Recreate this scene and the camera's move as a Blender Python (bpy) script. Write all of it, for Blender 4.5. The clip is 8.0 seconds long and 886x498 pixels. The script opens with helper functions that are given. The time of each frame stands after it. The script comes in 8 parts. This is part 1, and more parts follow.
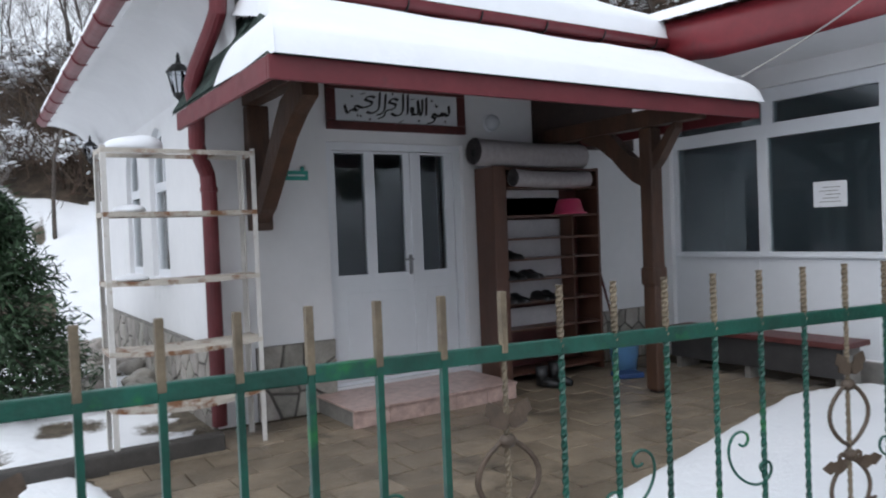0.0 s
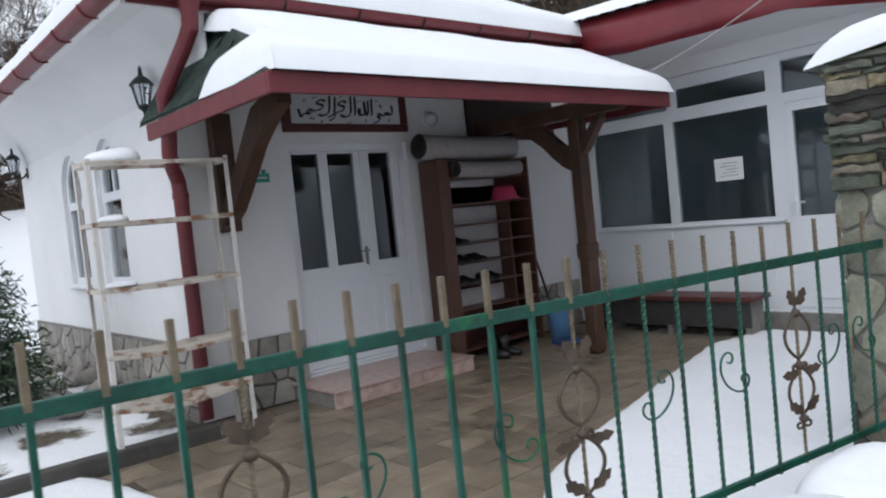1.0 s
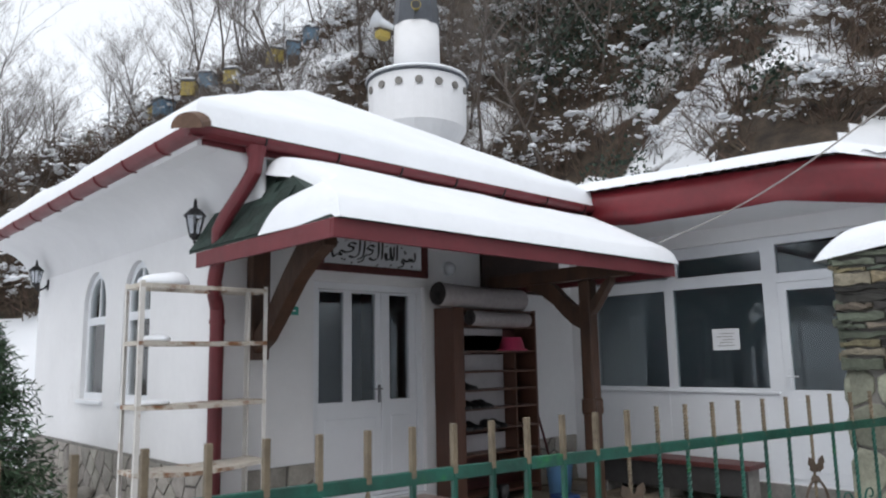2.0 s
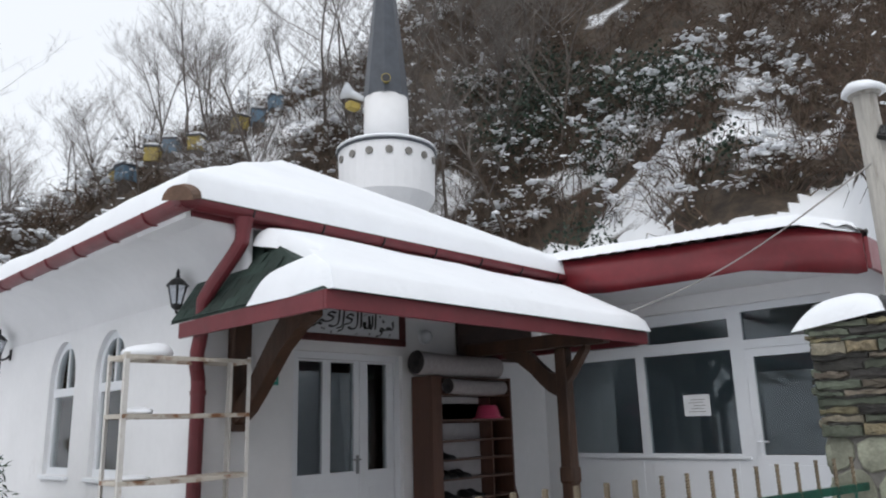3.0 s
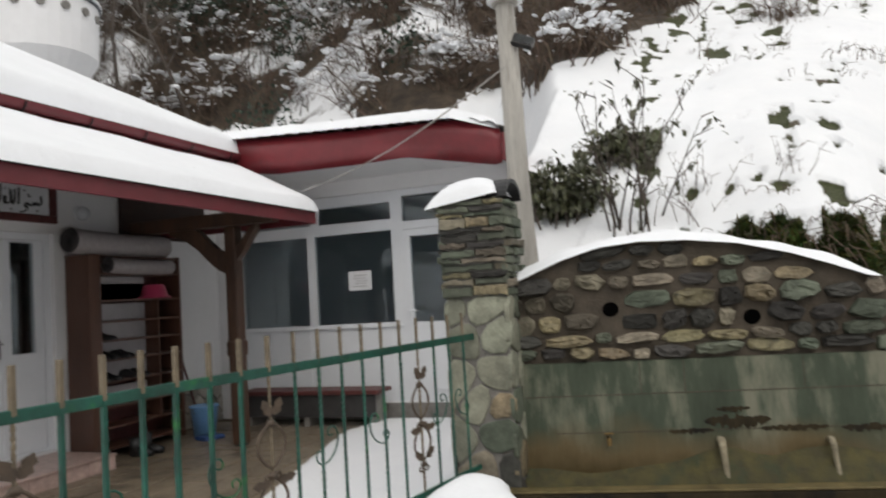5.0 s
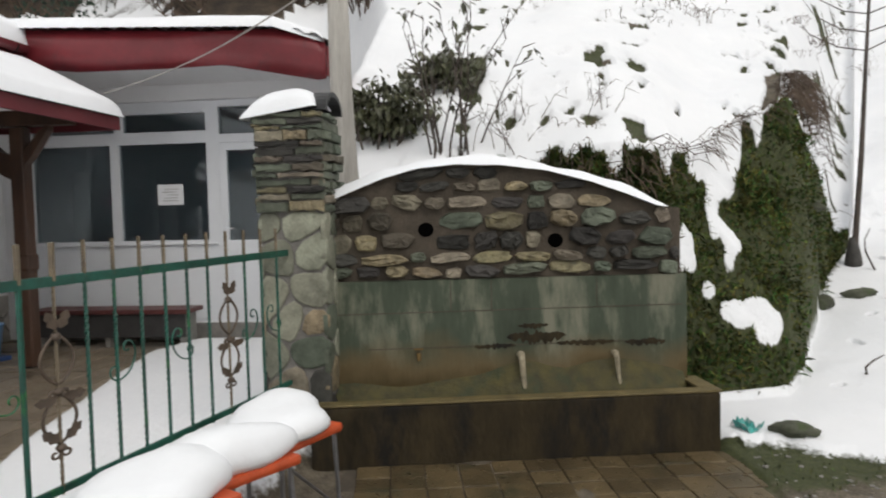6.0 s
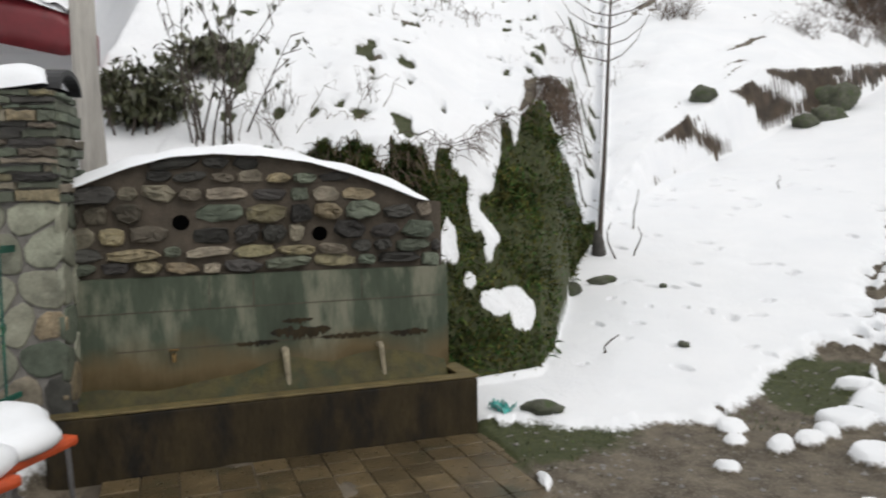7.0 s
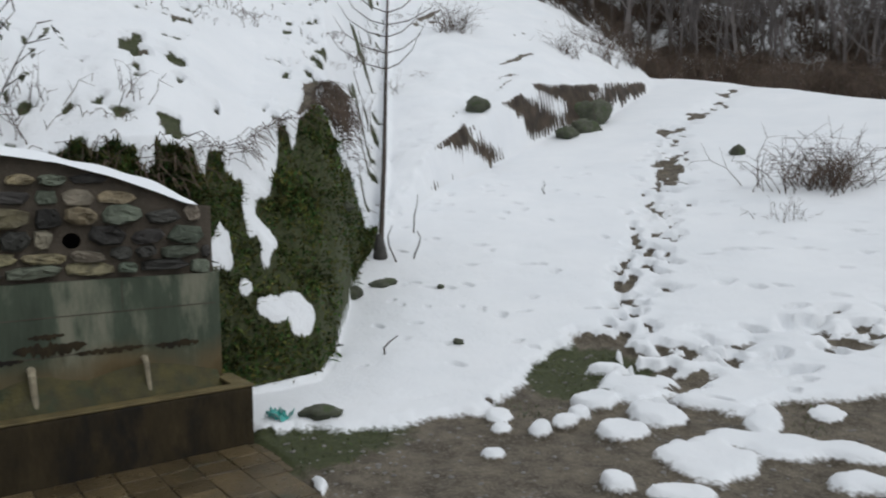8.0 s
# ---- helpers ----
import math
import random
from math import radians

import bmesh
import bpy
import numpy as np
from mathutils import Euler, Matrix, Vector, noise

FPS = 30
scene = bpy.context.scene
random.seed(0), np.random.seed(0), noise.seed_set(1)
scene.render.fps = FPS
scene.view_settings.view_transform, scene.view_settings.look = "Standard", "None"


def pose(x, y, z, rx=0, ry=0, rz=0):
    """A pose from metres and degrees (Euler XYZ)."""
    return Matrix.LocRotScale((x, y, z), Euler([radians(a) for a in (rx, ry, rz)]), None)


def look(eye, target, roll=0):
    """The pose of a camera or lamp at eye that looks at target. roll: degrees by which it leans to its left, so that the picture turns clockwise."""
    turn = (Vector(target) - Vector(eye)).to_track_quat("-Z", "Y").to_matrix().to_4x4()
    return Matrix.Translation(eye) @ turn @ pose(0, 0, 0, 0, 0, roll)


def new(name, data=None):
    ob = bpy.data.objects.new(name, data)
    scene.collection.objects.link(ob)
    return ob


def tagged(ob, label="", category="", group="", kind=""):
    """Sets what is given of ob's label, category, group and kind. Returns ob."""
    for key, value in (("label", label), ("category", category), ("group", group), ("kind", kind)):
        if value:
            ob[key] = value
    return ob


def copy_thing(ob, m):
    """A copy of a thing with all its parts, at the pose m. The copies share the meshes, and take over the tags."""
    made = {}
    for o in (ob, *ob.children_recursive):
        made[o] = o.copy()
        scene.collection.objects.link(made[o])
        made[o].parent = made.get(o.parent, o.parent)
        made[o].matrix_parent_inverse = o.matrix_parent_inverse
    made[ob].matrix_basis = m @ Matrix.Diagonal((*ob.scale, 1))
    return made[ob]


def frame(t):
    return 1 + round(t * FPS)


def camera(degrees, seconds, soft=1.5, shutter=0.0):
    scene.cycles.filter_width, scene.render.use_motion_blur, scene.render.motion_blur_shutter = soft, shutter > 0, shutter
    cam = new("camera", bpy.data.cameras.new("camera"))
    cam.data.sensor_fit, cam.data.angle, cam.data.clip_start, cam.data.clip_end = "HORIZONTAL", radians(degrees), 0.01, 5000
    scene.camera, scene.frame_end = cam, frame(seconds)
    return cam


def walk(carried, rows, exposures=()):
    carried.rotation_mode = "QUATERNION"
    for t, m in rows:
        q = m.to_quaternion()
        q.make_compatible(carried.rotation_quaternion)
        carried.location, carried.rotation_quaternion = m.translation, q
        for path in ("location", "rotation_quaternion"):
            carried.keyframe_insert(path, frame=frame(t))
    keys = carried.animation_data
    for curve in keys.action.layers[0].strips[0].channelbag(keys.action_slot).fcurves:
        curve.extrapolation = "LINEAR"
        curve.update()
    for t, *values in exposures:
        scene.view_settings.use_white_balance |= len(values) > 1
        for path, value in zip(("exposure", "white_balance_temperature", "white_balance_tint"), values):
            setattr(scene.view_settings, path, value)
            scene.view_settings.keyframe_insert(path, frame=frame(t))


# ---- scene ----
cam = camera(61.9, 8.0, soft=2.0, shutter=0.25)
METRES, EYE, TILT, LEAN, TURN = 2.4, 1.5, 0.0, 0.0, -32.8
ROWS = [
    (0.0, 0.0, 0.0, 0.0, -0.05, -1.32, 2.29),
    (0.5, -0.1021, -0.1307, 0.0102, -4.56, -3.13, 0.88),
    (1.0, -0.2432, -0.2144, 0.0101, -8.3, -2.57, 5.85),
    (1.5, -0.3351, -0.3062, 0.0084, -10.24, 3.28, 1.48),
    (2.0, -0.425, -0.3488, 0.0204, -10.16, 8.47, 1.06),
    (3.5, -0.5356, -0.3894, 0.0331, -15.67, 13.93, 2.85),
    (4.0, -0.4988, -0.4325, 0.0191, -19.56, 11.52, 6.13),
    (4.5, -0.494, -0.4653, 0.0013, -27.07, 8.17, 5.12),
    (5.0, -0.4767, -0.4866, -0.0073, -36.94, 3.46, 3.48),
    (6.5, -0.4331, -0.5001, -0.0339, -57.52, -3.95, 1.07),
    (7.0, -0.4062, -0.5314, -0.0295, -66.88, -3.78, 0.86),
    (7.5, -0.4036, -0.5536, -0.0327, -75.76, -3.07, 0.13),
    (8.0, -0.3994, -0.5762, -0.0329, -83.0, -3.63, 0.89),
]
walk(cam, [(t, pose(0, 0, EYE, TILT, LEAN, TURN) @ pose(METRES * x, METRES * y, METRES * z, 90 + pitch, roll, yaw)) for t, x, y, z, yaw, pitch, roll in ROWS],
     exposures=[(0.0, 0.25, 6050, 10), (1.0, 0.17, 6100, 10), (2.0, 0.18, 6300, 10), (3.5, 0.04, 6400, 10), (5.0, 0.05, 6900, 10), (6.5, 0.05, 6850, 10), (7.0, 0.04, 6750, 10), (7.5, -0.24, 6400, 9), (8.0, -0.4, 6300, 8)])

# ---- daylight: an overcast winter sky with a broad, weak sun ----
SUN_ELEVATION, SUN_AZIMUTH = 48.0, 215.0
world = bpy.data.worlds.new("overcast_sky")
scene.world = world
world.use_nodes = True
wn = world.node_tree.nodes
sky = wn.new("ShaderNodeTexSky")
sky.sky_type = "NISHITA"
sky.sun_disc = False
sky.sun_elevation = radians(SUN_ELEVATION)
sky.sun_rotation = radians(90 - SUN_AZIMUTH)
sky.dust_density = 4.0
grey = wn.new("ShaderNodeHueSaturation")
grey.inputs["Saturation"].default_value = 0.22
flat = wn.new("ShaderNodeMix")
flat.data_type = "RGBA"
flat.inputs["Factor"].default_value = 0.75
flat.inputs[7].default_value = (9.3, 9.6, 10.0, 1)
back = wn["Background"]
back.inputs["Strength"].default_value = 0.115
world.node_tree.links.new(sky.outputs["Color"], grey.inputs["Color"])
world.node_tree.links.new(grey.outputs["Color"], flat.inputs[6])
world.node_tree.links.new(flat.outputs[2], back.inputs["Color"])
sun = new("sun", bpy.data.lights.new("sun", "SUN"))
sun.data.energy, sun.data.angle, sun.data.color = 0.7, radians(40), (1.0, 0.97, 0.93)
a, e = radians(SUN_AZIMUTH), radians(SUN_ELEVATION)
sun.matrix_world = look((20 * math.cos(a) * math.cos(e), 20 * math.sin(a) * math.cos(e), 20 * math.sin(e)), (0, 0, 0))


# ---- materials ----
def mat(name, base, rough=0.6, metal=0.0, scale=5.0, amount=0.15, bump=0.15, bscale=60.0, stain=None, stain_at=0.58,
        stain_scale=2.5, vary=0.0, hue=0.0, island=False, spec=0.5, stretch=(1, 1, 1), sheen=0.0):
    m = bpy.data.materials.new(name)
    m.use_nodes = True
    t = m.node_tree
    n, ln = t.nodes, t.links
    b = n["Principled BSDF"]
    geo = n.new("ShaderNodeNewGeometry")
    mp = n.new("ShaderNodeMapping")
    mp.inputs["Scale"].default_value = stretch
    ln.new(geo.outputs["Position"], mp.inputs["Vector"])

    def noise_of(s, detail=5.0, ro=0.6):
        q = n.new("ShaderNodeTexNoise")
        q.inputs["Scale"].default_value, q.inputs["Detail"].default_value, q.inputs["Roughness"].default_value = s, detail, ro
        ln.new(mp.outputs["Vector"], q.inputs["Vector"])
        return q.outputs["Fac"]

    def mix(f, c1, c2):
        q = n.new("ShaderNodeMix")
        q.data_type = "RGBA"
        for sock, v in ((q.inputs[0], f), (q.inputs[6], c1), (q.inputs[7], c2)):
            if hasattr(v, "links"):
                ln.new(v, sock)
            else:
                sock.default_value = v
        return q.outputs[2]

    def ramp(f, lo, hi):
        q = n.new("ShaderNodeMapRange")
        q.inputs["From Min"].default_value, q.inputs["From Max"].default_value = lo, hi
        ln.new(f, q.inputs["Value"])
        return q.outputs[0]

    dark = tuple(max(0, c * (1 - amount)) for c in base) + (1,)
    lite = tuple(min(1, c * (1 + amount)) for c in base) + (1,)
    col = mix(ramp(noise_of(scale), 0.3, 0.7), dark, lite)
    fine = mix(ramp(noise_of(scale * 9, 3), 0.25, 0.75), (0.82, 0.82, 0.82, 1), (1.1, 1.1, 1.1, 1))
    mul = n.new("ShaderNodeMix")
    mul.data_type, mul.blend_type = "RGBA", "MULTIPLY"
    mul.inputs[0].default_value = min(1.0, amount * 3)
    ln.new(col, mul.inputs[6])
    ln.new(fine, mul.inputs[7])
    col = mul.outputs[2]
    if vary or hue:
        info = n.new("ShaderNodeObjectInfo")
        rnd = geo.outputs["Random Per Island"] if island else info.outputs["Random"]
        hs = n.new("ShaderNodeHueSaturation")
        r1 = n.new("ShaderNodeMapRange")
        r1.inputs["To Min"].default_value, r1.inputs["To Max"].default_value = 1 - vary, 1 + vary
        ln.new(rnd, r1.inputs["Value"])
        ln.new(r1.outputs[0], hs.inputs["Value"])
        if hue:
            w = n.new("ShaderNodeTexWhiteNoise")
            w.noise_dimensions = "1D"
            ln.new(rnd, w.inputs["W"])
            r2 = n.new("ShaderNodeMapRange")
            r2.inputs["To Min"].default_value, r2.inputs["To Max"].default_value = 0.5 - hue, 0.5 + hue
            ln.new(w.outputs["Value"], r2.inputs["Value"])
            ln.new(r2.outputs[0], hs.inputs["Hue"])
        ln.new(col, hs.inputs["Color"])
        col = hs.outputs["Color"]
    if stain:
        col = mix(ramp(noise_of(stain_scale, 8, 0.65), stain_at, stain_at + 0.12), col, tuple(stain) + (1,))
    ln.new(col, b.inputs["Base Color"])
    b.inputs["Metallic"].default_value = metal
    b.inputs["Specular IOR Level"].default_value = spec
    rr = n.new("ShaderNodeMapRange")
    rr.inputs["To Min"].default_value, rr.inputs["To Max"].default_value = max(0.03, rough - 0.12), min(1, rough + 0.12)
    ln.new(noise_of(scale * 3), rr.inputs["Value"])
    ln.new(rr.outputs[0], b.inputs["Roughness"])
    if bump:
        bp = n.new("ShaderNodeBump")
        bp.inputs["Strength"].default_value = bump
        bp.inputs["Distance"].default_value = 0.02
        ln.new(noise_of(bscale, 6), bp.inputs["Height"])
        ln.new(bp.outputs["Normal"], b.inputs["Normal"])
    return m


def ground_mat():
    """Snow, bare earth, grass and wet paving, mixed by what lies where on the ground sheet."""
    m = bpy.data.materials.new("snow_and_earth")
    m.use_nodes = True
    t = m.node_tree
    n, ln = t.nodes, t.links
    b = n["Principled BSDF"]
    geo = n.new("ShaderNodeNewGeometry")

    def attr(k):
        q = n.new("ShaderNodeAttribute")
        q.attribute_name = k
        return q.outputs["Fac"]

    def nz(s, d=6.0):
        q = n.new("ShaderNodeTexNoise")
        q.inputs["Scale"].default_value, q.inputs["Detail"].default_value, q.inputs["Roughness"].default_value = s, d, 0.65
        ln.new(geo.outputs["Position"], q.inputs["Vector"])
        return q.outputs["Fac"]

    def rng(f, lo, hi, a0=0.0, a1=1.0):
        q = n.new("ShaderNodeMapRange")
        for k, v in zip(("From Min", "From Max", "To Min", "To Max"), (lo, hi, a0, a1)):
            q.inputs[k].default_value = v
        ln.new(f, q.inputs["Value"])
        return q.outputs[0]

    def mix(f, c1, c2):
        q = n.new("ShaderNodeMix")
        q.data_type = "RGBA"
        ln.new(f, q.inputs[0])
        for sock, v in ((q.inputs[6], c1), (q.inputs[7], c2)):
            if hasattr(v, "links"):
                ln.new(v, sock)
            else:
                sock.default_value = v
        return q.outputs[2]

    def add(f1, f2, k):
        q = n.new("ShaderNodeMath")
        q.operation = "MULTIPLY_ADD"
        ln.new(f2, q.inputs[0])
        q.inputs[1].default_value = k
        ln.new(f1, q.inputs[2])
        return q.outputs[0]

    earth = mix(rng(nz(7), 0.35, 0.65), (0.05, 0.04, 0.028, 1), (0.15, 0.125, 0.092, 1))
    earth = mix(rng(nz(60), 0.5, 0.75), earth, (0.24, 0.21, 0.17, 1))
    grass = mix(rng(nz(30), 0.3, 0.7), (0.03, 0.035, 0.016, 1), (0.07, 0.08, 0.03, 1))
    soil = mix(rng(add(attr("grass"), nz(9), 0.9), 0.85, 1.05), earth, grass)
    brush = mix(rng(nz(2.2), 0.35, 0.7), (0.026, 0.02, 0.015, 1), (0.085, 0.062, 0.043, 1))
    soil = mix(rng(add(attr("brush"), nz(5), 0.3), 0.55, 0.75), soil, brush)
    snow = mix(rng(nz(0.8), 0.3, 0.7), (0.8, 0.82, 0.85, 1), (0.87, 0.88, 0.9, 1))
    sharp = add(attr("snow"), nz(26), 0.35)
    k = rng(sharp, 0.6, 0.72)
    ln.new(mix(k, soil, snow), b.inputs["Base Color"])
    ln.new(rng(k, 0, 1, 0.75, 0.55), b.inputs["Roughness"])
    b.inputs["Specular IOR Level"].default_value = 0.3
    bp = n.new("ShaderNodeBump")
    bp.inputs["Strength"].default_value, bp.inputs["Distance"].default_value = 0.45, 0.03
    ln.new(nz(18, 8), bp.inputs["Height"])
    ln.new(bp.outputs["Normal"], b.inputs["Normal"])
    return m


def glass_mat(name, tint, gloss=0.9):
    m = bpy.data.materials.new(name)
    m.use_nodes = True
    t = m.node_tree
    n, ln = t.nodes, t.links
    out = n["Material Output"]
    n.remove(n["Principled BSDF"])
    tr, gl, mx, fr = (n.new("ShaderNode" + k) for k in ("BsdfTransparent", "BsdfGlossy", "MixShader", "Fresnel"))
    tr.inputs["Color"].default_value = tint + (1,)
    gl.inputs["Roughness"].default_value = 0.03
    gl.inputs["Color"].default_value = (gloss, gloss, gloss, 1)
    fr.inputs["IOR"].default_value = 1.52
    ln.new(fr.outputs[0], mx.inputs[0])
    ln.new(tr.outputs[0], mx.inputs[1])
    ln.new(gl.outputs[0], mx.inputs[2])
    ln.new(mx.outputs[0], out.inputs["Surface"])
    return m


M_GROUND = ground_mat()
M_SNOW = mat("fresh_snow", (0.84, 0.86, 0.89), 0.6, scale=1.2, amount=0.03, bump=0.35, bscale=14, spec=0.3)
M_PLASTER = mat("white_plaster", (0.74, 0.74, 0.75), 0.8, scale=1.3, amount=0.04, bump=0.12, bscale=90, stain=(0.6, 0.6, 0.59), stain_at=0.64, stain_scale=0.9)
M_PVC = mat("white_plastic", (0.72, 0.74, 0.77), 0.35, scale=2, amount=0.03, bump=0.0)
M_RED = mat("dark_red_gutter_metal", (0.14, 0.022, 0.028), 0.45, scale=3, amount=0.15, bump=0.04, bscale=20, stain=(0.1, 0.028, 0.032), stain_at=0.62)
M_SHEET = mat("red_sheet_metal", (0.165, 0.018, 0.024), 0.4, scale=2, amount=0.2, bump=0.12, bscale=5, stain=(0.1, 0.02, 0.024), stain_at=0.6)
M_TIMBER = mat("brown_stained_timber", (0.06, 0.028, 0.015), 0.5, scale=8, amount=0.35, bump=0.3, bscale=30, stretch=(1, 1, 0.25))
M_DARKTIMBER = mat("dark_boarding", (0.035, 0.018, 0.013), 0.6, scale=8, amount=0.3, bump=0.2, bscale=30, stretch=(1, 0.2, 1))
M_SHELF = mat("brown_shelf_board", (0.095, 0.045, 0.03), 0.45, scale=6, amount=0.25, bump=0.1, bscale=50, stretch=(1, 1, 0.2))
M_BACK = mat("grey_back_board", (0.42, 0.4, 0.41), 0.7, scale=3, amount=0.12, bump=0.05)
M_SHINGLE = mat("green_bitumen_shingle", (0.022, 0.04, 0.032), 0.85, scale=12, amount=0.4, bump=0.5, bscale=120, vary=0.35)
M_TILE = mat("weathered_roof_tile", (0.13, 0.075, 0.05), 0.8, scale=6, amount=0.3, bump=0.3)
M_GREEN = mat("green_fence_paint", (0.006, 0.072, 0.05), 0.38, scale=5, amount=0.5, bump=0.2, bscale=40, stain=(0.016, 0.17, 0.03), stain_at=0.57, stain_scale=4.5)
M_BRONZE = mat("dark_bronze_paint", (0.085, 0.06, 0.042), 0.55, scale=12, amount=0.4, bump=0.25, bscale=60)
M_GOLD = mat("faded_bronze_paint", (0.17, 0.135, 0.09), 0.6, scale=12, amount=0.35, bump=0.25, bscale=60, stain=(0.08, 0.06, 0.045), stain_at=0.6, stain_scale=9)
M_RUST = mat("flaking_white_paint", (0.6, 0.58, 0.55), 0.6, scale=6, amount=0.1, bump=0.3, bscale=50, stain=(0.2, 0.1, 0.045), stain_at=0.6, stain_scale=6)
M_RUSTEDGE = mat("rusty_shelf_metal", (0.5, 0.46, 0.4), 0.65, scale=6, amount=0.15, bump=0.3, bscale=50, stain=(0.19, 0.09, 0.04), stain_at=0.5, stain_scale=7)
M_STONE = mat("mixed_wall_stone", (0.17, 0.15, 0.115), 0.8, spec=0.25, scale=9, amount=0.45, bump=0.6, bscale=22, vary=0.6, hue=0.02, stain=(0.07, 0.085, 0.06), stain_at=0.62, stain_scale=7)
M_STONEDARK = mat("dark_slate_stone", (0.05, 0.048, 0.044), 0.75, spec=0.25, scale=9, amount=0.35, bump=0.6, bscale=22, vary=0.45, hue=0.05)
M_STONETAN = mat("tan_field_stone", (0.21, 0.175, 0.105), 0.6, scale=16, amount=0.5, bump=0.9, bscale=26, vary=0.35, hue=0.02, stain=(0.07, 0.065, 0.045), stain_at=0.58, stain_scale=12)
M_STONEGREEN = mat("green_schist_stone", (0.11, 0.125, 0.095), 0.75, spec=0.25, scale=9, amount=0.35, bump=0.5, bscale=20, vary=0.3, hue=0.03)
M_STONEPALE = mat("pale_schist_slab", (0.24, 0.245, 0.19), 0.7, spec=0.3, scale=7, amount=0.35, bump=0.5, bscale=22, vary=0.3, hue=0.02, stain=(0.1, 0.11, 0.08), stain_at=0.6, stain_scale=5)
M_PLINTH = mat("plinth_slab_stone", (0.3, 0.28, 0.25), 0.75, scale=5, amount=0.25, bump=0.4, bscale=25, vary=0.25, hue=0.02)
M_MORTAR = mat("damp_mortar", (0.075, 0.06, 0.044), 0.85, scale=8, amount=0.3, bump=0.5, bscale=60)
M_MORTARGREY = mat("grey_mortar", (0.2, 0.19, 0.175), 0.9, scale=8, amount=0.25, bump=0.5, bscale=60)
M_PLINTHMORTAR = mat("dark_joint_mortar", (0.12, 0.11, 0.1), 0.9, scale=8, amount=0.25, bump=0.5, bscale=60)
M_CONCRETE = mat("wet_dark_concrete", (0.033, 0.024, 0.011), 0.7, spec=0.25, scale=5, amount=0.6, bump=0.6, bscale=30, stain=(0.011, 0.009, 0.007), stain_at=0.48, stain_scale=3.2, stretch=(1, 1, 0.45))
M_RIM = mat("mossy_concrete_rim", (0.13, 0.1, 0.04), 0.6, scale=7, amount=0.4, bump=0.5, bscale=40, stain=(0.055, 0.06, 0.02), stain_at=0.55, stain_scale=5)
M_PAVE = mat("wet_paving_slab", (0.2, 0.16, 0.115), 0.34, scale=4, amount=0.3, bump=0.3, bscale=50, vary=0.2, stain=(0.06, 0.05, 0.038), stain_at=0.56, stain_scale=1.2)
M_BRICKPAVE = mat("wet_brown_paver", (0.1, 0.073, 0.038), 0.3, scale=6, amount=0.35, bump=0.3, bscale=50, vary=0.3, stain=(0.05, 0.045, 0.025), stain_at=0.55, stain_scale=2.5)
M_STEPTILE = mat("pink_step_tile", (0.46, 0.33, 0.29), 0.35, scale=14, amount=0.25, bump=0.05, vary=0.06)
M_KERB = mat("dark_wet_kerb", (0.055, 0.05, 0.045), 0.6, scale=6, amount=0.3, bump=0.4)
# the shade of unlit rooms, put into the base colour
M_ROOMSHADE = mat("dark_interior", (0.085, 0.095, 0.105), 0.8, scale=2, amount=0.2, bump=0)
M_BLACK = mat("black_iron", (0.012, 0.012, 0.013), 0.45, scale=8, amount=0.3, bump=0.05)
M_STEEL = mat("dull_steel_tube", (0.25, 0.25, 0.26), 0.4, metal=0.8, scale=10, amount=0.2, bump=0.05)
M_ORANGE = mat("worn_orange_paint", (0.5, 0.075, 0.02), 0.5, scale=9, amount=0.25, bump=0.2, stain=(0.42, 0.3, 0.22), stain_at=0.68, stain_scale=9)
M_BARK = mat("grey_brown_bark", (0.075, 0.06, 0.05), 0.85, scale=9, amount=0.4, bump=0.6, bscale=40)
# bark lightened to paint in the haze over the distant woods
M_BARKHAZE = mat("grey_brown_bark_far", (0.17, 0.15, 0.142), 0.9, scale=0.5, amount=0.35, bump=0.0)
# twig colour made paler to imitate haze on the slope trees
M_TWIGHAZE = mat("pale_frosted_twigs", (0.15, 0.135, 0.125), 0.9, scale=0.8, amount=0.4, bump=0.0)
M_TWIG = mat("brown_twigs", (0.085, 0.058, 0.04), 0.85, scale=3, amount=0.4, bump=0.0, vary=0.4, hue=0.02, island=True)
M_POLE = mat("weathered_grey_pole", (0.42, 0.4, 0.365), 0.8, scale=5, amount=0.3, bump=0.5, bscale=30, stretch=(1, 1, 0.15), stain=(0.14, 0.12, 0.1), stain_at=0.6, stain_scale=6)
M_LEAF = mat("evergreen_leaf", (0.07, 0.075, 0.036), 0.45, scale=6, amount=0.35, bump=0.0, vary=0.4, hue=0.02, island=True)
M_MOSS = mat("moss_and_grass", (0.062, 0.08, 0.02), 0.85, scale=2, amount=0.75, bump=0.0, vary=0.7, hue=0.09, spec=0.2, island=True)
M_BUSHGREEN = mat("dark_conifer_green", (0.02, 0.04, 0.024), 0.7, scale=5, amount=0.4, bump=0.0, vary=0.4, island=True)
M_SPRUCE = mat("fresh_conifer_green", (0.04, 0.078, 0.036), 0.7, scale=5, amount=0.4, bump=0.0, vary=0.4, island=True)
M_GLASS = glass_mat("window_glass", (0.72, 0.78, 0.8))
M_LAMPGLASS = glass_mat("lantern_glass", (0.85, 0.87, 0.9))
M_ZINC = mat("grey_cone_sheet", (0.06, 0.067, 0.08), 0.45, metal=0.2, scale=4, amount=0.2, bump=0.05)
M_PAPER = mat("white_paper", (0.75, 0.76, 0.78), 0.7, scale=3, amount=0.03, bump=0.0)
M_INK = mat("black_ink", (0.03, 0.03, 0.032), 0.5, scale=5, amount=0.1, bump=0.0)
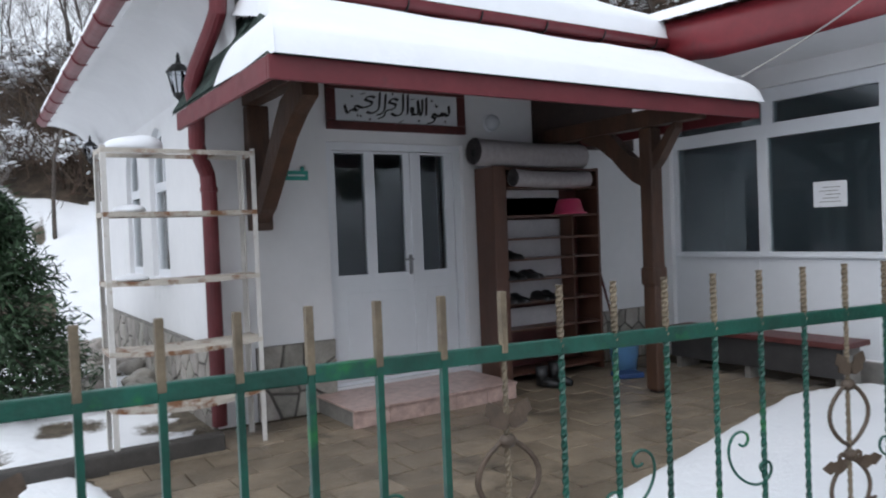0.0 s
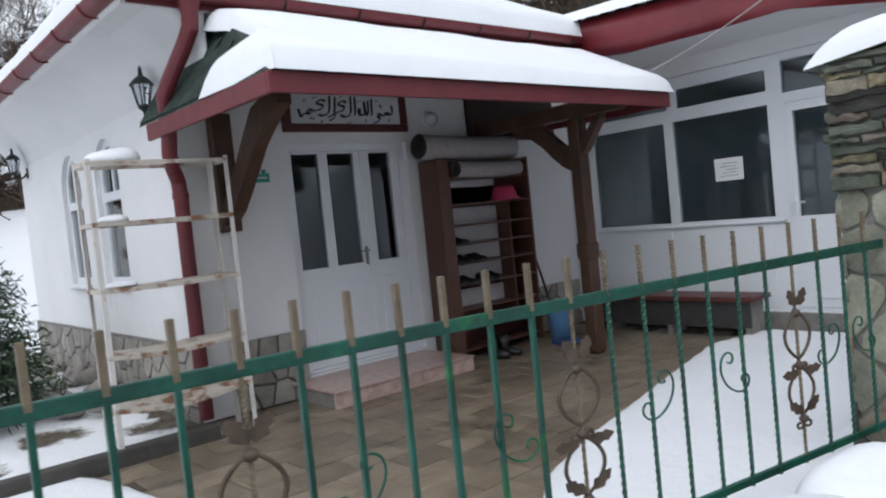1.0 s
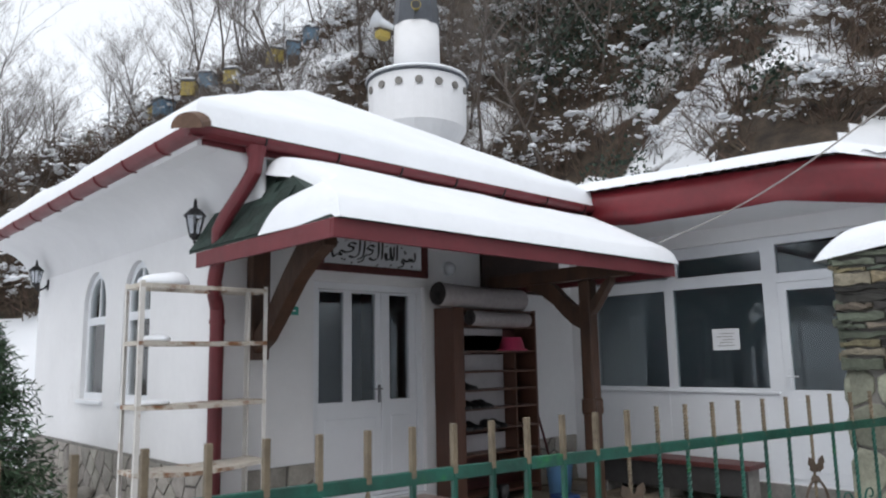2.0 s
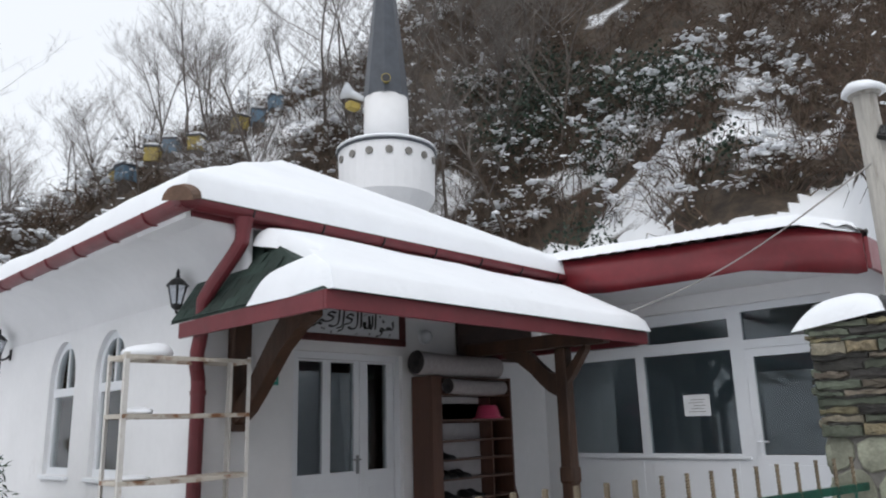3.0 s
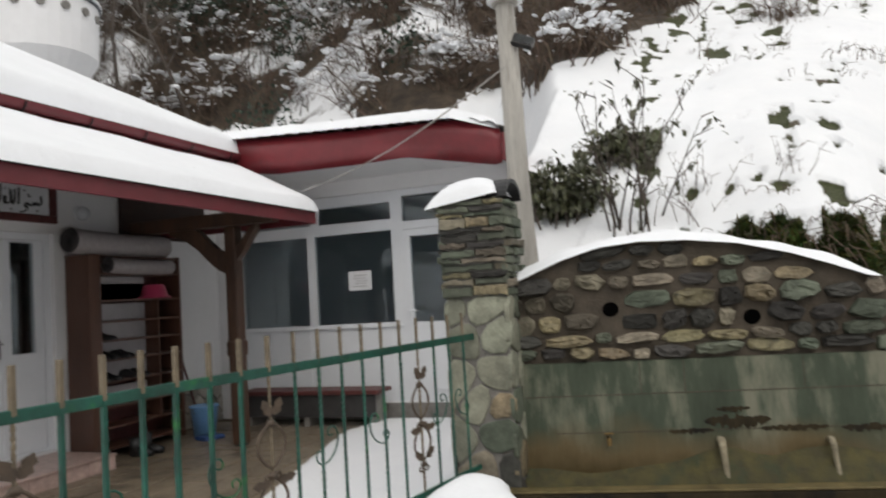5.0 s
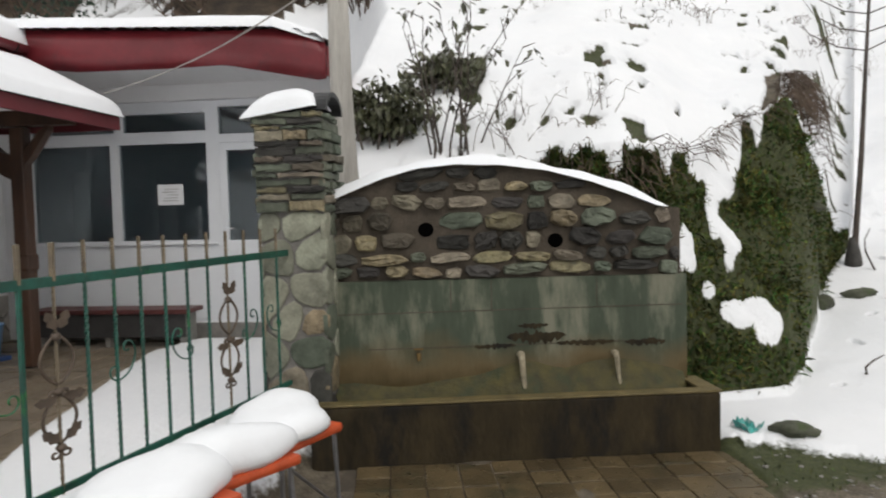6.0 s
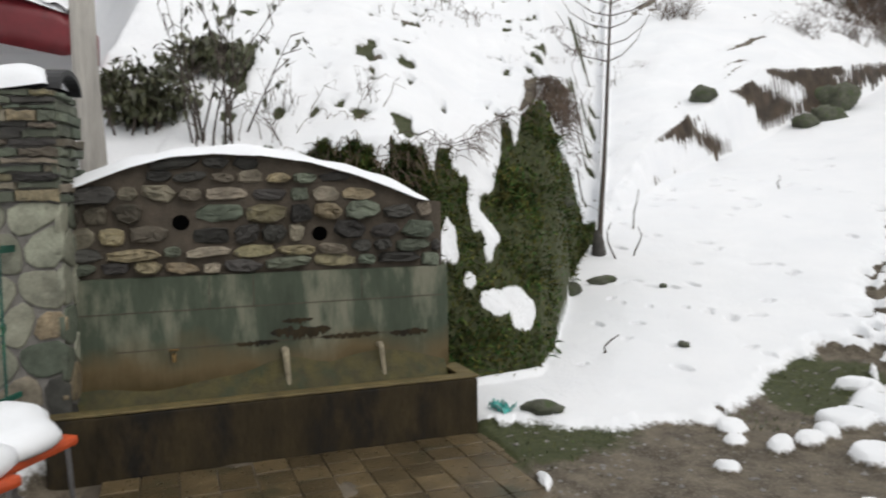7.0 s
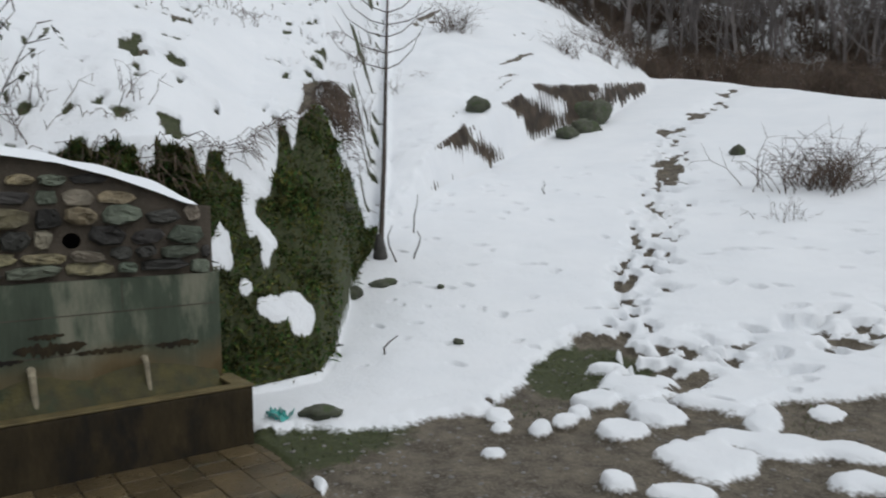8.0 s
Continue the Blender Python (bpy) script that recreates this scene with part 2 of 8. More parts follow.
M_SIGNWHITE = mat("white_sign_panel", (0.62, 0.64, 0.67), 0.5, scale=2, amount=0.04, bump=0.0)
M_MAROON = mat("dark_maroon_wood", (0.085, 0.022, 0.02), 0.5, scale=8, amount=0.3, bump=0.15)
M_CARPET = mat("grey_rolled_carpet", (0.36, 0.33, 0.33), 0.95, scale=20, amount=0.12, bump=0.4, bscale=200)
M_CARPETDARK = mat("dark_carpet_pile", (0.045, 0.04, 0.042), 0.95, scale=20, amount=0.3, bump=0.4, bscale=200)
M_PINK = mat("pink_plastic", (0.55, 0.06, 0.14), 0.4, scale=4, amount=0.06, bump=0)
M_BLUE = mat("blue_plastic", (0.18, 0.38, 0.66), 0.45, scale=4, amount=0.1, bump=0)
M_SIGNGREEN = mat("green_sign_plate", (0.03, 0.3, 0.24), 0.45, scale=4, amount=0.08, bump=0)
M_YELLOW = mat("yellow_hive_paint", (0.34, 0.26, 0.06), 0.6, scale=5, amount=0.2, bump=0.1)
M_HIVEBLUE = mat("blue_hive_paint", (0.1, 0.17, 0.24), 0.6, scale=5, amount=0.2, bump=0.1)
M_BULB = mat("opal_lamp_glass", (0.6, 0.62, 0.65), 0.25, scale=3, amount=0.03, bump=0)
M_CABLE = mat("pale_cable", (0.4, 0.38, 0.36), 0.6, scale=5, amount=0.1, bump=0)


# ---- building helpers ----
def thing(name, label, category, at=(0, 0, 0), turn=0.0, group="", kind=""):
    ob = new(name)
    ob.matrix_world = pose(*at, 0, 0, turn)
    return tagged(ob, label, category, group, kind)


def mesh_of(name, bm, material, smooth=False):
    me = bpy.data.meshes.new(name)
    bmesh.ops.recalc_face_normals(bm, faces=bm.faces)
    bm.to_mesh(me)
    bm.free()
    if smooth:
        me.polygons.foreach_set("use_smooth", [True] * len(me.polygons))
    for k in material if isinstance(material, (list, tuple)) else [material]:
        me.materials.append(k)
    return me


def part(name, bm, material, parent=None, label="", smooth=False):
    ob = new(name, mesh_of(name, bm, material, smooth))
    ob.parent = parent
    return tagged(ob, label)


def structure(name, bm, material, label, category, smooth=False):
    return tagged(part(name, bm, material, None, label, smooth), label, category, "", "structure")


def box(bm, x0, x1, y0, y1, z0, z1, bevel=0.0, m=None):
    vs = [bm.verts.new((x, y, z)) for z in (z0, z1) for y in (y0, y1) for x in (x0, x1)]
    fs = [bm.faces.new([vs[i] for i in q]) for q in ((0, 2, 3, 1), (4, 5, 7, 6), (0, 1, 5, 4), (2, 6, 7, 3), (0, 4, 6, 2), (1, 3, 7, 5))]
    if bevel:
        es = list({ed for f in fs for ed in f.edges})
        vs = list({v for f in bmesh.ops.bevel(bm, geom=es, offset=bevel, segments=2, affect="EDGES", profile=0.6)["faces"] for v in f.verts} | {v for v in vs if v.is_valid})
    if m is not None:
        bmesh.ops.transform(bm, matrix=m, verts=[v for v in vs if v.is_valid])
    return bm


def B(*a, bevel=0.0):
    return box(bmesh.new(), *a, bevel=bevel)


def tube(bm, pts, r, n=8, caps=True):
    pts = [Vector(p) for p in pts]
    rs = r if isinstance(r, (list, tuple)) else [r] * len(pts)
    rings, up = [], None
    for i, p in enumerate(pts):
        d = (pts[min(i + 1, len(pts) - 1)] - pts[max(i - 1, 0)]).normalized()
        if up is None:
            up = d.orthogonal().normalized()
        up = (up - d * up.dot(d)).normalized()
        side = d.cross(up)
        rings.append([bm.verts.new(p + rs[i] * (math.cos(2 * math.pi * k / n) * up + math.sin(2 * math.pi * k / n) * side)) for k in range(n)])
    for a1, b1 in zip(rings, rings[1:]):
        for k in range(n):
            bm.faces.new((a1[k], a1[(k + 1) % n], b1[(k + 1) % n], b1[k]))
    if caps:
        bm.faces.new(rings[0][::-1])
        bm.faces.new(rings[-1])
    return bm


def T(pts, r, n=8):
    return tube(bmesh.new(), pts, r, n)


def lathe(bm, profile, n=24, at=(0, 0, 0)):
    rings = [[bm.verts.new((at[0] + r * math.cos(2 * math.pi * k / n), at[1] + r * math.sin(2 * math.pi * k / n), at[2] + z)) for k in range(n)] for r, z in profile]
    for a1, b1 in zip(rings, rings[1:]):
        for k in range(n):
            bm.faces.new((a1[k], a1[(k + 1) % n], b1[(k + 1) % n], b1[k]))
    bm.faces.new(rings[0][::-1])
    bm.faces.new(rings[-1])
    return bm


def slab(bm, poly, m, h0, h1):
    """A polygon in the plane of m, from depth h0 to h1 along its z."""
    lo = [bm.verts.new(m @ Vector((u, v, h0))) for u, v in poly]
    hi = [bm.verts.new(m @ Vector((u, v, h1))) for u, v in poly]
    k = len(poly)
    bm.faces.new(lo[::-1])
    bm.faces.new(hi)
    for i in range(k):
        bm.faces.new((lo[i], lo[(i + 1) % k], hi[(i + 1) % k], hi[i]))
    return bm


def axes(origin, u, v):
    """The plane through origin with u and v as its x and y."""
    u, v = Vector(u).normalized(), Vector(v).normalized()
    m = Matrix.Identity(4)
    for i, c in enumerate((u, v, u.cross(v))):
        m.col[i][:3] = c
    m.col[3][:3] = origin
    return m


def panel_with_holes(bm, outline, holes, m, depth):
    """A wall with openings that go through it."""
    loops, edges = [], []
    for loop in [outline] + holes:
        vs = [bm.verts.new((u, v, 0)) for u, v in loop]
        loops.append(vs)
        edges += [bm.edges.new((vs[i], vs[(i + 1) % len(vs)])) for i in range(len(vs))]
    made = bmesh.ops.triangle_fill(bm, edges=edges, use_beauty=True, use_dissolve=False)
    front = [f for f in made["geom"] if isinstance(f, bmesh.types.BMFace)]
    back = {v: bm.verts.new((v.co.x, v.co.y, -depth)) for vs in loops for v in vs}
    for f in front:
        bm.faces.new([back[v] for v in reversed(f.verts)])
    for vs in loops:
        for i in range(len(vs)):
            p, q = vs[i], vs[(i + 1) % len(vs)]
            bm.faces.new((p, q, back[q], back[p]))
    bmesh.ops.transform(bm, matrix=m, verts=bm.verts)
    return bm


def grid_mesh(name, pts, material, smooth=True):
    """A sheet from an array of rows x columns x 3."""
    r, c = pts.shape[:2]
    i = np.arange(r * c).reshape(r, c)
    f = np.stack([i[:-1, :-1], i[:-1, 1:], i[1:, 1:], i[1:, :-1]], -1).reshape(-1, 4)
    return raw_mesh(name, pts.reshape(-1, 3), f, material, smooth)


def raw_mesh(name, v, f, material, smooth=False):
    """A mesh from arrays: v, n x 3, and f, m x 3 or m x 4."""
    v, f = np.asarray(v, np.float32), np.asarray(f, np.int32)
    me = bpy.data.meshes.new(name)
    me.vertices.add(len(v))
    me.vertices.foreach_set("co", v.ravel())
    k = f.shape[1]
    me.loops.add(f.size)
    me.loops.foreach_set("vertex_index", f.ravel())
    me.polygons.add(len(f))
    me.polygons.foreach_set("loop_start", np.arange(len(f), dtype=np.int32) * k)
    me.polygons.foreach_set("use_smooth", np.full(len(f), smooth))
    me.update(calc_edges=True)
    me.materials.append(material)
    return me


def fbm(x, y, s, seed=0, octaves=4):
    """Smooth noise in -1..1 on arrays."""
    out, amp, tot = np.zeros_like(x, dtype=float), 1.0, 0.0
    for o in range(octaves):
        X, Y = x * s + 17.3 * o + seed * 3.71, y * s - 9.1 * o + seed * 7.13
        i, j = np.floor(X).astype(np.int64), np.floor(Y).astype(np.int64)
        fx, fy = X - i, Y - j
        fx, fy = fx * fx * (3 - 2 * fx), fy * fy * (3 - 2 * fy)

        def h(p, q):
            w = (p * 374761393 + q * 668265263 + seed * 974711 + o * 12345) & 0x7FFFFFFF
            w = ((w ^ (w >> 13)) * 1274126177) & 0x7FFFFFFF
            return ((w ^ (w >> 16)) & 0xFFFF) / 32767.5 - 1

        out += amp * ((h(i, j) * (1 - fx) + h(i + 1, j) * fx) * (1 - fy) + (h(i, j + 1) * (1 - fx) + h(i + 1, j + 1) * fx) * fy)
        tot += amp
        s, amp = s * 2.03, amp * 0.5
    return out / tot


def blanket(name, corners, th, tapers, roll=0.16, res=0.07, bumpy=0.25, wave=(0, 0, 0, 0), drop=0.03):
    """A layer of snow on a slope: corners a, b (eave), c, d (above b and a); tapers: which of the edges ab, bc, cd, da are free and rounded;
    wave: how far those edges wander."""
    A, Bc, C, D = (np.array(p, float) for p in corners)
    nu = max(8, int(max(np.linalg.norm(Bc - A), np.linalg.norm(C - D)) / res))
    nv = max(8, int(max(np.linalg.norm(D - A), np.linalg.norm(C - Bc)) / res))
    s = lambda k: (1 - np.cos(np.linspace(0, math.pi, k))) * 0.25 + np.linspace(0, 1, k) * 0.5
    u, v = np.meshgrid(s(nu), s(nv))
    n1 = fbm(u * np.linalg.norm(Bc - A) + A[0] * 3, v * 0 + A[1], 1.1, 3)
    n2 = fbm(u * 0 + A[2], v * np.linalg.norm(D - A) + A[0], 1.3, 5)
    v2 = v + (1 - v) * wave[0] * n1 + v * wave[2] * n1
    u2 = u + (1 - u) * wave[3] * n2 + u * wave[1] * n2
    P = ((1 - u2) * (1 - v2))[..., None] * A + (u2 * (1 - v2))[..., None] * Bc + (u2 * v2)[..., None] * C + ((1 - u2) * v2)[..., None] * D
    lab, lcd = np.linalg.norm(Bc - A), np.linalg.norm(C - D)
    lda, lbc = np.linalg.norm(D - A), np.linalg.norm(C - Bc)
    width, height = lab * (1 - v) + lcd * v, lda * (1 - u) + lbc * u
    t = np.ones_like(u)
    for free, d in zip(tapers, (v * height, (1 - u) * width, (1 - v) * height, u * width)):
        if free:
            k = np.clip(d / roll, 0, 1)
            t = t * np.sqrt(np.clip(1 - (1 - k) ** 2, 0, 1))
    lump = 1 + bumpy * fbm(P[..., 0], P[..., 1], 0.9, 11, 3)
    P[..., 2] += th * t * lump - drop * (1 - t)
    return grid_mesh(name, P, M_SNOW)


def dome(bm, at, rx, ry, rz, seed=0, n=20, rings=8, rough=0.12):
    """A lump of snow with a rounded lip and a flat underside."""
    rg = random.Random(seed)
    ph = [rg.uniform(0, 6.28) for _ in range(4)]
    prof = [(0.9, -0.02), (1.0, 0.14), (1.0, 0.35), (0.93, 0.6), (0.78, 0.82), (0.55, 0.95), (0.28, 1.0)]
    rows = []
    for r, h in prof:
        row = []
        for k in range(n):
            t = 2 * math.pi * k / n
            w = 1 + rough * (math.sin(2 * t + ph[0]) * 0.6 + math.sin(3 * t + ph[1]) * 0.5 + 0.3 * math.sin(5 * t + ph[2] + 3 * h))
            row.append(bm.verts.new((at[0] + rx * r * w * math.cos(t), at[1] + ry * r * w * math.sin(t), at[2] + rz * h * (1 + rough * math.sin(t + ph[3])))))
        rows.append(row)
    for a1, b1 in zip(rows, rows[1:]):
        for k in range(n):
            bm.faces.new((a1[k], a1[(k + 1) % n], b1[(k + 1) % n], b1[k]))
    bm.faces.new(rows[0][::-1])
    bm.faces.new(rows[-1])
    return bm


def cells(w, h, step, seed, jitter=0.36, joint=0.012, squash=1.0):
    """Irregular slabs that fill a w x h field: polygons shrunk by the joint."""
    rg = random.Random(seed)
    nx, ny = max(1, round(w / step)), max(1, round(h / (step * squash)))
    dx, dy = w / nx, h / ny
    seeds = [((i + 0.5 + (0.25 if j % 2 else -0.25) + rg.uniform(-jitter, jitter)) * dx, (j + 0.5 + rg.uniform(-jitter, jitter)) * dy) for j in range(ny) for i in range(nx)]
    out = []
    for k, (sx, sy) in enumerate(seeds):
        poly = [(0, 0), (w, 0), (w, h), (0, h)]
        for q, (tx, ty) in enumerate(seeds):
            if q == k or abs(tx - sx) > 3 * dx or abs(ty - sy) > 3 * dy:
                continue
            nx_, ny_ = tx - sx, ty - sy
            ln = math.hypot(nx_, ny_)
            nx_, ny_ = nx_ / ln, ny_ / ln
            c = nx_ * (sx + tx) / 2 + ny_ * (sy + ty) / 2 - joint
            res = []
            for i in range(len(poly)):
                p, r = poly[i], poly[(i + 1) % len(poly)]
                dp, dr = nx_ * p[0] + ny_ * p[1] - c, nx_ * r[0] + ny_ * r[1] - c
                if dp <= 0:
                    res.append(p)
                if dp * dr < 0:
                    f = dp / (dp - dr)
                    res.append((p[0] + f * (r[0] - p[0]), p[1] + f * (r[1] - p[1])))
            poly = res
            if len(poly) < 3:
                break
        if len(poly) >= 3:
            out.append(poly)
    return out


def stone_mesh(name, poly, m, proud, material, seed=0, rounding=0.75, round_off=False, rugged=0.0):
    """One stone with a worn rim: its outline lies in the plane of m."""
    rg = random.Random(seed)
    bm = bmesh.new()
    if round_off:
        new_poly = []
        for i in range(len(poly)):
            p, q = poly[i], poly[(i + 1) % len(poly)]
            new_poly += [(p[0] * 0.75 + q[0] * 0.25, p[1] * 0.75 + q[1] * 0.25), (p[0] * 0.25 + q[0] * 0.75, p[1] * 0.25 + q[1] * 0.75)]
        poly = new_poly
    cx, cy = sum(p[0] for p in poly) / len(poly), sum(p[1] for p in poly) / len(poly)
    rows = []
    tu, tv = rg.gauss(0, 0.1), rg.gauss(0, 0.14)
    for s, h in ((1.0, -0.015), (1.0, proud * 0.45), ((1 + rounding) / 2 + 0.04, proud * 0.85), (rounding, proud), (rounding * 0.5, proud * 1.06)):
        k = rugged if s < 1 else 0.0
        rows.append([bm.verts.new(m @ Vector((cx + (u - cx) * s * rg.uniform(1 - 0.5 * k, 1), cy + (v - cy) * s * rg.uniform(1 - 0.5 * k, 1), h * rg.uniform(0.9 - k, 1.1 + k) + (k > 0) * (tu * (u - cx) + tv * (v - cy)) * s))) for u, v in poly])
    for a1, b1 in zip(rows, rows[1:]):
        for k in range(len(poly)):
            bm.faces.new((a1[k], a1[(k + 1) % len(poly)], b1[(k + 1) % len(poly)], b1[k]))
    bm.faces.new(rows[-1])
    return mesh_of(name, bm, material, round_off)


def piece(name, me, parent):
    ob = new(name, me)
    ob.parent = parent
    return ob

# ---- the lie of the land ----
TOE = np.array([(-60, 24), (-14, 19), (-3, 17), (4, 15.8), (9.5, 14.2), (11.4, 12.5), (11.5, 10.5), (10.6, 6.0), (9.0, 4.0), (8.9, 1.66), (9.0, -2.0), (9.0, -60)], float)


HILL = np.vstack([TOE, [(400, -60), (400, 400), (-400, 400), (-400, 24)]])


def smooth(e0, e1, v):
    k = np.clip((v - e0) / (e1 - e0), 0, 1)
    return k * k * (3 - 2 * k)


def to_line(x, y, pts):
    """Distance to a polyline."""
    d = np.full(x.shape, 1e9)
    for (ax, ay), (bx, by) in zip(pts, pts[1:]):
        k = np.clip(((x - ax) * (bx - ax) + (y - ay) * (by - ay)) / ((bx - ax) ** 2 + (by - ay) ** 2), 0, 1)
        d = np.minimum(d, np.hypot(x - ax - k * (bx - ax), y - ay - k * (by - ay)))
    return d


def inside(x, y, pts):
    c = np.zeros(x.shape, bool)
    for (ax, ay), (bx, by) in zip(pts, np.roll(pts, -1, 0)):
        if ay != by:
            c ^= ((ay > y) != (by > y)) & (x < (bx - ax) * (y - ay) / (by - ay) + ax)
    return c


def fence_y(x):
    return np.where(x < 0.62, 1.52 - 0.126 * (x - 0.62), 1.52 - 0.178 * (x - 0.62))


YARD_SNOW = np.array([(6.6, 3.5), (5.75, 3.67), (3.9, 3.2), (2.95, 2.95), (2.3, 2.72), (1.7, 2.3), (1.5, 1.3), (4.0, 1.0), (6.6, 1.4)])
BED_SNOW = np.array([(-9, 2.0), (0.0, 2.2), (0.9, 3.4), (0.95, 3.9), (0.75, 4.25), (0.64, 4.9), (0.5, 5.3), (-9, 5.3)])
BARE = np.array([(3.35, -1.5), (3.14, -1.81), (2.98, -2.22), (2.85, -2.4), (2.94, -2.69), (2.87, -3.09), (3.18, -3.45), (3.66, -4.07), (4.13, -4.77), (3.59, -4.83), (3.1, -4.29), (2.59, -4.19), (2.71, -4.98), (2.43, -4.48), (1.91, -4.57), (2.05, -5.07), (1.79, -5.42),
                 (1.6, -6.0), (1.0, -6.6), (0.0, -6.3), (-3, -4.5), (-6, -1), (-5, 1.5), (1.2, 1.4), (2.8, 1.06), (3.15, 0.9)])
# heaps of snow left on the bare earth: x, y, half length, half width, turn
PATCHES = ((1.48, -3.82, 0.34, 0.3, -0.81), (1.63, -4.26, 0.18, 0.25, -0.85), (1.46, -4.35, 0.26, 0.32, -0.89), (1.2, -4.6, 0.18, 0.27, -0.95), (1.88, -4.64, 0.5, 0.14, -0.86), (2.32, -4.09, 0.22, 0.18, -0.73), (2.17, -3.68, 0.15, 0.16, -0.68), (2.78, -3.92, 0.17, 0.17, -0.65),
           (2.56, -3.65, 0.11, 0.1, -0.63), (2.48, -3.48, 0.1, 0.09, -0.61), (2.45, -3.26, 0.12, 0.08, -0.58), (2.61, -3.05, 0.1, 0.08, -0.52), (2.25, -2.78, 0.11, 0.1, -0.51), (2.83, -3.16, 0.12, 0.09, -0.52),
           (2.25, -1.66, 0.13, 0.1, -0.26), (1.5, -3.13, 0.13, 0.12, -0.68), (1.25, -3.31, 0.1, 0.17, -0.76), (1.73, -5.08, 0.15, 0.11, -0.93), (0.91, -4.18, 0.19, 0.21, -0.96), (3.32, -4.41, 0.08, 0.22, -0.66), (3.12, -4.77, 0.3, 0.22, -0.72), (3.55, -1.85, 0.2, 0.25, 0.0))
TRAIL = np.array([(3.2, -4.5), (3.9, -5.2), (4.9, -6.1), (6.3, -7.5), (7.6, -8.9), (9.4, -10.8), (11.2, -12.6), (12.4, -13.6), (13.6, -16.0), (16.0, -19.6), (22, -28)])


# the bank beside and behind the fountain, by the bearing from the street: where it starts, where its lip is, how high the lip stands
BEAR = (-44, -41.5, -38, -34, -30.5, -26, -22.8, -21.2, -20.2, -19.3, -18.2, -13, -10, -8.8, -6, -3.8, 0, 3, 8, 14, 20)
TOE_R = (44, 27, 20.2, 17.6, 15.4, 12.6, 10.6, 9.3, 8.1, 6.5, 5.95, 5.65, 5.45, 5.42, 5.4, 5.38, 5.35, 5.3, 5.25, 5.2, 5.2)
LIP_R = (46, 28.4, 21.1, 18.5, 16.2, 13.3, 11.6, 10.2, 9.5, 9.0, 8.6, 7.2, 6.35, 6.25, 6.2, 6.2, 6.25, 6.3, 6.35, 6.5, 6.6)
LIP_Z = (0.0, 0.6, 1.2, 1.55, 1.3, 0.85, 0.4, 0.75, 1.75, 2.2, 2.42, 1.95, 1.86, 1.88, 1.93, 1.93, 1.82, 1.8, 1.74, 1.6, 1.4)
# ledges of the bank on which snow lies: bearing, share of its height, half widths, lean
LEDGES = ((-11.1, 0.54, 1.3, 0.065, 0.02), (-11.4, 0.62, 0.7, 0.085, -0.03), (-13.4, 0.68, 0.7, 0.11, 0.06), (-14.6, 0.56, 0.9, 0.11, 0.06), (-15.6, 0.27, 1.5, 0.05, 0.01), (-16.9, 0.21, 1.0, 0.06, 0.0), (-13.0, 0.4, 0.5, 0.04, 0.0), (-13.6, 0.92, 1.0, 0.16, 0.02), (-14.6, 0.88, 0.6, 0.14, 0.0), (-12.2, 0.96, 0.8, 0.1, 0.0), (-19.0, 0.99, 0.8, 0.12, 0.0), (-10.0, 1.0, 0.6, 0.1, 0.0), (-6.5, 1.0, 0.5, 0.12, 0.0), (-16.3, 0.96, 0.5, 0.12, 0.1))


def meadow(r):
    """The snowfield climbs away from the street."""
    return -0.13 + 0.25 * (np.sqrt((r - 6.3) ** 2 + 0.8) + r - 6.3) / 2


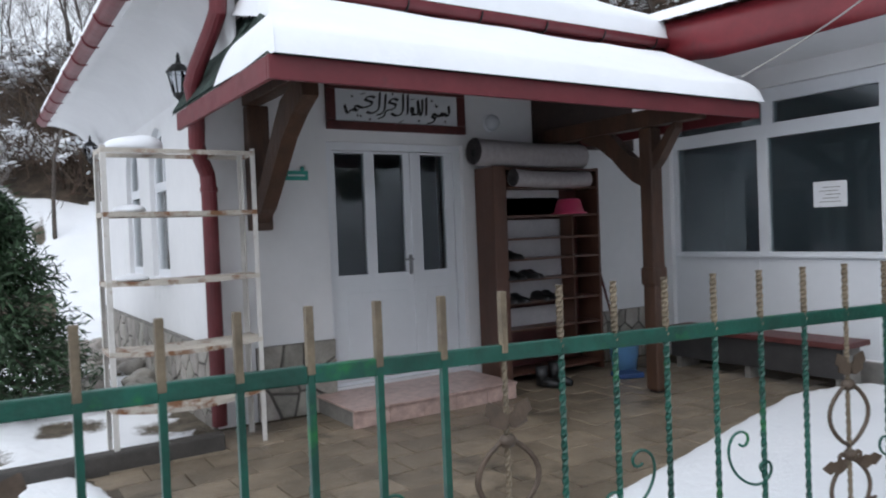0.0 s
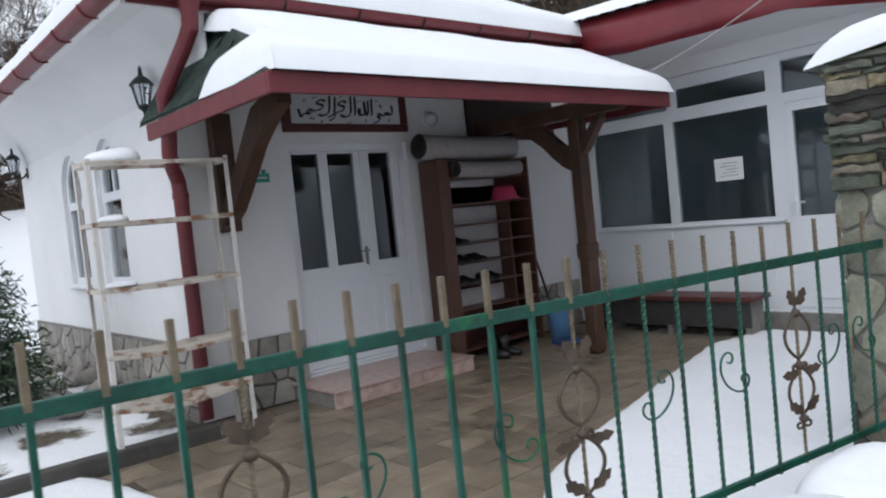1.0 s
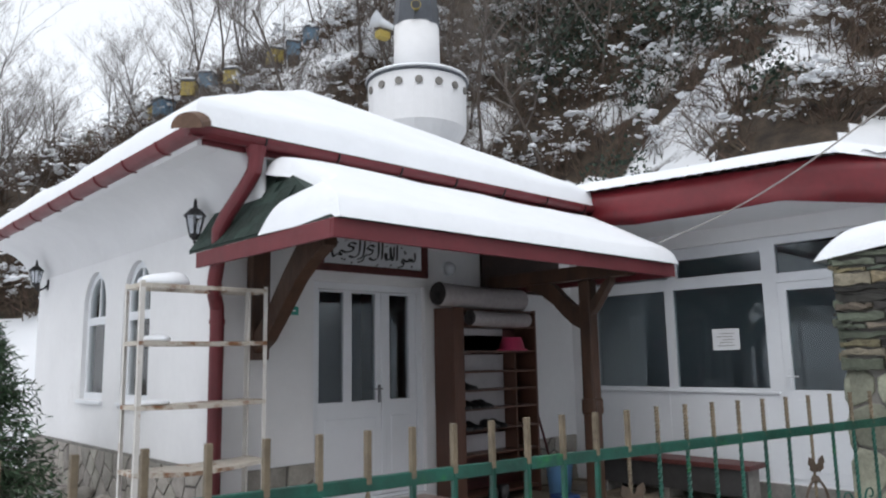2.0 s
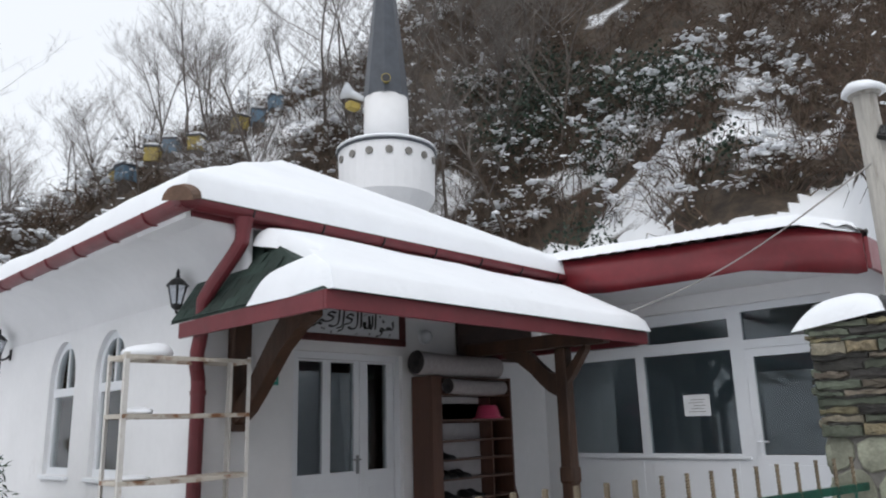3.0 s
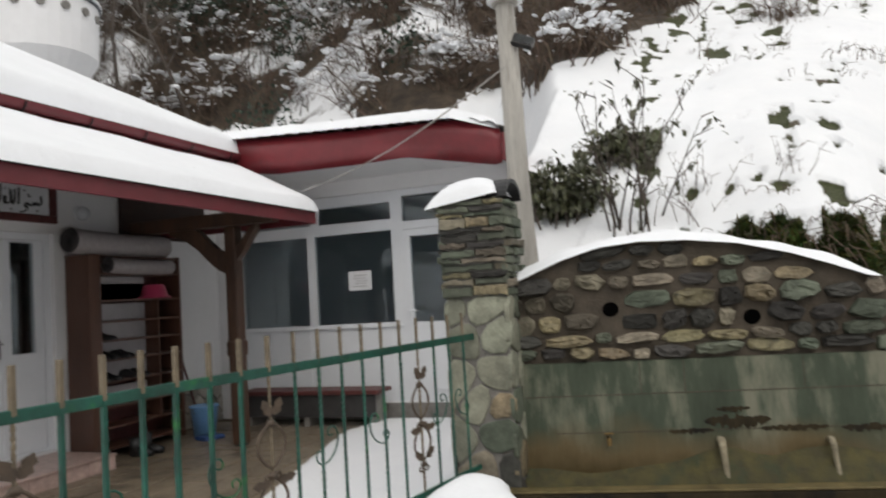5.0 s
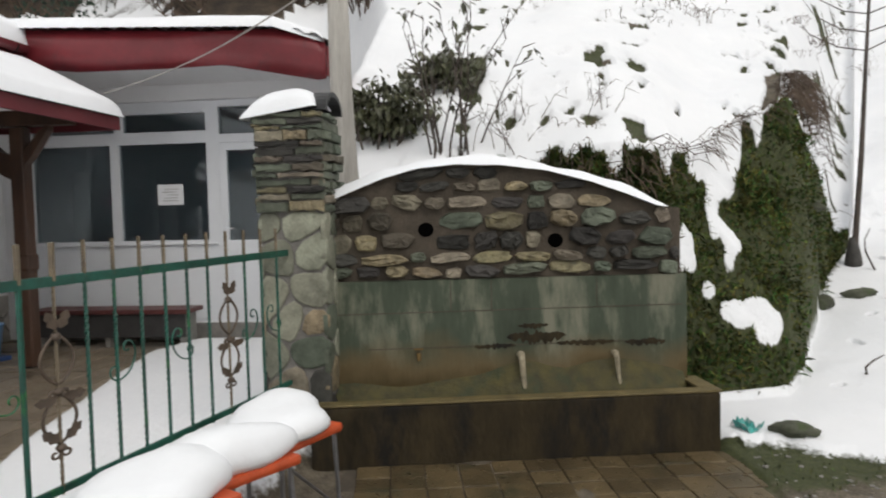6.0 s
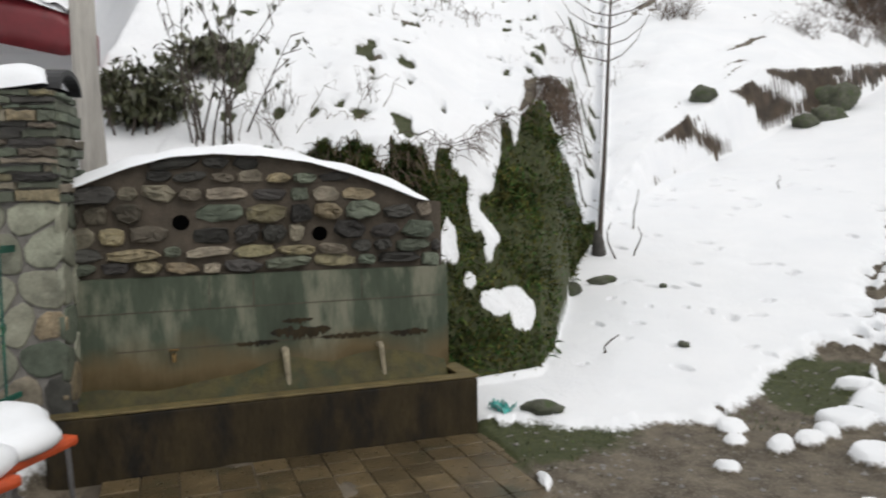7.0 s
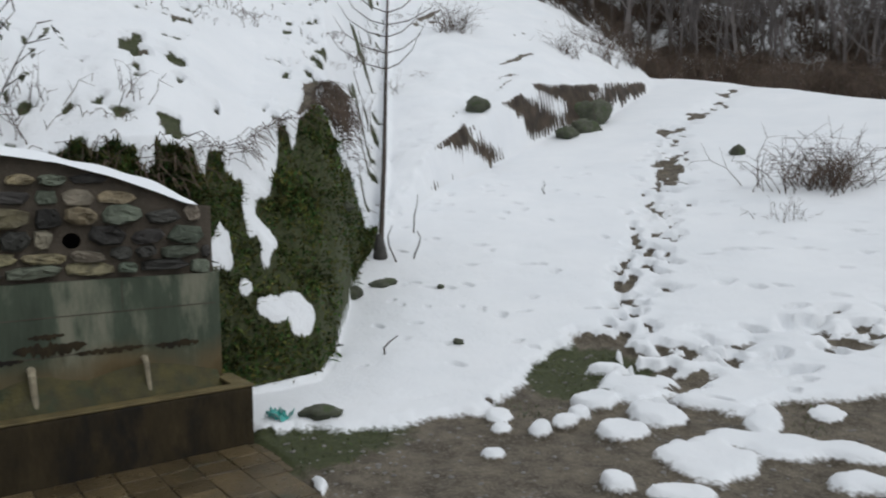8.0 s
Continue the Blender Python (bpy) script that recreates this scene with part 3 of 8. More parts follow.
def land(x, y):
    """Height of the ground, and how much of it is snow, grass and brushwood."""
    r, az = np.hypot(x + 1.5, y + 0.4), np.degrees(np.arctan2(y + 0.4, x + 1.5))
    yard = y > fence_y(x)
    n1, n2 = fbm(x, y, 0.9, 1), fbm(x, y, 3.2, 2)
    n3 = fbm(0.11 * az + 0.2 * x, y, 5.0, 44, 3)
    flat = -0.13 + 0.13 * smooth(-0.25, 0.05, y - fence_y(x))
    # the wooded hill behind the houses
    up = inside(x, y, HILL)
    d = np.where(up, to_line(x, y, TOE), 0)
    wob = 1 + 0.25 * fbm(x, y, 0.35, 4)
    step = np.interp(az, (10, 20, 30), (1.6, 1.5, 0.4))
    grade = np.interp(az, (8, 16, 25, 55, 66, 80), (0.66, 0.85, 1.25, 1.2, 1.0, 0.85))
    rough = np.where(up, 0.10 * fbm(x, y, 1.1, 8) * np.clip(d, 0, 1) + 0.5 * fbm(x, y, 0.22, 9) * np.clip(d / 8, 0, 1), 0)
    wooded = flat + np.where(up, step * smooth(0, 1, d / 0.3 * wob) + grade * np.clip(d - 0.35, 0, None) + rough, 0)
    # the open slope: meadow, bank and the snowy hillside over it
    az2 = az + 0.5 * fbm(x, y, 0.9, 14, 2) * smooth(-24, -21, az) + 0.8 * fbm(x, y, 0.5, 13, 2) * smooth(-22, -25, az)
    toe, lip, lip_z = (np.interp(az2, BEAR, q) for q in (TOE_R, LIP_R, LIP_Z))
    p = np.clip((r - toe) / (lip - toe), 0, 1)
    low = -0.13 + (meadow(r) + 0.13) * smooth(-6, -14, az)
    foot = -0.13 + (meadow(toe) + 0.13) * smooth(-6, -14, az)
    west = smooth(-24, -20.2, az)                    # here the lip's height is over the street, further on over the meadow
    top = np.where(az > -22.2, lip_z * west + (foot + lip_z) * (1 - west), foot + lip_z)
    share = 1 - (1 - p) ** 1.7
    on_bank = smooth(0.02, 0.3, p) * smooth(1.0, 0.75, p)
    bumps = (0.26 * fbm(0.75 * x - 0.66 * y, 1.5 * r, 1.7, 17, 3) + 0.09 * n2) * on_bank * smooth(-40, -30, az)
    rise = np.interp(az, (-60, -45, -38, -34, -28, -20, -12, 0, 8, 16), (0.25, 0.25, 0.3, 0.36, 0.42, 0.42, 0.44, 0.52, 0.58, 0.66))
    over = np.clip(r - lip, 0, None)
    slope = np.where(r < toe, low, foot + (top - foot) * share + bumps + rise * over + (0.1 * fbm(x, y, 1.1, 8) + 0.06 * n1) * np.clip(over, 0, 1) + 0.4 * fbm(x, y, 0.22, 9) * np.clip(over / 8, 0, 1))
    w = np.where(x > 9, smooth(15.5, 10.5, az), smooth(1.66 + 0.4 * smooth(4.6, 6.2, x), 1.15 + 0.4 * smooth(4.6, 6.2, x), y) * smooth(26, 20, az)) * smooth(3.3, 3.6, x + 5 * smooth(-1.5, -2.2, y))
    z = wooded * (1 - w) + slope * w
    crest = np.interp(az, (-60, -56.6, -48.3, -44.6, -41.8, -39.4, -35.2, -33.6, -30, -20, 0, 30, 42, 50, 58, 66, 72, 80, 95), (5.5, 6.0, 7.6, 8.3, 8.5, 11.0, 13.8, 14.5, 16, 22, 36, 40, 36, 27, 23, 19, 14, 11, 8))
    hill = up | (w > 0.5)
    z = np.where(hill, np.minimum(z, 1.45 + np.tan(np.radians(crest)) * np.clip(r, 0, 46) + 0.03 * (r - 46) * (r > 46)), z)
    # far woods that close the valley
    z = z + 0.5 * np.clip(r - 46, 0, 60) * smooth(-30, -36, az) + np.where(az > 95, 0.25 * np.clip(r - 40, 0, 60), 0) + np.where(az < -70, 0.3 * np.clip(r - 40, 0, 60), 0)
    # snow cover
    e1 = to_line(x, y, np.vstack([BARE, BARE[:1]]))
    bare = inside(x, y, BARE)
    snow = np.clip(np.where(bare, 0.5 - e1 * 2.6, 0.5 + e1 * 2.6) + 0.34 * n1 + 0.42 * n2, -0.35, 1.05)
    for px, py, a0, b0, tw in PATCHES:
        c, s = math.cos(tw), math.sin(tw)
        u, v = (x - px) * c + (y - py) * s, (y - py) * c - (x - px) * s
        snow = np.maximum(snow, 1.2 - np.hypot(u / a0, v / b0) ** 1.5 * 0.75 + 0.35 * n1 + 0.75 * n2)
    in_yard = yard & (x < 6.9) & (y < 5.4) & ~((x > 3.25) & (y < 1.7 + 0.35 * smooth(4.6, 6.2, x)))
    snow = np.where(in_yard, -1.0, snow)
    for poly in (YARD_SNOW, BED_SNOW):
        ins, dd = inside(x, y, poly), to_line(x, y, np.vstack([poly, poly[:1]]))
        snow = np.where(in_yard, np.maximum(snow, np.where(ins, 0.5 + dd * 2, 0.5 - dd * 3)), snow)
    snow = np.where(yard & (y >= 5.4) & (x < 1.5), 0.7 + 0.9 * fbm(x, y, 1.2, 6), snow)
    # trodden trail
    td = to_line(x, y, TRAIL)
    steps = fbm(x, y, 4.6, 31, 2)
    tread = smooth(0.42, 0.12, td) * np.clip(steps * 2.2 + 0.15, 0, 1)
    melt = smooth(0.45, 0.1, td) * np.clip(fbm(x, y, 0.8, 33, 3) * 2.6 - 0.05, 0, 1) * smooth(11, 15, r) * smooth(24, 20, r)
    scuff = smooth(0.9, 0.2, to_line(x, y, np.array([(3.3, -4.5), (2.9, -5.6), (2.3, -7.5)]))) * np.clip(steps * 1.6, 0, 1)
    snow = np.clip(snow, 0, 1.05) - 1.9 * melt - 0.75 * tread * smooth(-0.2, 0.5, n1) - 0.6 * scuff
    # the bank's steep face stays bare but for its ledges
    face = smooth(0.0, 0.06, p) * smooth(1.0, 0.9, p + 0.1 * n2 + 0.12 * n3) * w * smooth(-22.4, -21.5, az2) * smooth(9, 4, az)
    for b0, h0, wa, wh, lean in LEDGES:
        face = face * (1 - smooth(1.25, 0.75, np.hypot((az - b0 + 0.25 * n2) / wa, (share - h0 - lean * (az - b0) + 0.05 * n1) / wh) + 0.7 * fbm(0.16 * az, z, 3.5, 45, 4)))
    gully = smooth(0.55, 0.3, np.abs(az + 17.3 + 0.5 * n1)) * smooth(-0.1, 0.25, over) * smooth(2.2, 1.2, over) * w * smooth(-0.2, 0.1, n2)
    cut = smooth(0.0, 0.1, p) * smooth(1.0, 0.85, p) * w * smooth(-24, -27, az) * smooth(-44, -41, az) * np.clip(fbm(0.35 * az, 2.2 * z, 0.8, 18, 3) * 4.0 + np.interp(az, (-42, -39, -36, -32, -29, -25), (0.9, 1.1, 1.3, 1.2, 1.1, 0.6)), 0, 1)
    ledge = np.clip(fbm(0.3 * az, 1.5 * over, 1.0, 15, 3) * 4.2 - 2.1, 0, 1) * w * smooth(0.4, 1.5, over) * smooth(26, 10, over)
    snow = snow - 1.7 * face - 1.2 * ledge - 1.6 * cut - 1.5 * gully
    snow = np.where((y > -1.7) & (y < 0.72) & (x < 3.3) & (x > -4), -1, snow)
    snow = np.where(yard & (y >= 5.3) & (x > 1.45) & (x < 6.9) & (y < 7), -1, snow)
    # brushwood covers the hill behind the houses and the far end of the valley
    elev = np.degrees(np.arctan2(z - 1.45, r))
    edge = np.interp(az, (-12, -5, -2, 0, 6, 11, 14, 20, 27, 37, 45), (40, 26, 22.5, 21, 17.6, 16.4, 15.6, 14.8, 14.4, 13.6, 4))
    brush = np.where(hill & (az > -12), smooth(-0.8, 0.8, elev - edge + 1.8 * fbm(x, y, 0.6, 12)) * smooth(0.2, 1.5, np.maximum(d, over)), 0)
    brush = np.maximum(brush, smooth(42, 46, r) * smooth(-30, -36, az))
    # beyond 42 m extra snow cover pales the woods' floor in place of haze
    snow = np.where(brush > 0.4, 0.3 - 0.25 * smooth(16, 30, elev) * smooth(52, 46, az) + 0.3 * ((r > 42) & (az < -10)) + 0.85 * fbm(x, y + 0.6 * z, 0.5, 41, 4), snow)
    grass = np.clip(0.7 * smooth(0.65, 0.1, np.hypot(x - 3.1, y + 1.9) + 0.5 * n1) + smooth(0.8, 0.2, np.hypot(x - 3.4, y + 4.3)) * 0.9 + face + 0.25 - 0.6 * cut, 0, 1)
    sn = smooth(0.3, 0.75, snow)
    depth = np.where(yard, 0.055, 0.085)
    z = z + depth * sn * (1 + 0.25 * n1) + (0.035 * fbm(x, y, 1.5, 81, 3) + 0.05 * fbm(x, y, 0.6, 82, 2)) * sn * (~yard) - 0.06 * tread * sn - 0.05 * scuff * sn + 0.02 * n2 * (1 - sn) * (~yard)
    z = z - 0.05 * (1 - sn) * ((x > 0.62) & (x < 6.62) & (y > 2.25) & (y < 5.88))
    return z, np.clip(snow, 0, 1), grass, np.maximum(brush, cut)


def ground_height(x, y):
    return float(land(np.array([float(x)]), np.array([float(y)]))[0][0])


# ---- ground, one sheet out to the horizon ----
def build_ground():
    th = np.radians(np.concatenate([np.arange(-62, -43, 0.4), np.arange(-43, -24, 0.22), np.arange(-24, -8, 0.12), np.arange(-8, 14, 0.3), np.arange(14, 92, 0.8), np.linspace(92, 298, 53)]))
    rr = np.exp(np.concatenate([np.arange(math.log(0.5), math.log(3), 0.03), np.arange(math.log(3), math.log(5.3), 0.006), np.arange(math.log(5.3), math.log(9.8), 0.0028), np.arange(math.log(9.8), math.log(21), 0.004), np.arange(math.log(21), math.log(450), 0.016)]))
    R, A = np.meshgrid(rr, th, indexing="ij")
    X, Y = -1.5 + R * np.cos(A), -0.4 + R * np.sin(A)
    z, sn, gr, br = land(X, Y)
    # footprints in the snow: up the trail, along the edge of the bare ground, and a few astray
    rg = random.Random(12)
    seg = np.cumsum(np.r_[0, np.hypot(*np.diff(TRAIL, axis=0).T)])
    prints = []
    s = 0.0
    while s < 26:
        k = int(np.searchsorted(seg, s, "right")) - 1
        p = TRAIL[k] + (TRAIL[k + 1] - TRAIL[k]) * (s - seg[k]) / (seg[k + 1] - seg[k])
        d = (TRAIL[k + 1] - TRAIL[k]) / (seg[k + 1] - seg[k])
        for _ in range(1 if rg.random() < 0.5 else 2):
            o = rg.gauss(0, 0.2)
            prints.append((p[0] - d[1] * o, p[1] + d[0] * o, math.atan2(d[1], d[0]) + rg.uniform(-0.4, 0.4), rg.uniform(0.8, 1.15)))
        s += rg.uniform(0.06, 0.16)
    for _ in range(60):
        t = rg.random()
        prints.append((3.3 - 1.3 * t + rg.gauss(0, 0.35), -4.6 - 3.2 * t + rg.gauss(0, 0.3), rg.uniform(0, 6.28), rg.uniform(0.7, 1.2)))
    for _ in range(170):
        r1, a1 = rg.uniform(5.2, 15), radians(rg.uniform(-58, -21))
        prints.append((-1.5 + r1 * math.cos(a1), -0.4 + r1 * math.sin(a1), rg.uniform(0, 6.28), rg.uniform(0.25, 0.75)))
    dent = np.zeros_like(X)
    near = np.nonzero((R.ravel() > 3) & (R.ravel() < 34) & (A.ravel() > -1.2) & (A.ravel() < -0.2))[0]
    xn, yn, dn = X.ravel()[near], Y.ravel()[near], np.zeros(len(near))
    for px, py, a0, k in prints:
        c, s = math.cos(a0), math.sin(a0)
        u, v = (xn - px) * c + (yn - py) * s, -(xn - px) * s + (yn - py) * c
        q = np.sqrt((u / (0.14 * k)) ** 2 + (v / (0.065 * k)) ** 2)
        dn = np.maximum(dn, smooth(1.15, 0.75, q)) - 0.12 * smooth(1.7, 1.3, q) * smooth(1.0, 1.25, q)
    dent.ravel()[near] = dn
    z = z - 0.11 * dent * smooth(0.4, 0.8, sn)
    # earth colour let through in most prints, to paint the shading of their hollows
    sn = sn - 0.8 * np.clip(dent, 0, 1) * smooth(0.0, 0.5, fbm(X, Y, 1.3, 51) + 0.55)
    z = np.where((X > 0.3) & (X < 11) & (Y > 5.6) & (Y < 12) & ~inside(X, Y, HILL), np.minimum(z, 0.02), z)
    me = grid_mesh("ground", np.stack([X, Y, z], -1), M_GROUND)
    for key, val in (("snow", sn), ("grass", gr), ("brush", br)):
        me.attributes.new(key, "FLOAT", "POINT").data.foreach_set("value", val.astype(np.float32).ravel())
    ob = new("ground", me)
    tagged(ob, "snow-covered ground with bare wet earth and steep brushwood slopes", "ground", "", "structure")


build_ground()


# ---- the white house ----
WX, WY = 1.62, 5.92          # its side wall and its entrance wall
arch = lambda y0, y1, z0, z1: [(y0, z0), (y1, z0)] + [((y0 + y1) / 2 + (y1 - y0) / 2 * math.cos(t), z1 - (y1 - y0) / 2 * 1.15 + (y1 - y0) / 2 * 1.15 * math.sin(t)) for t in [math.pi * k / 14 for k in range(15)]]
side = axes((WX, 0, 0), (0, 1, 0), (0, 0, 1))      # plane's z points to +x; its face looks to -x


def build_walls():
    bm = bmesh.new()
    holes = [arch(8.6, 9.36, 1.16, 2.64), arch(7.32, 8.06, 1.16, 2.64)]
    panel_with_holes(bm, [(5.92, 0), (11.3, 0), (11.3, 3.25), (5.92, 3.25)], holes, axes((WX, 0, 0), (0, 1, 0), (0, 0, 1)), -0.3)
    structure("wall_west", bm, M_PLASTER, "white plastered side wall with arched windows", "wall")
    bm = bmesh.new()
    panel_with_holes(bm, [(WX + 0.3, 0), (7.0, 0), (7.0, 3.25), (WX + 0.3, 3.25)], [[(2.65, 0.17), (4.08, 0.17), (4.08, 2.33), (2.65, 2.33)]],
                     axes((0, WY + 0.3, 0), (1, 0, 0), (0, 0, 1)), -0.3)
    structure("wall_south", bm, M_PLASTER, "white plastered entrance wall under the porch", "wall")
    structure("wall_north", B(WX + 0.3, 10, 11.0, 11.3, 0, 3.25), M_PLASTER, "plain back wall of the house", "wall")
    structure("wall_wing_rear", B(8.6, 8.8, 1.98, 6.0, 0, 3.2), M_PLASTER, "plain rear wall of the side wing", "wall")
    structure("wall_east", B(10.0, 10.3, 5.9, 11.3, 0, 3.25), M_PLASTER, "plain rear wall against the slope", "wall")
    # partition, floor and ceiling painted dark so the panes look unlit
    structure("wall_partition", B(7.0, 7.2, 6.0, 11.0, 0, 3.2), M_ROOMSHADE, "partition wall inside the house, coloured dark for room shade", "wall")
    structure("floor_inside", B(WX + 0.31, 6.98, WY + 0.3, 11.0, 0.02, 0.17), M_ROOMSHADE, "floor inside the house, coloured dark for room shade", "floor")
    structure("ceiling_inside", B(WX + 0.31, 9.98, WY + 0.31, 10.99, 3.1, 3.2), M_ROOMSHADE, "ceiling inside the house, coloured dark for room shade", "ceiling")
    # a rounded cove carries the eaves out to the gutter
    bm = bmesh.new()
    prof = [(WX + 0.02, 2.72)] + [(WX - 0.005 - 0.585 * (1 - math.cos(t)), 2.75 + 0.47 * math.sin(t)) for t in [math.pi / 2 * k / 10 for k in range(11)]] + [(1.03, 3.25), (WX + 0.02, 3.25)]
    slab(bm, [(x, z) for x, z in prof], axes((0, 11.8, 0), (1, 0, 0), (0, 0, 1)), 0, 6.72)
    structure("eaves_cove", bm, M_PLASTER, "white plastered cove under the eaves", "cornice", True)
    bm = B(1.05, 6.3, 5.08, 5.93, 3.19, 3.25)
    structure("eaves_soffit", bm, M_PLASTER, "white soffit under the front eaves", "soffit")


build_walls()


def arched_window(y0, y1):
    w = thing("window", "white plastic window with a round arched top", "window", kind="structure", group="arched windows")
    for nm, d, x0, x1, mt in (("window_frame", 0.0, WX + 0.05, WX + 0.11, M_PVC),):
        bm = bmesh.new()
        g = 0.075
        outer, zt = arch(y0 - 0.002, y1 + 0.002, 1.158, 2.642), 2.02
        holes = [[(y0 + g, 1.16 + g), (y1 - g, 1.16 + g), (y1 - g, zt), (y0 + g, zt)], arch(y0 + g, y1 - g, zt + 0.09, 2.64 - g)]
        panel_with_holes(bm, outer, holes, axes((x0, 0, 0), (0, 1, 0), (0, 0, 1)), -0.06)
        part(nm, bm, mt, w)
    bm = bmesh.new()
    ym = (y0 + y1) / 2
    box(bm, WX + 0.06, WX + 0.1, ym - 0.018, ym + 0.018, 2.1, 2.58)
    part("glazing_bar", bm, M_PVC, w)
    p = part("pane", B(WX + 0.075, WX + 0.085, y0 + 0.05, y1 - 0.05, 1.2, 2.58), M_GLASS, w)
    p.visible_shadow = False
    part("window_sill", B(WX - 0.04, WX + 0.07, y0 - 0.03, y1 + 0.03, 1.115, 1.155, bevel=0.008), M_PVC, w)


arched_window(8.6, 9.36)
arched_window(7.32, 8.06)


def build_plinth():
    for nm, m, w, h, seed, lab in (("plinth_side", axes((WX, 5.92, 0), (0, 1, 0), (0, 0, 1)) @ pose(0, 0, 0), 5.38, 0.63, 4, "grey slab stone plinth along the side wall"),
                                   ("plinth_front", axes((1.95, WY, 0), (1, 0, 0), (0, 0, 1)), 0.7, 0.61, 9, "grey slab stone plinth beside the door"),
                                   ("plinth_porch", axes((5.56, WY, 0), (1, 0, 0), (0, 0, 1)), 1.1, 0.55, 12, "grey slab stone plinth under the porch")):
        flip = nm == "plinth_side"
        bm = bmesh.new()
        slab(bm, [(0, 0), (w, 0), (w, h), (0, h)], m, -0.018 if flip else 0.004, -0.004 if flip else 0.018)
        base = structure(nm, bm, M_PLINTHMORTAR, lab, "plinth")
        face = axes(m @ Vector((0, 0, -0.016)), m.col[1][:3], m.col[0][:3]) if flip else m @ Matrix.Translation((0, 0, 0.016))
        for i, poly in enumerate(cells(h, w, 0.2, seed) if flip else cells(w, h, 0.2, seed)):
            piece("stone", stone_mesh("stone", poly, face, 0.02, M_PLINTH, i, 0.9), base)
    structure("plinth_cap", B(WX - 0.035, WX - 0.004, 5.9, 11.3, 0.63, 0.66, bevel=0.006), M_MORTARGREY, "thin mortar ledge above the stone plinth", "ledge")


build_plinth()


def half_pipe(bm, p0, p1, r, n=10):
    """An open gutter between two points."""
    p0, p1 = Vector(p0), Vector(p1)
    d = (p1 - p0).normalized()
    s = d.cross(Vector((0, 0, 1))).normalized()
    rows = []
    for p in (p0, p1):
        row = [p + s * rr * math.cos(t) + Vector((0, 0, 1)) * rr * math.sin(t) for rr, ts in ((r, range(n + 1)), (r - 0.008, range(n, -1, -1))) for t in [math.pi + math.pi * k / n for k in ts]]
        rows.append([bm.verts.new(q) for q in row])
    k = len(rows[0])
    for i in range(k):
        bm.faces.new((rows[0][i], rows[0][(i + 1) % k], rows[1][(i + 1) % k], rows[1][i]))
    bm.faces.new(rows[0][::-1])
    bm.faces.new(rows[1])
    return bm


def build_gutter():
    g = thing("roof_gutter", "dark red metal gutter with a downpipe at the corner", "gutter")
    zt = 3.3
    part("gutter_run", half_pipe(bmesh.new(), (1.0, 4.95, zt), (1.0, 11.9, zt), 0.085), M_RED, g)
    part("gutter_run", half_pipe(bmesh.new(), (0.93, 5.0, zt), (6.02, 5.0, zt + 0.02), 0.075), M_RED, g)
    part("fascia", B(1.085, 6.0, 5.06, 5.085, 3.2, 3.36), M_RED, g)
    for i in range(9):
        y = 5.55 + 0.72 * i
        part("bracket", tube(bmesh.new(), [(1.0 - 0.092 * math.cos(t), y, zt - 0.092 * math.sin(t)) for t in [math.pi * k / 8 for k in range(9)]], 0.008, 5), M_RED, g)
    for i in range(7):
        x = 1.55 + 0.7 * i
        part("bracket", tube(bmesh.new(), [(x, 5.0 - 0.082 * math.cos(t), zt - 0.082 * math.sin(t)) for t in [math.pi * k / 8 for k in range(9)]], 0.008, 5), M_BLACK, g)
    part("outlet", T([(1.5, 5.0, 3.24), (1.5, 5.0, 3.12)], [0.085, 0.055], 14), M_RED, g, "funnel-shaped outlet")
    pts = [(1.5, 5.0, 3.14), (1.5, 5.02, 3.05), (1.48, 5.1, 2.95), (1.42, 5.32, 2.72), (1.41, 5.42, 2.62), (1.45, 5.5, 2.5), (1.46, 5.54, 2.34), (1.47, 5.6, 2.22), (1.53, 5.72, 2.12), (1.59, 5.79, 2.02), (1.6, 5.8, 1.9), (1.6, 5.8, 0.06)]
    part("downpipe", T(pts, 0.06, 14), M_RED, g)
    for z in (0.7, 1.9):
        part("pipe_clip", T([(1.6, 5.8, z - 0.02), (1.6, 5.8, z + 0.02)], 0.068, 14), M_RED, g)


build_gutter()

APEX = (3.5, 7.45, 4.74)
RIDGE_END = (3.5, 9.4, 4.74)


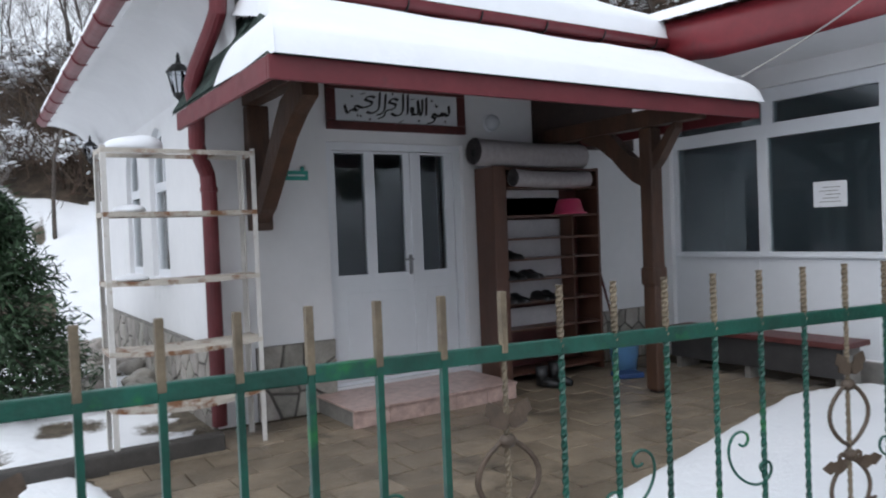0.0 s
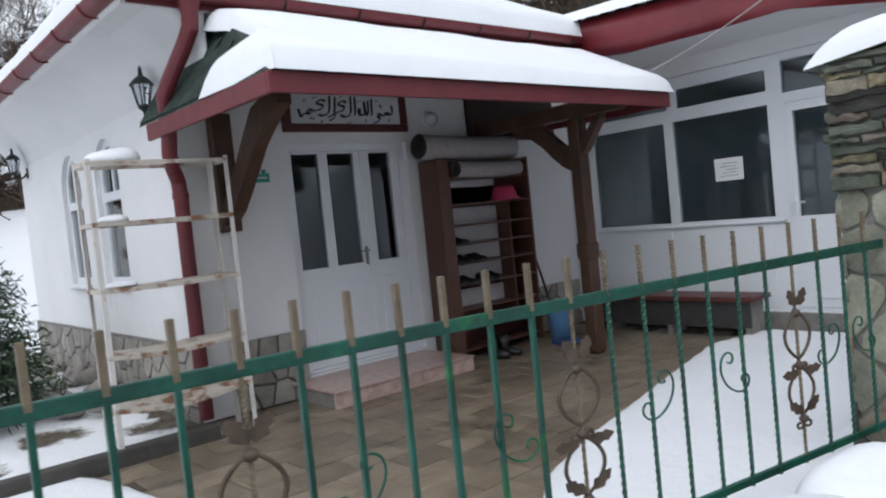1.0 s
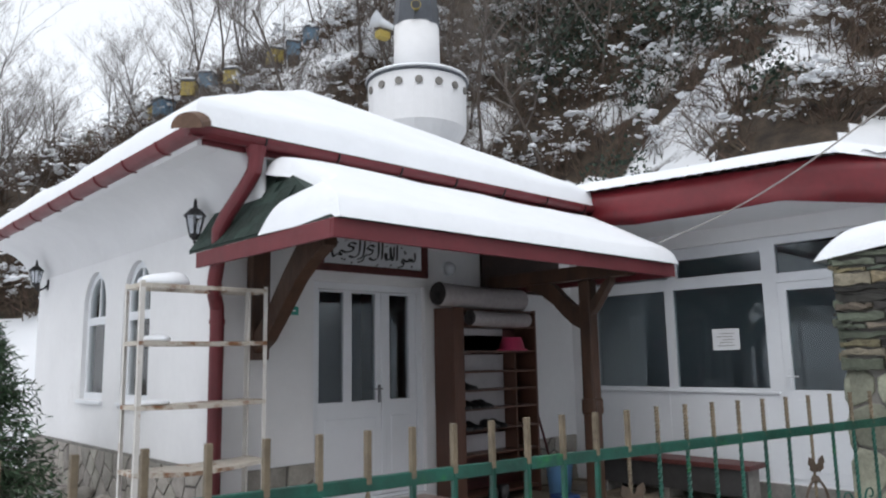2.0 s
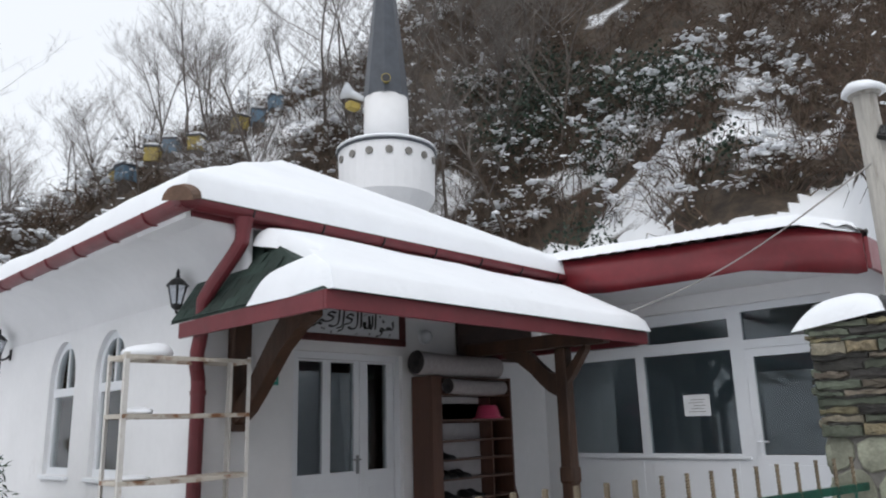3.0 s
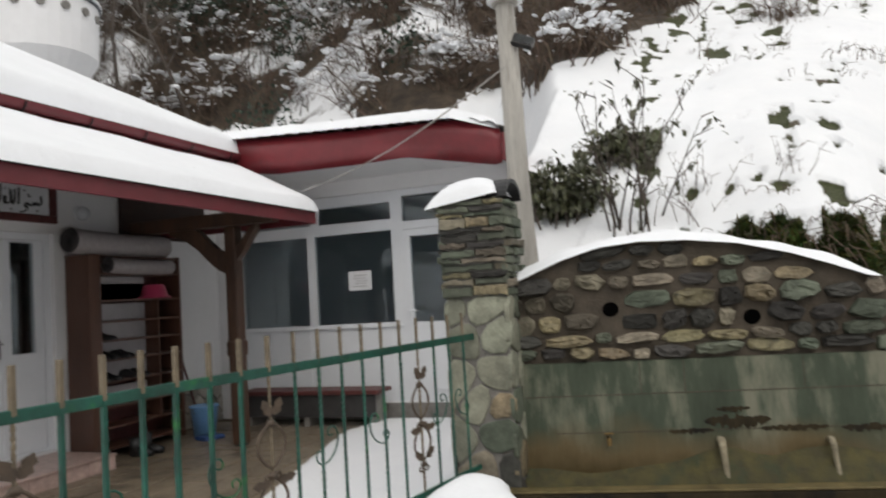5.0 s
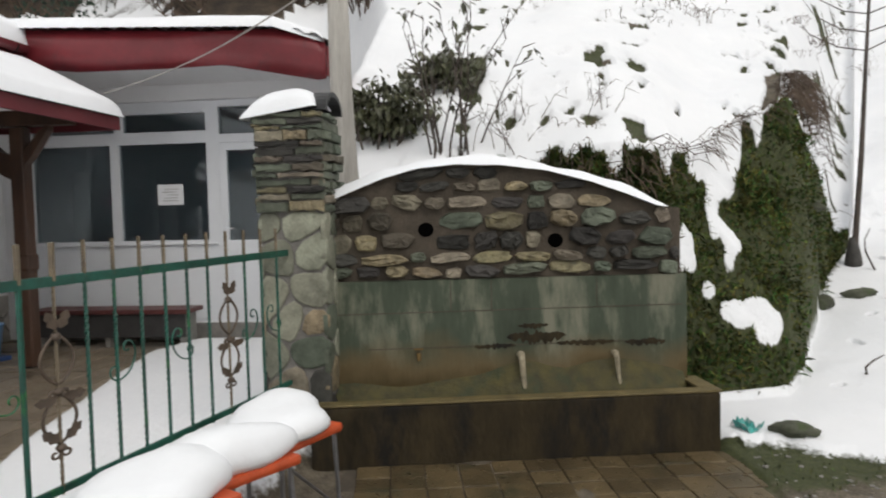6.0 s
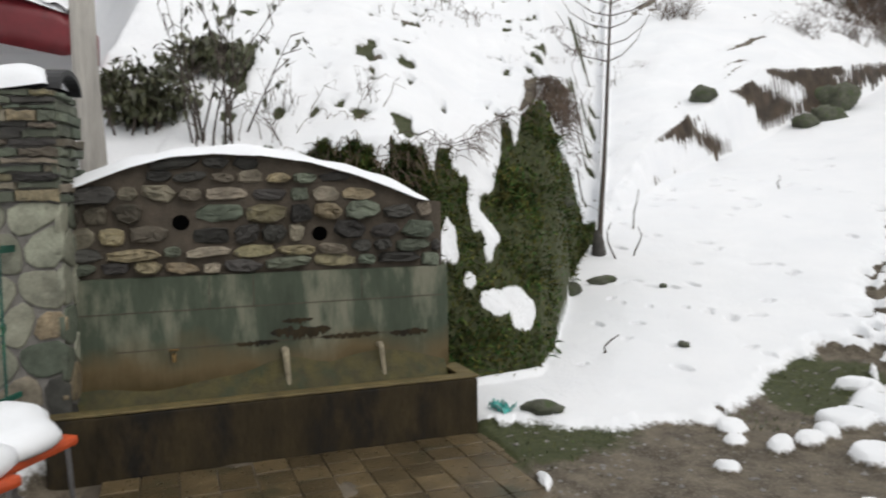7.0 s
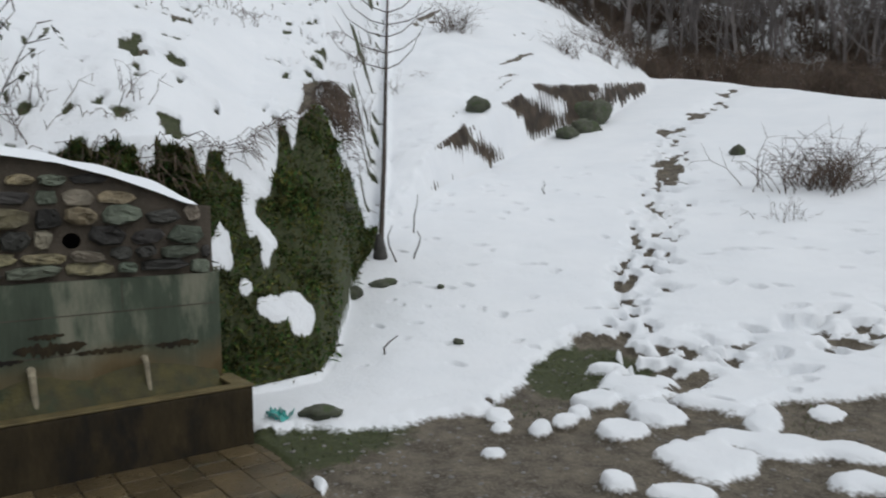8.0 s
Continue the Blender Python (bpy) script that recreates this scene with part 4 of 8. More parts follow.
def build_roof():
    roof = thing("house_roof", "hipped tile roof of the house under deep snow", "roof", kind="structure")
    a1, b1, c1, d1 = (0.98, 4.98, 3.33), (6.05, 4.98, 3.36), (6.05, 11.9, 3.33), (0.98, 11.9, 3.33)
    for q in ((a1, b1, APEX), (d1, a1, APEX, RIDGE_END), (b1, c1, RIDGE_END, APEX), (c1, d1, RIDGE_END)):
        bm = bmesh.new()
        vs = [bm.verts.new(p) for p in q]
        lo = [bm.verts.new((p[0], p[1], p[2] - 0.06)) for p in q]
        bm.faces.new(vs)
        bm.faces.new(lo[::-1])
        for i in range(len(q)):
            bm.faces.new((vs[i], vs[(i + 1) % len(q)], lo[(i + 1) % len(q)], lo[i]))
        part("roof_slope", bm, M_TILE, roof)
    bm = bmesh.new()
    d = (Vector(APEX) - Vector(a1)).normalized()
    p = Vector(a1) - d * 0.17 - Vector((0, 0, 0.03))
    s = d.cross(Vector((0, 0, 1))).normalized()
    rows = [[bm.verts.new(p + d * k + s * 0.115 * math.cos(t) + Vector((0, 0, 1)) * (0.12 * math.sin(t))) for t in [math.pi * j / 10 for j in range(11)]] for k in (0, 0.45)]
    for i in range(10):
        bm.faces.new((rows[0][i], rows[0][i + 1], rows[1][i + 1], rows[1][i]))
    bm.faces.new(rows[0])
    part("hip_end_tile", bm, M_TILE, roof, "half-round clay tile at the hip's foot")
    ob = new("roof_snow", join_meshes("roof_snow", [
        blanket("s", ((0.95, 4.92, 3.34), (6.1, 4.95, 3.36), APEX, APEX), 0.17, (True, True, False, False), roll=0.14),
        blanket("s", ((0.95, 11.9, 3.34), (0.95, 4.92, 3.34), APEX, RIDGE_END), 0.17, (True, False, False, False), roll=0.14),
        blanket("s", ((6.1, 4.95, 3.36), (6.1, 11.9, 3.36), RIDGE_END, APEX), 0.17, (True, False, False, True), roll=0.14)]))
    tagged(ob, "thick smooth snow on the hipped house roof", "snow", "", "stuff")


def join_meshes(name, mes):
    bm = bmesh.new()
    for me in mes:
        bm.from_mesh(me)
    out = bpy.data.meshes.new(name)
    bm.to_mesh(out)
    bm.free()
    for k in mes[0].materials:
        out.materials.append(k)
    out.polygons.foreach_set("use_smooth", [True] * len(out.polygons))
    return out


build_roof()


# ---- the porch ----
CX0, CX1, CY0, CZ = 1.37, 5.6, 3.74, 2.47


def build_porch():
    porch = thing("porch_canopy", "timber porch canopy with dark red fascia and green shingles", "canopy", kind="structure")
    fz = (CZ - 0.13, CZ)
    part("fascia", box(bmesh.new(), CX0, CX1, CY0, CY0 + 0.03, *fz, bevel=0.006), M_RED, porch)
    part("fascia", box(bmesh.new(), CX0, CX0 + 0.03, CY0 + 0.032, 5.75, *fz, bevel=0.006), M_RED, porch)
    part("fascia", box(bmesh.new(), CX1 - 0.03, CX1, CY0 + 0.032, 5.9, *fz, bevel=0.006), M_RED, porch)
    # boarded underside
    for i in range(17):
        y = CY0 + 0.035 + 0.124 * i
        zb = CZ - 0.03 + 0.5 * (y - CY0)
        if y < 5.0:
            part("soffit_board", box(bmesh.new(), CX0 + 0.06 + 0.33 * (y - CY0), CX1 - 0.035, 0, 0.13, -0.02, 0, m=Matrix.Translation((0, y, zb)) @ pose(0, 0, 0, 26.7)), M_DARKTIMBER, porch)
    part("porch_ceiling", B(1.86, 5.9, 5.06, 5.9, 3.1, 3.13), M_DARKTIMBER, porch)
    # roof slopes
    top_l, top_r = (1.8, 5.06, 3.14), (5.9, 5.06, 3.14)
    for q in (((CX0, CY0, CZ), (CX1, CY0, CZ), top_r, top_l),):
        bm = bmesh.new()
        vs = [bm.verts.new(p) for p in q]
        lo = [bm.verts.new((p[0], p[1], p[2] - 0.01)) for p in q]
        bm.faces.new(vs)
        bm.faces.new(lo[::-1])
        part("roof_slope", bm, M_SHINGLE, porch)
    bm = bmesh.new()
    bm.faces.new([bm.verts.new(p) for p in ((CX0, 5.9, CZ), (CX0, CY0, CZ), top_l, (1.8, 5.9, 3.14))])
    part("roof_slope", bm, M_SHINGLE, porch)
    # shingle courses on the bare side slope
    m = axes((CX0, 5.9, CZ + 0.004), (0, -1, 0), (0.43, 0, 0.67))
    for row in range(7):
        v = 0.02 + row * 0.11
        u = -0.02 - (0.1 if row % 2 else 0)
        while u + 0.2 < 2.1 - 1.66 * (v + 0.12) and u < 1.35:
            q = [(max(0, u) + 0.004, v), (u + 0.2, v), (u + 0.2, v + 0.12), (max(0, u) + 0.004, v + 0.12)]
            if u + 0.2 > 0.05:
                bm = slab(bmesh.new(), q, m @ pose(0, 0, 0.004 + 0.0012 * row), 0, 0.007)
                part("shingle", bm, M_SHINGLE, porch)
            u += 0.205
    # timber frame
    post = part("post", B(5.05, 5.19, 4.43, 4.57, 0.02, 2.345, bevel=0.02), M_TIMBER, porch)
    part("post_sleeve", B(5.035, 5.205, 4.415, 4.585, 0.95, 1.12, bevel=0.03), M_TIMBER, porch)
    part("post_foot", B(5.07, 5.17, 4.45, 4.55, 0.0, 0.06), M_BLACK, porch, "black iron post foot")
    part("tie_beam", B(5.05, 5.19, 3.95, 5.9, 2.35, 2.5, bevel=0.012), M_TIMBER, porch)
    part("tie_beam", B(1.92, 2.06, 4.3, 5.9, 2.58, 2.68, bevel=0.012), M_TIMBER, porch)
    part("front_beam", B(2.0, 5.2, 4.44, 4.56, 2.62, 2.75, bevel=0.012), M_TIMBER, porch)
    part("wall_board", B(4.95, 6.4, 5.86, 5.9, 2.33, 2.9), M_DARKTIMBER, porch, "dark boarding under the canopy")
    part("wall_post", B(1.93, 2.11, 5.8, WY - 0.004, 1.57, 2.578, bevel=0.015), M_TIMBER, porch)

    def brace(x0, x1, curve):
        bm = bmesh.new()
        lo, hi = [], []
        for yy, zz, w in curve:
            lo.append((yy, zz - w))
            hi.append((yy, zz + w))
        poly = lo + hi[::-1]
        slab(bm, poly, axes((x0, 0, 0), (0, 1, 0), (0, 0, 1)), 0, x1 - x0)
        return bm

    part("brace", brace(1.95, 2.07, [(5.8, 1.72, 0.09), (5.62, 1.84, 0.11), (5.45, 2.02, 0.13), (5.28, 2.2, 0.14), (5.12, 2.36, 0.14), (4.9, 2.47, 0.1), (4.7, 2.52, 0.055)]), M_TIMBER, porch)
    part("brace", brace(5.07, 5.17, [(4.56, 1.95, 0.12), (4.68, 2.0, 0.11), (4.8, 2.1, 0.11), (4.92, 2.22, 0.11), (5.1, 2.32, 0.08), (5.3, 2.36, 0.05)]), M_TIMBER, porch)
    part("brace", brace(5.07, 5.17, [(4.44, 2.04, 0.07), (4.36, 2.12, 0.07), (4.27, 2.24, 0.06), (4.18, 2.33, 0.03)]), M_TIMBER, porch)
    sn = new("canopy_snow", join_meshes("canopy_snow", [
        blanket("s", ((CX0 + 0.02, CY0 - 0.04, CZ), (CX1 + 0.05, CY0 - 0.04, CZ), (5.72, 4.2, 2.71), (1.56, 4.2, 2.71)), 0.135, (True, True, False, False), roll=0.12, drop=0.0),
        blanket("s", ((1.56, 4.2, 2.71), (5.72, 4.2, 2.71), (5.77, 4.42, 2.82), (1.78, 4.42, 2.82)), 0.135, (False, True, False, True), roll=0.1),
        blanket("s", ((1.78, 4.42, 2.82), (5.77, 4.42, 2.82), (5.87, 4.85, 3.03), (1.7, 4.85, 3.03)), 0.135, (False, True, False, True), roll=0.1),
        blanket("s", ((1.7, 4.85, 3.03), (5.87, 4.85, 3.03), (5.92, 5.06, 3.1), (1.58, 5.04, 3.07)), 0.135, (False, True, True, True), roll=0.1),
        blanket("s", ((CX0 - 0.02, 4.68, CZ), (CX0 + 0.02, CY0 - 0.05, CZ), (1.56, 4.2, 2.71), (1.47, 4.58, 2.63)), 0.135, (True, False, True, True), roll=0.14, drop=0.0)]))
    tagged(sn, "thick rounded snow on the porch canopy", "snow", "", "stuff")


build_porch()


def build_entrance():
    d = thing("door", "white plastic double door with three tall dark panes", "door", kind="structure")
    y = WY + 0.05
    fr = bmesh.new()
    panel_with_holes(fr, [(2.652, 0.172), (4.078, 0.172), (4.078, 2.328), (2.652, 2.328)], [[(2.72, 0.2), (4.0, 0.2), (4.0, 2.26), (2.72, 2.26)]], axes((0, y + 0.1, 0), (1, 0, 0), (0, 0, 1)), -0.1)
    part("door_frame", fr, M_PVC, d)
    for x0, x1, panes in ((2.724, 3.54, ((2.752, 3.045), (3.145, 3.45))), (3.548, 3.996, ((3.635, 3.905),))):
        bm = bmesh.new()
        panel_with_holes(bm, [(x0, 0.205), (x1, 0.205), (x1, 2.255), (x0, 2.255)], [[(a0, 1.145), (a1, 1.145), (a1, 2.235), (a0, 2.235)] for a0, a1 in panes],
                         axes((0, y + 0.075, 0), (1, 0, 0), (0, 0, 1)), -0.06)
        leaf = part("door_leaf", bm, M_PVC, d)
        for a0, a1 in panes:
            part("pane", B(a0 - 0.01, a1 + 0.01, y + 0.04, y + 0.05, 1.135, 2.245), M_GLASS, leaf).visible_shadow = False
        part("panel_moulding", B(x0 + 0.1, x1 - 0.1, y + 0.007, y + 0.016, 0.32, 0.98, bevel=0.004), M_PVC, leaf)
    part("cover_strip", B(3.515, 3.575, y + 0.0, y + 0.014, 0.21, 2.25, bevel=0.004), M_PVC, d)
    bm = B(3.475, 3.5, y - 0.008, y + 0.014, 1.12, 1.3, bevel=0.004)
    tube(bm, [(3.487, y - 0.008, 1.26), (3.487, y - 0.05, 1.26), (3.38, y - 0.055, 1.26)], 0.009, 8)
    part("door_handle", bm, M_STEEL, d, "chrome lever handle on a narrow plate")

    st = thing("entrance_step", "low doorstep clad in pink mottled tiles", "step", kind="structure")
    part("step_core", B(2.47, 4.03, 5.19, WY - 0.004, 0.0, 0.13), M_MORTARGREY, st)
    for i in range(5):
        x = 2.45 + i * 0.32
        x1 = min(x + 0.317, 4.05)
        part("tile", B(x, x1, 5.15, 5.53, 0.132, 0.15, bevel=0.003), M_STEPTILE, st)
        part("tile", B(x, x1, 5.533, WY - 0.004, 0.132, 0.15, bevel=0.003), M_STEPTILE, st)
        part("tile", B(x, x1, 5.17, 5.188, 0.0, 0.131, bevel=0.003), M_STEPTILE, st)
    for i in range(2):
        part("tile", B(4.031, 4.045, 5.19 + i * 0.36, 5.547 + i * 0.36, 0.0, 0.131, bevel=0.003), M_STEPTILE, st)


build_entrance()


def build_sign():
    s = thing("wall_sign", "white calligraphy panel in a dark red frame above the door", "sign")
    x0, x1, z0, z1, y = 2.655, 4.1, 2.43, 2.86, WY
    part("panel", B(x0 + 0.07, x1 - 0.07, y - 0.03, y - 0.012, z0 + 0.06, z1 - 0.06), M_SIGNWHITE, s)
    for a in ((x0, x1, z0, z0 + 0.075), (x0, x1, z1 - 0.075, z1), (x0, x0 + 0.085, z0 + 0.077, z1 - 0.077), (x1 - 0.085, x1, z0 + 0.077, z1 - 0.077)):
        part("frame_rail", B(a[0], a[1], y - 0.05, y - 0.004, a[2], a[3], bevel=0.008), M_MAROON, s)
    return s


SIGN = build_sign()


# ---- the glazed wing ----
GX = 6.7


def build_wing():
    plane = axes((GX, 0, 0), (0, -1, 0), (0, 0, 1))      # looks to -x; u runs to -y
    bm = bmesh.new()
    u = lambda y: -y
    outline = [(u(6.9), 0), (u(1.72), 0), (u(1.72), 3.25), (u(6.9), 3.25)]
    panel_with_holes(bm, outline, [[(u(5.62), 0.2), (u(2.22), 0.2), (u(2.22), 2.8), (u(5.62), 2.8)]], plane, 0.25)
    structure("wall_wing", bm, M_PLASTER, "white wall round the glazed front of the side wing", "wall")
    structure("wall_wing_end", B(GX + 0.25, 8.6, 1.98, 2.2, 0, 3.0), M_PLASTER, "plain end wall of the side wing", "wall")
    # the wing's inside takes the same painted room shade
    structure("floor_wing", B(GX + 0.252, 8.58, 2.21, 5.9, 0.05, 0.2), M_ROOMSHADE, "floor inside the side wing, coloured dark for room shade", "floor")
    structure("ceiling_wing", B(GX + 0.252, 8.58, 2.21, 5.9, 2.95, 3.05), M_ROOMSHADE, "ceiling inside the side wing, coloured dark for room shade", "ceiling")
    w = thing("window_front", "white plastic glazed front with dark panes and a door", "window", kind="structure")
    bm = bmesh.new()
    H = [(u(5.56), u(4.56), 1.17, 2.31), (u(4.45), u(3.36), 1.17, 2.31), (u(5.56), u(4.5), 2.45, 2.66), (u(4.38), u(3.36), 2.45, 2.66), (u(3.2), u(2.3), 2.4, 2.72), (u(3.2), u(2.3), 0.24, 2.3)]
    panel_with_holes(bm, [(u(5.618), 0.202), (u(2.222), 0.202), (u(2.222), 2.798), (u(5.618), 2.798)], [[(a0, c0), (a1, c0), (a1, c1), (a0, c1)] for a0, a1, c0, c1 in H],
                     axes((GX + 0.06, 0, 0), (0, -1, 0), (0, 0, 1)), 0.08)
    part("window_frame", bm, M_PVC, w)
    for a0, a1, c0, c1 in H[:5]:
        part("pane", B(GX + 0.09, GX + 0.1, -a1 - 0.01, -a0 + 0.01, c0 - 0.01, c1 + 0.01), M_GLASS, w).visible_shadow = False
    bm = bmesh.new()
    g = 0.085
    panel_with_holes(bm, [(u(3.195), 0.245), (u(2.305), 0.245), (u(2.305), 2.295), (u(3.195), 2.295)], [[(u(3.195) + g, 1.16), (u(2.305) - g, 1.16), (u(2.305) - g, 2.295 - g), (u(3.195) + g, 2.295 - g)]],
                     axes((GX + 0.05, 0, 0), (0, -1, 0), (0, 0, 1)), 0.06)
    leaf = part("door_leaf", bm, M_PVC, w)
    part("pane", B(GX + 0.075, GX + 0.085, 2.38, 3.12, 1.15, 2.22), M_GLASS, leaf).visible_shadow = False
    part("panel_moulding", B(GX + 0.036, GX + 0.049, 2.42, 3.08, 0.34, 1.06, bevel=0.004), M_PVC, leaf)
    bm = B(GX + 0.03, GX + 0.05, 3.13, 3.16, 1.16, 1.38, bevel=0.003)
    tube(bm, [(GX + 0.03, 3.145, 1.3), (GX - 0.02, 3.145, 1.3), (GX - 0.025, 3.02, 1.3)], 0.009, 8)
    part("door_handle", bm, M_PVC, leaf, "white lever handle")
    part("window_sill", B(GX + 0.025, GX + 0.058, 3.25, 5.6, 1.115, 1.14, bevel=0.006), M_PVC, w)
    for z0, z1 in ((0.24, 1.1),):
        for y0, y1 in ((4.56, 5.56), (3.4, 4.44)):
            part("lower_panel", B(GX + 0.052, GX + 0.059, y0, y1, z0, z1, bevel=0.003), M_PVC, w)
    for y0, y1 in ((3.4, 4.35),):
        part("vent_sash", B(GX + 0.045, GX + 0.058, y0 - 0.02, y1 + 0.02, 2.665, 2.69), M_PVC, w)
    structure("wing_plinth", B(GX - 0.06, GX - 0.004, 1.72, 5.6, 0.0, 0.2, bevel=0.01), M_MORTARGREY, "bare concrete plinth of the side wing", "plinth")
    p = part("paper_notice", B(GX + 0.08, GX + 0.083, 3.67, 3.99, 1.59, 1.83), M_PAPER)
    tagged(p, "white paper notice taped inside the dark pane", "notice")
    for k in range(5):
        part("script_bar", B(GX + 0.0785, GX + 0.0798, 3.73 + 0.02 * (k % 2), 3.93 - 0.03 * (k % 3), 1.636 + 0.034 * k, 1.642 + 0.034 * k), M_MORTARGREY, p)


build_wing()


def build_wing_roof():
    r = thing("wing_roof", "low sheet metal roof of the wing with a bent red fascia", "roof", kind="structure")
    fx = 5.95
    n = 40
    ys = np.linspace(5.08, 1.66, n)
    topz = np.interp(ys, (1.66, 1.85, 2.2, 3.0, 5.1), (3.19, 3.29, 3.36, 3.38, 3.5))
    botz = np.interp(ys, (1.66, 1.75, 2.75, 3.3, 4.4, 5.1), (2.83, 2.82, 3.02, 3.01, 3.02, 3.1))
    rows = []
    for k, f in enumerate((1.0, 0.66, 0.33, 0.0)):
        off = (0.0, 0.03, 0.045, 0.0)[k] * (np.sin(ys * 2.3 + k) + 0.6 * np.sin(ys * 5.1))
        rows.append(np.stack([fx + off, ys, botz + (topz - botz) * f], -1))
    me = grid_mesh("fascia", np.array(rows), M_SHEET)
    ob = new("fascia", me)
    ob.parent = r
    sol = ob.modifiers.new("thickness", "SOLIDIFY")
    sol.thickness = 0.012
    part("fascia_end", B(fx, 6.7, 1.62, 1.66, 2.86, 3.16, bevel=0.004), M_SHEET, r)
    # corrugated sheet
    ny, xs = 220, np.linspace(fx - 0.06, 8.9, 16)
    yy = np.linspace(5.2, 1.6, ny)
    tz = np.interp(yy, (1.6, 1.85, 2.2, 3.0, 5.2), (3.2, 3.3, 3.37, 3.39, 3.51))
    P = np.zeros((ny, 16, 3))
    P[..., 0], P[..., 1] = xs[None], np.maximum(yy[:, None], 1.6 + 0.27 * (xs[None] - fx))
    P[..., 2] = tz[:, None] + 0.012 + 0.018 * np.sin(yy * 2 * math.pi / 0.19)[:, None] + 0.084 * (xs - fx)[None]
    ob = new("roof_sheet", grid_mesh("roof_sheet", P, M_DARKTIMBER))
    ob.parent = r
    # white sloped soffit from the wall head to the fascia
    n2 = 20
    ys = np.linspace(5.1, 1.7, n2)
    bz = np.interp(ys, (1.66, 1.75, 2.75, 3.3, 4.4, 5.1), (2.86, 2.86, 3.05, 3.04, 3.05, 3.12))
    P = np.stack([np.stack([np.full(n2, GX - 0.002), ys, np.full(n2, 2.98)], -1), np.stack([np.full(n2, fx + 0.014), ys, bz], -1)])
    ob = new("soffit", grid_mesh("soffit", P, M_PLASTER, False))
    ob.parent = r
    sn = new("wing_roof_snow", join_meshes("wing_roof_snow", [
        blanket("s", ((fx - 0.1, 5.25, 3.54), (fx - 0.1, 2.2, 3.4), (8.9, 2.7, 3.68), (8.9, 5.25, 3.78)), 0.09, (True, False, False, True), roll=0.09, wave=(0.004, 0, 0, 0)),
        blanket("s", ((fx - 0.1, 2.2, 3.4), (fx - 0.02, 1.66, 3.22), (8.9, 2.42, 3.6), (8.9, 2.7, 3.68)), 0.09, (True, True, False, False), roll=0.09)]))
    tagged(sn, "snow on the low sheet roof of the side wing", "snow", "", "stuff")


build_wing_roof()


# ---- iron fence along the yard ----
RAIL_Z, LOW_Z = 1.2, 0.385


def build_fence():
    f = thing("iron_fence", "green painted iron fence with faded bronze bar tips", "fence")
    y_at = lambda x: float(fence_y(np.array([x]))[0])

    def flat_bar(x0, x1, z, h, w):
        bm = bmesh.new()
        d = Vector((x1 - x0, y_at(x1) - y_at(x0), 0))
        m = Matrix.Translation((x0, y_at(x0), z)) @ pose(0, 0, 0, 0, 0, math.degrees(math.atan2(d.y, d.x)))
        return box(bm, 0, d.length, -w / 2, w / 2, -h / 2, h / 2, bevel=0.004, m=m)

    part("top_rail", flat_bar(-2.6, 0.612, RAIL_Z, 0.04, 0.022), M_GREEN, f)
    part("top_rail", flat_bar(0.628, 2.9, RAIL_Z, 0.04, 0.022), M_GREEN, f)
    part("low_rail", flat_bar(-2.6, 0.612, LOW_Z, 0.03, 0.02), M_GREEN, f)
    part("low_rail", flat_bar(0.628, 2.9, LOW_Z, 0.03, 0.02), M_GREEN, f)
    part("post", B(0.611, 0.629, y_at(0.62) - 0.01, y_at(0.62) + 0.01, -0.05, RAIL_Z + 0.02, bevel=0.004), M_GREEN, f)
    part("post_brace", T([(0.62, y_at(0.62) + 0.01, 0.95), (0.66, y_at(0.66) + 0.02, 0.35), (0.68, y_at(0.68) + 0.03, 0.0)], 0.01, 6), M_GREEN, f)

    def twisted(z0, z1, s, turns):
        bm = bmesh.new()
        n = max(2, int(turns * 8))
        rows = []
        for i in range(n + 1):
            a0 = 2 * math.pi * turns * i / n
            rows.append([bm.verts.new((s * math.cos(a0 + k * math.pi / 2), s * math.sin(a0 + k * math.pi / 2), z0 + (z1 - z0) * i / n)) for k in range(4)])
        for p, q in zip(rows, rows[1:]):
            for k in range(4):
                bm.faces.new((p[k], p[(k + 1) % 4], q[(k + 1) % 4], q[k]))
        bm.faces.new(rows[0][::-1])
        bm.faces.new(rows[-1])
        return bm

    bar = mesh_of("bar", twisted(LOW_Z - 0.02, RAIL_Z, 0.0092, 7), M_GREEN)
    plain = mesh_of("bar", B(-0.008, 0.008, -0.008, 0.008, LOW_Z - 0.02, RAIL_Z, bevel=0.001), M_GREEN)
    plain_tip = mesh_of("bar_tip", B(-0.0088, 0.0088, -0.0088, 0.0088, RAIL_Z, RAIL_Z + 0.15, bevel=0.002), M_GOLD)
    tip = mesh_of("bar_tip", twisted(RAIL_Z, RAIL_Z + 0.155, 0.0102, 1.6), M_GOLD)
    bronze = mesh_of("bar", twisted(LOW_Z - 0.02, RAIL_Z, 0.0078, 8), M_GOLD)
    at = lambda i: 0.62 + (0.153 * i + 0.0009 * i * i if i > 0 else 0.152 * i)
    xs = [at(i) for i in range(-20, 14)]
    ornate = (at(-4), at(3), at(10))
    for x in xs:
        orn = min(abs(x - o) for o in ornate) < 0.03
        for me in ([bronze if orn else (bar if x > 1.2 else plain)] if x != 0.62 else []) + [tip if x > 1.2 else plain_tip]:
            p = piece(me.name, me, f)
            p.matrix_world = Matrix.Translation((x, y_at(x) - 0.004, 0))

    # scrolls and leaf ornaments
    slope = math.degrees(math.atan2(-0.178, 1))

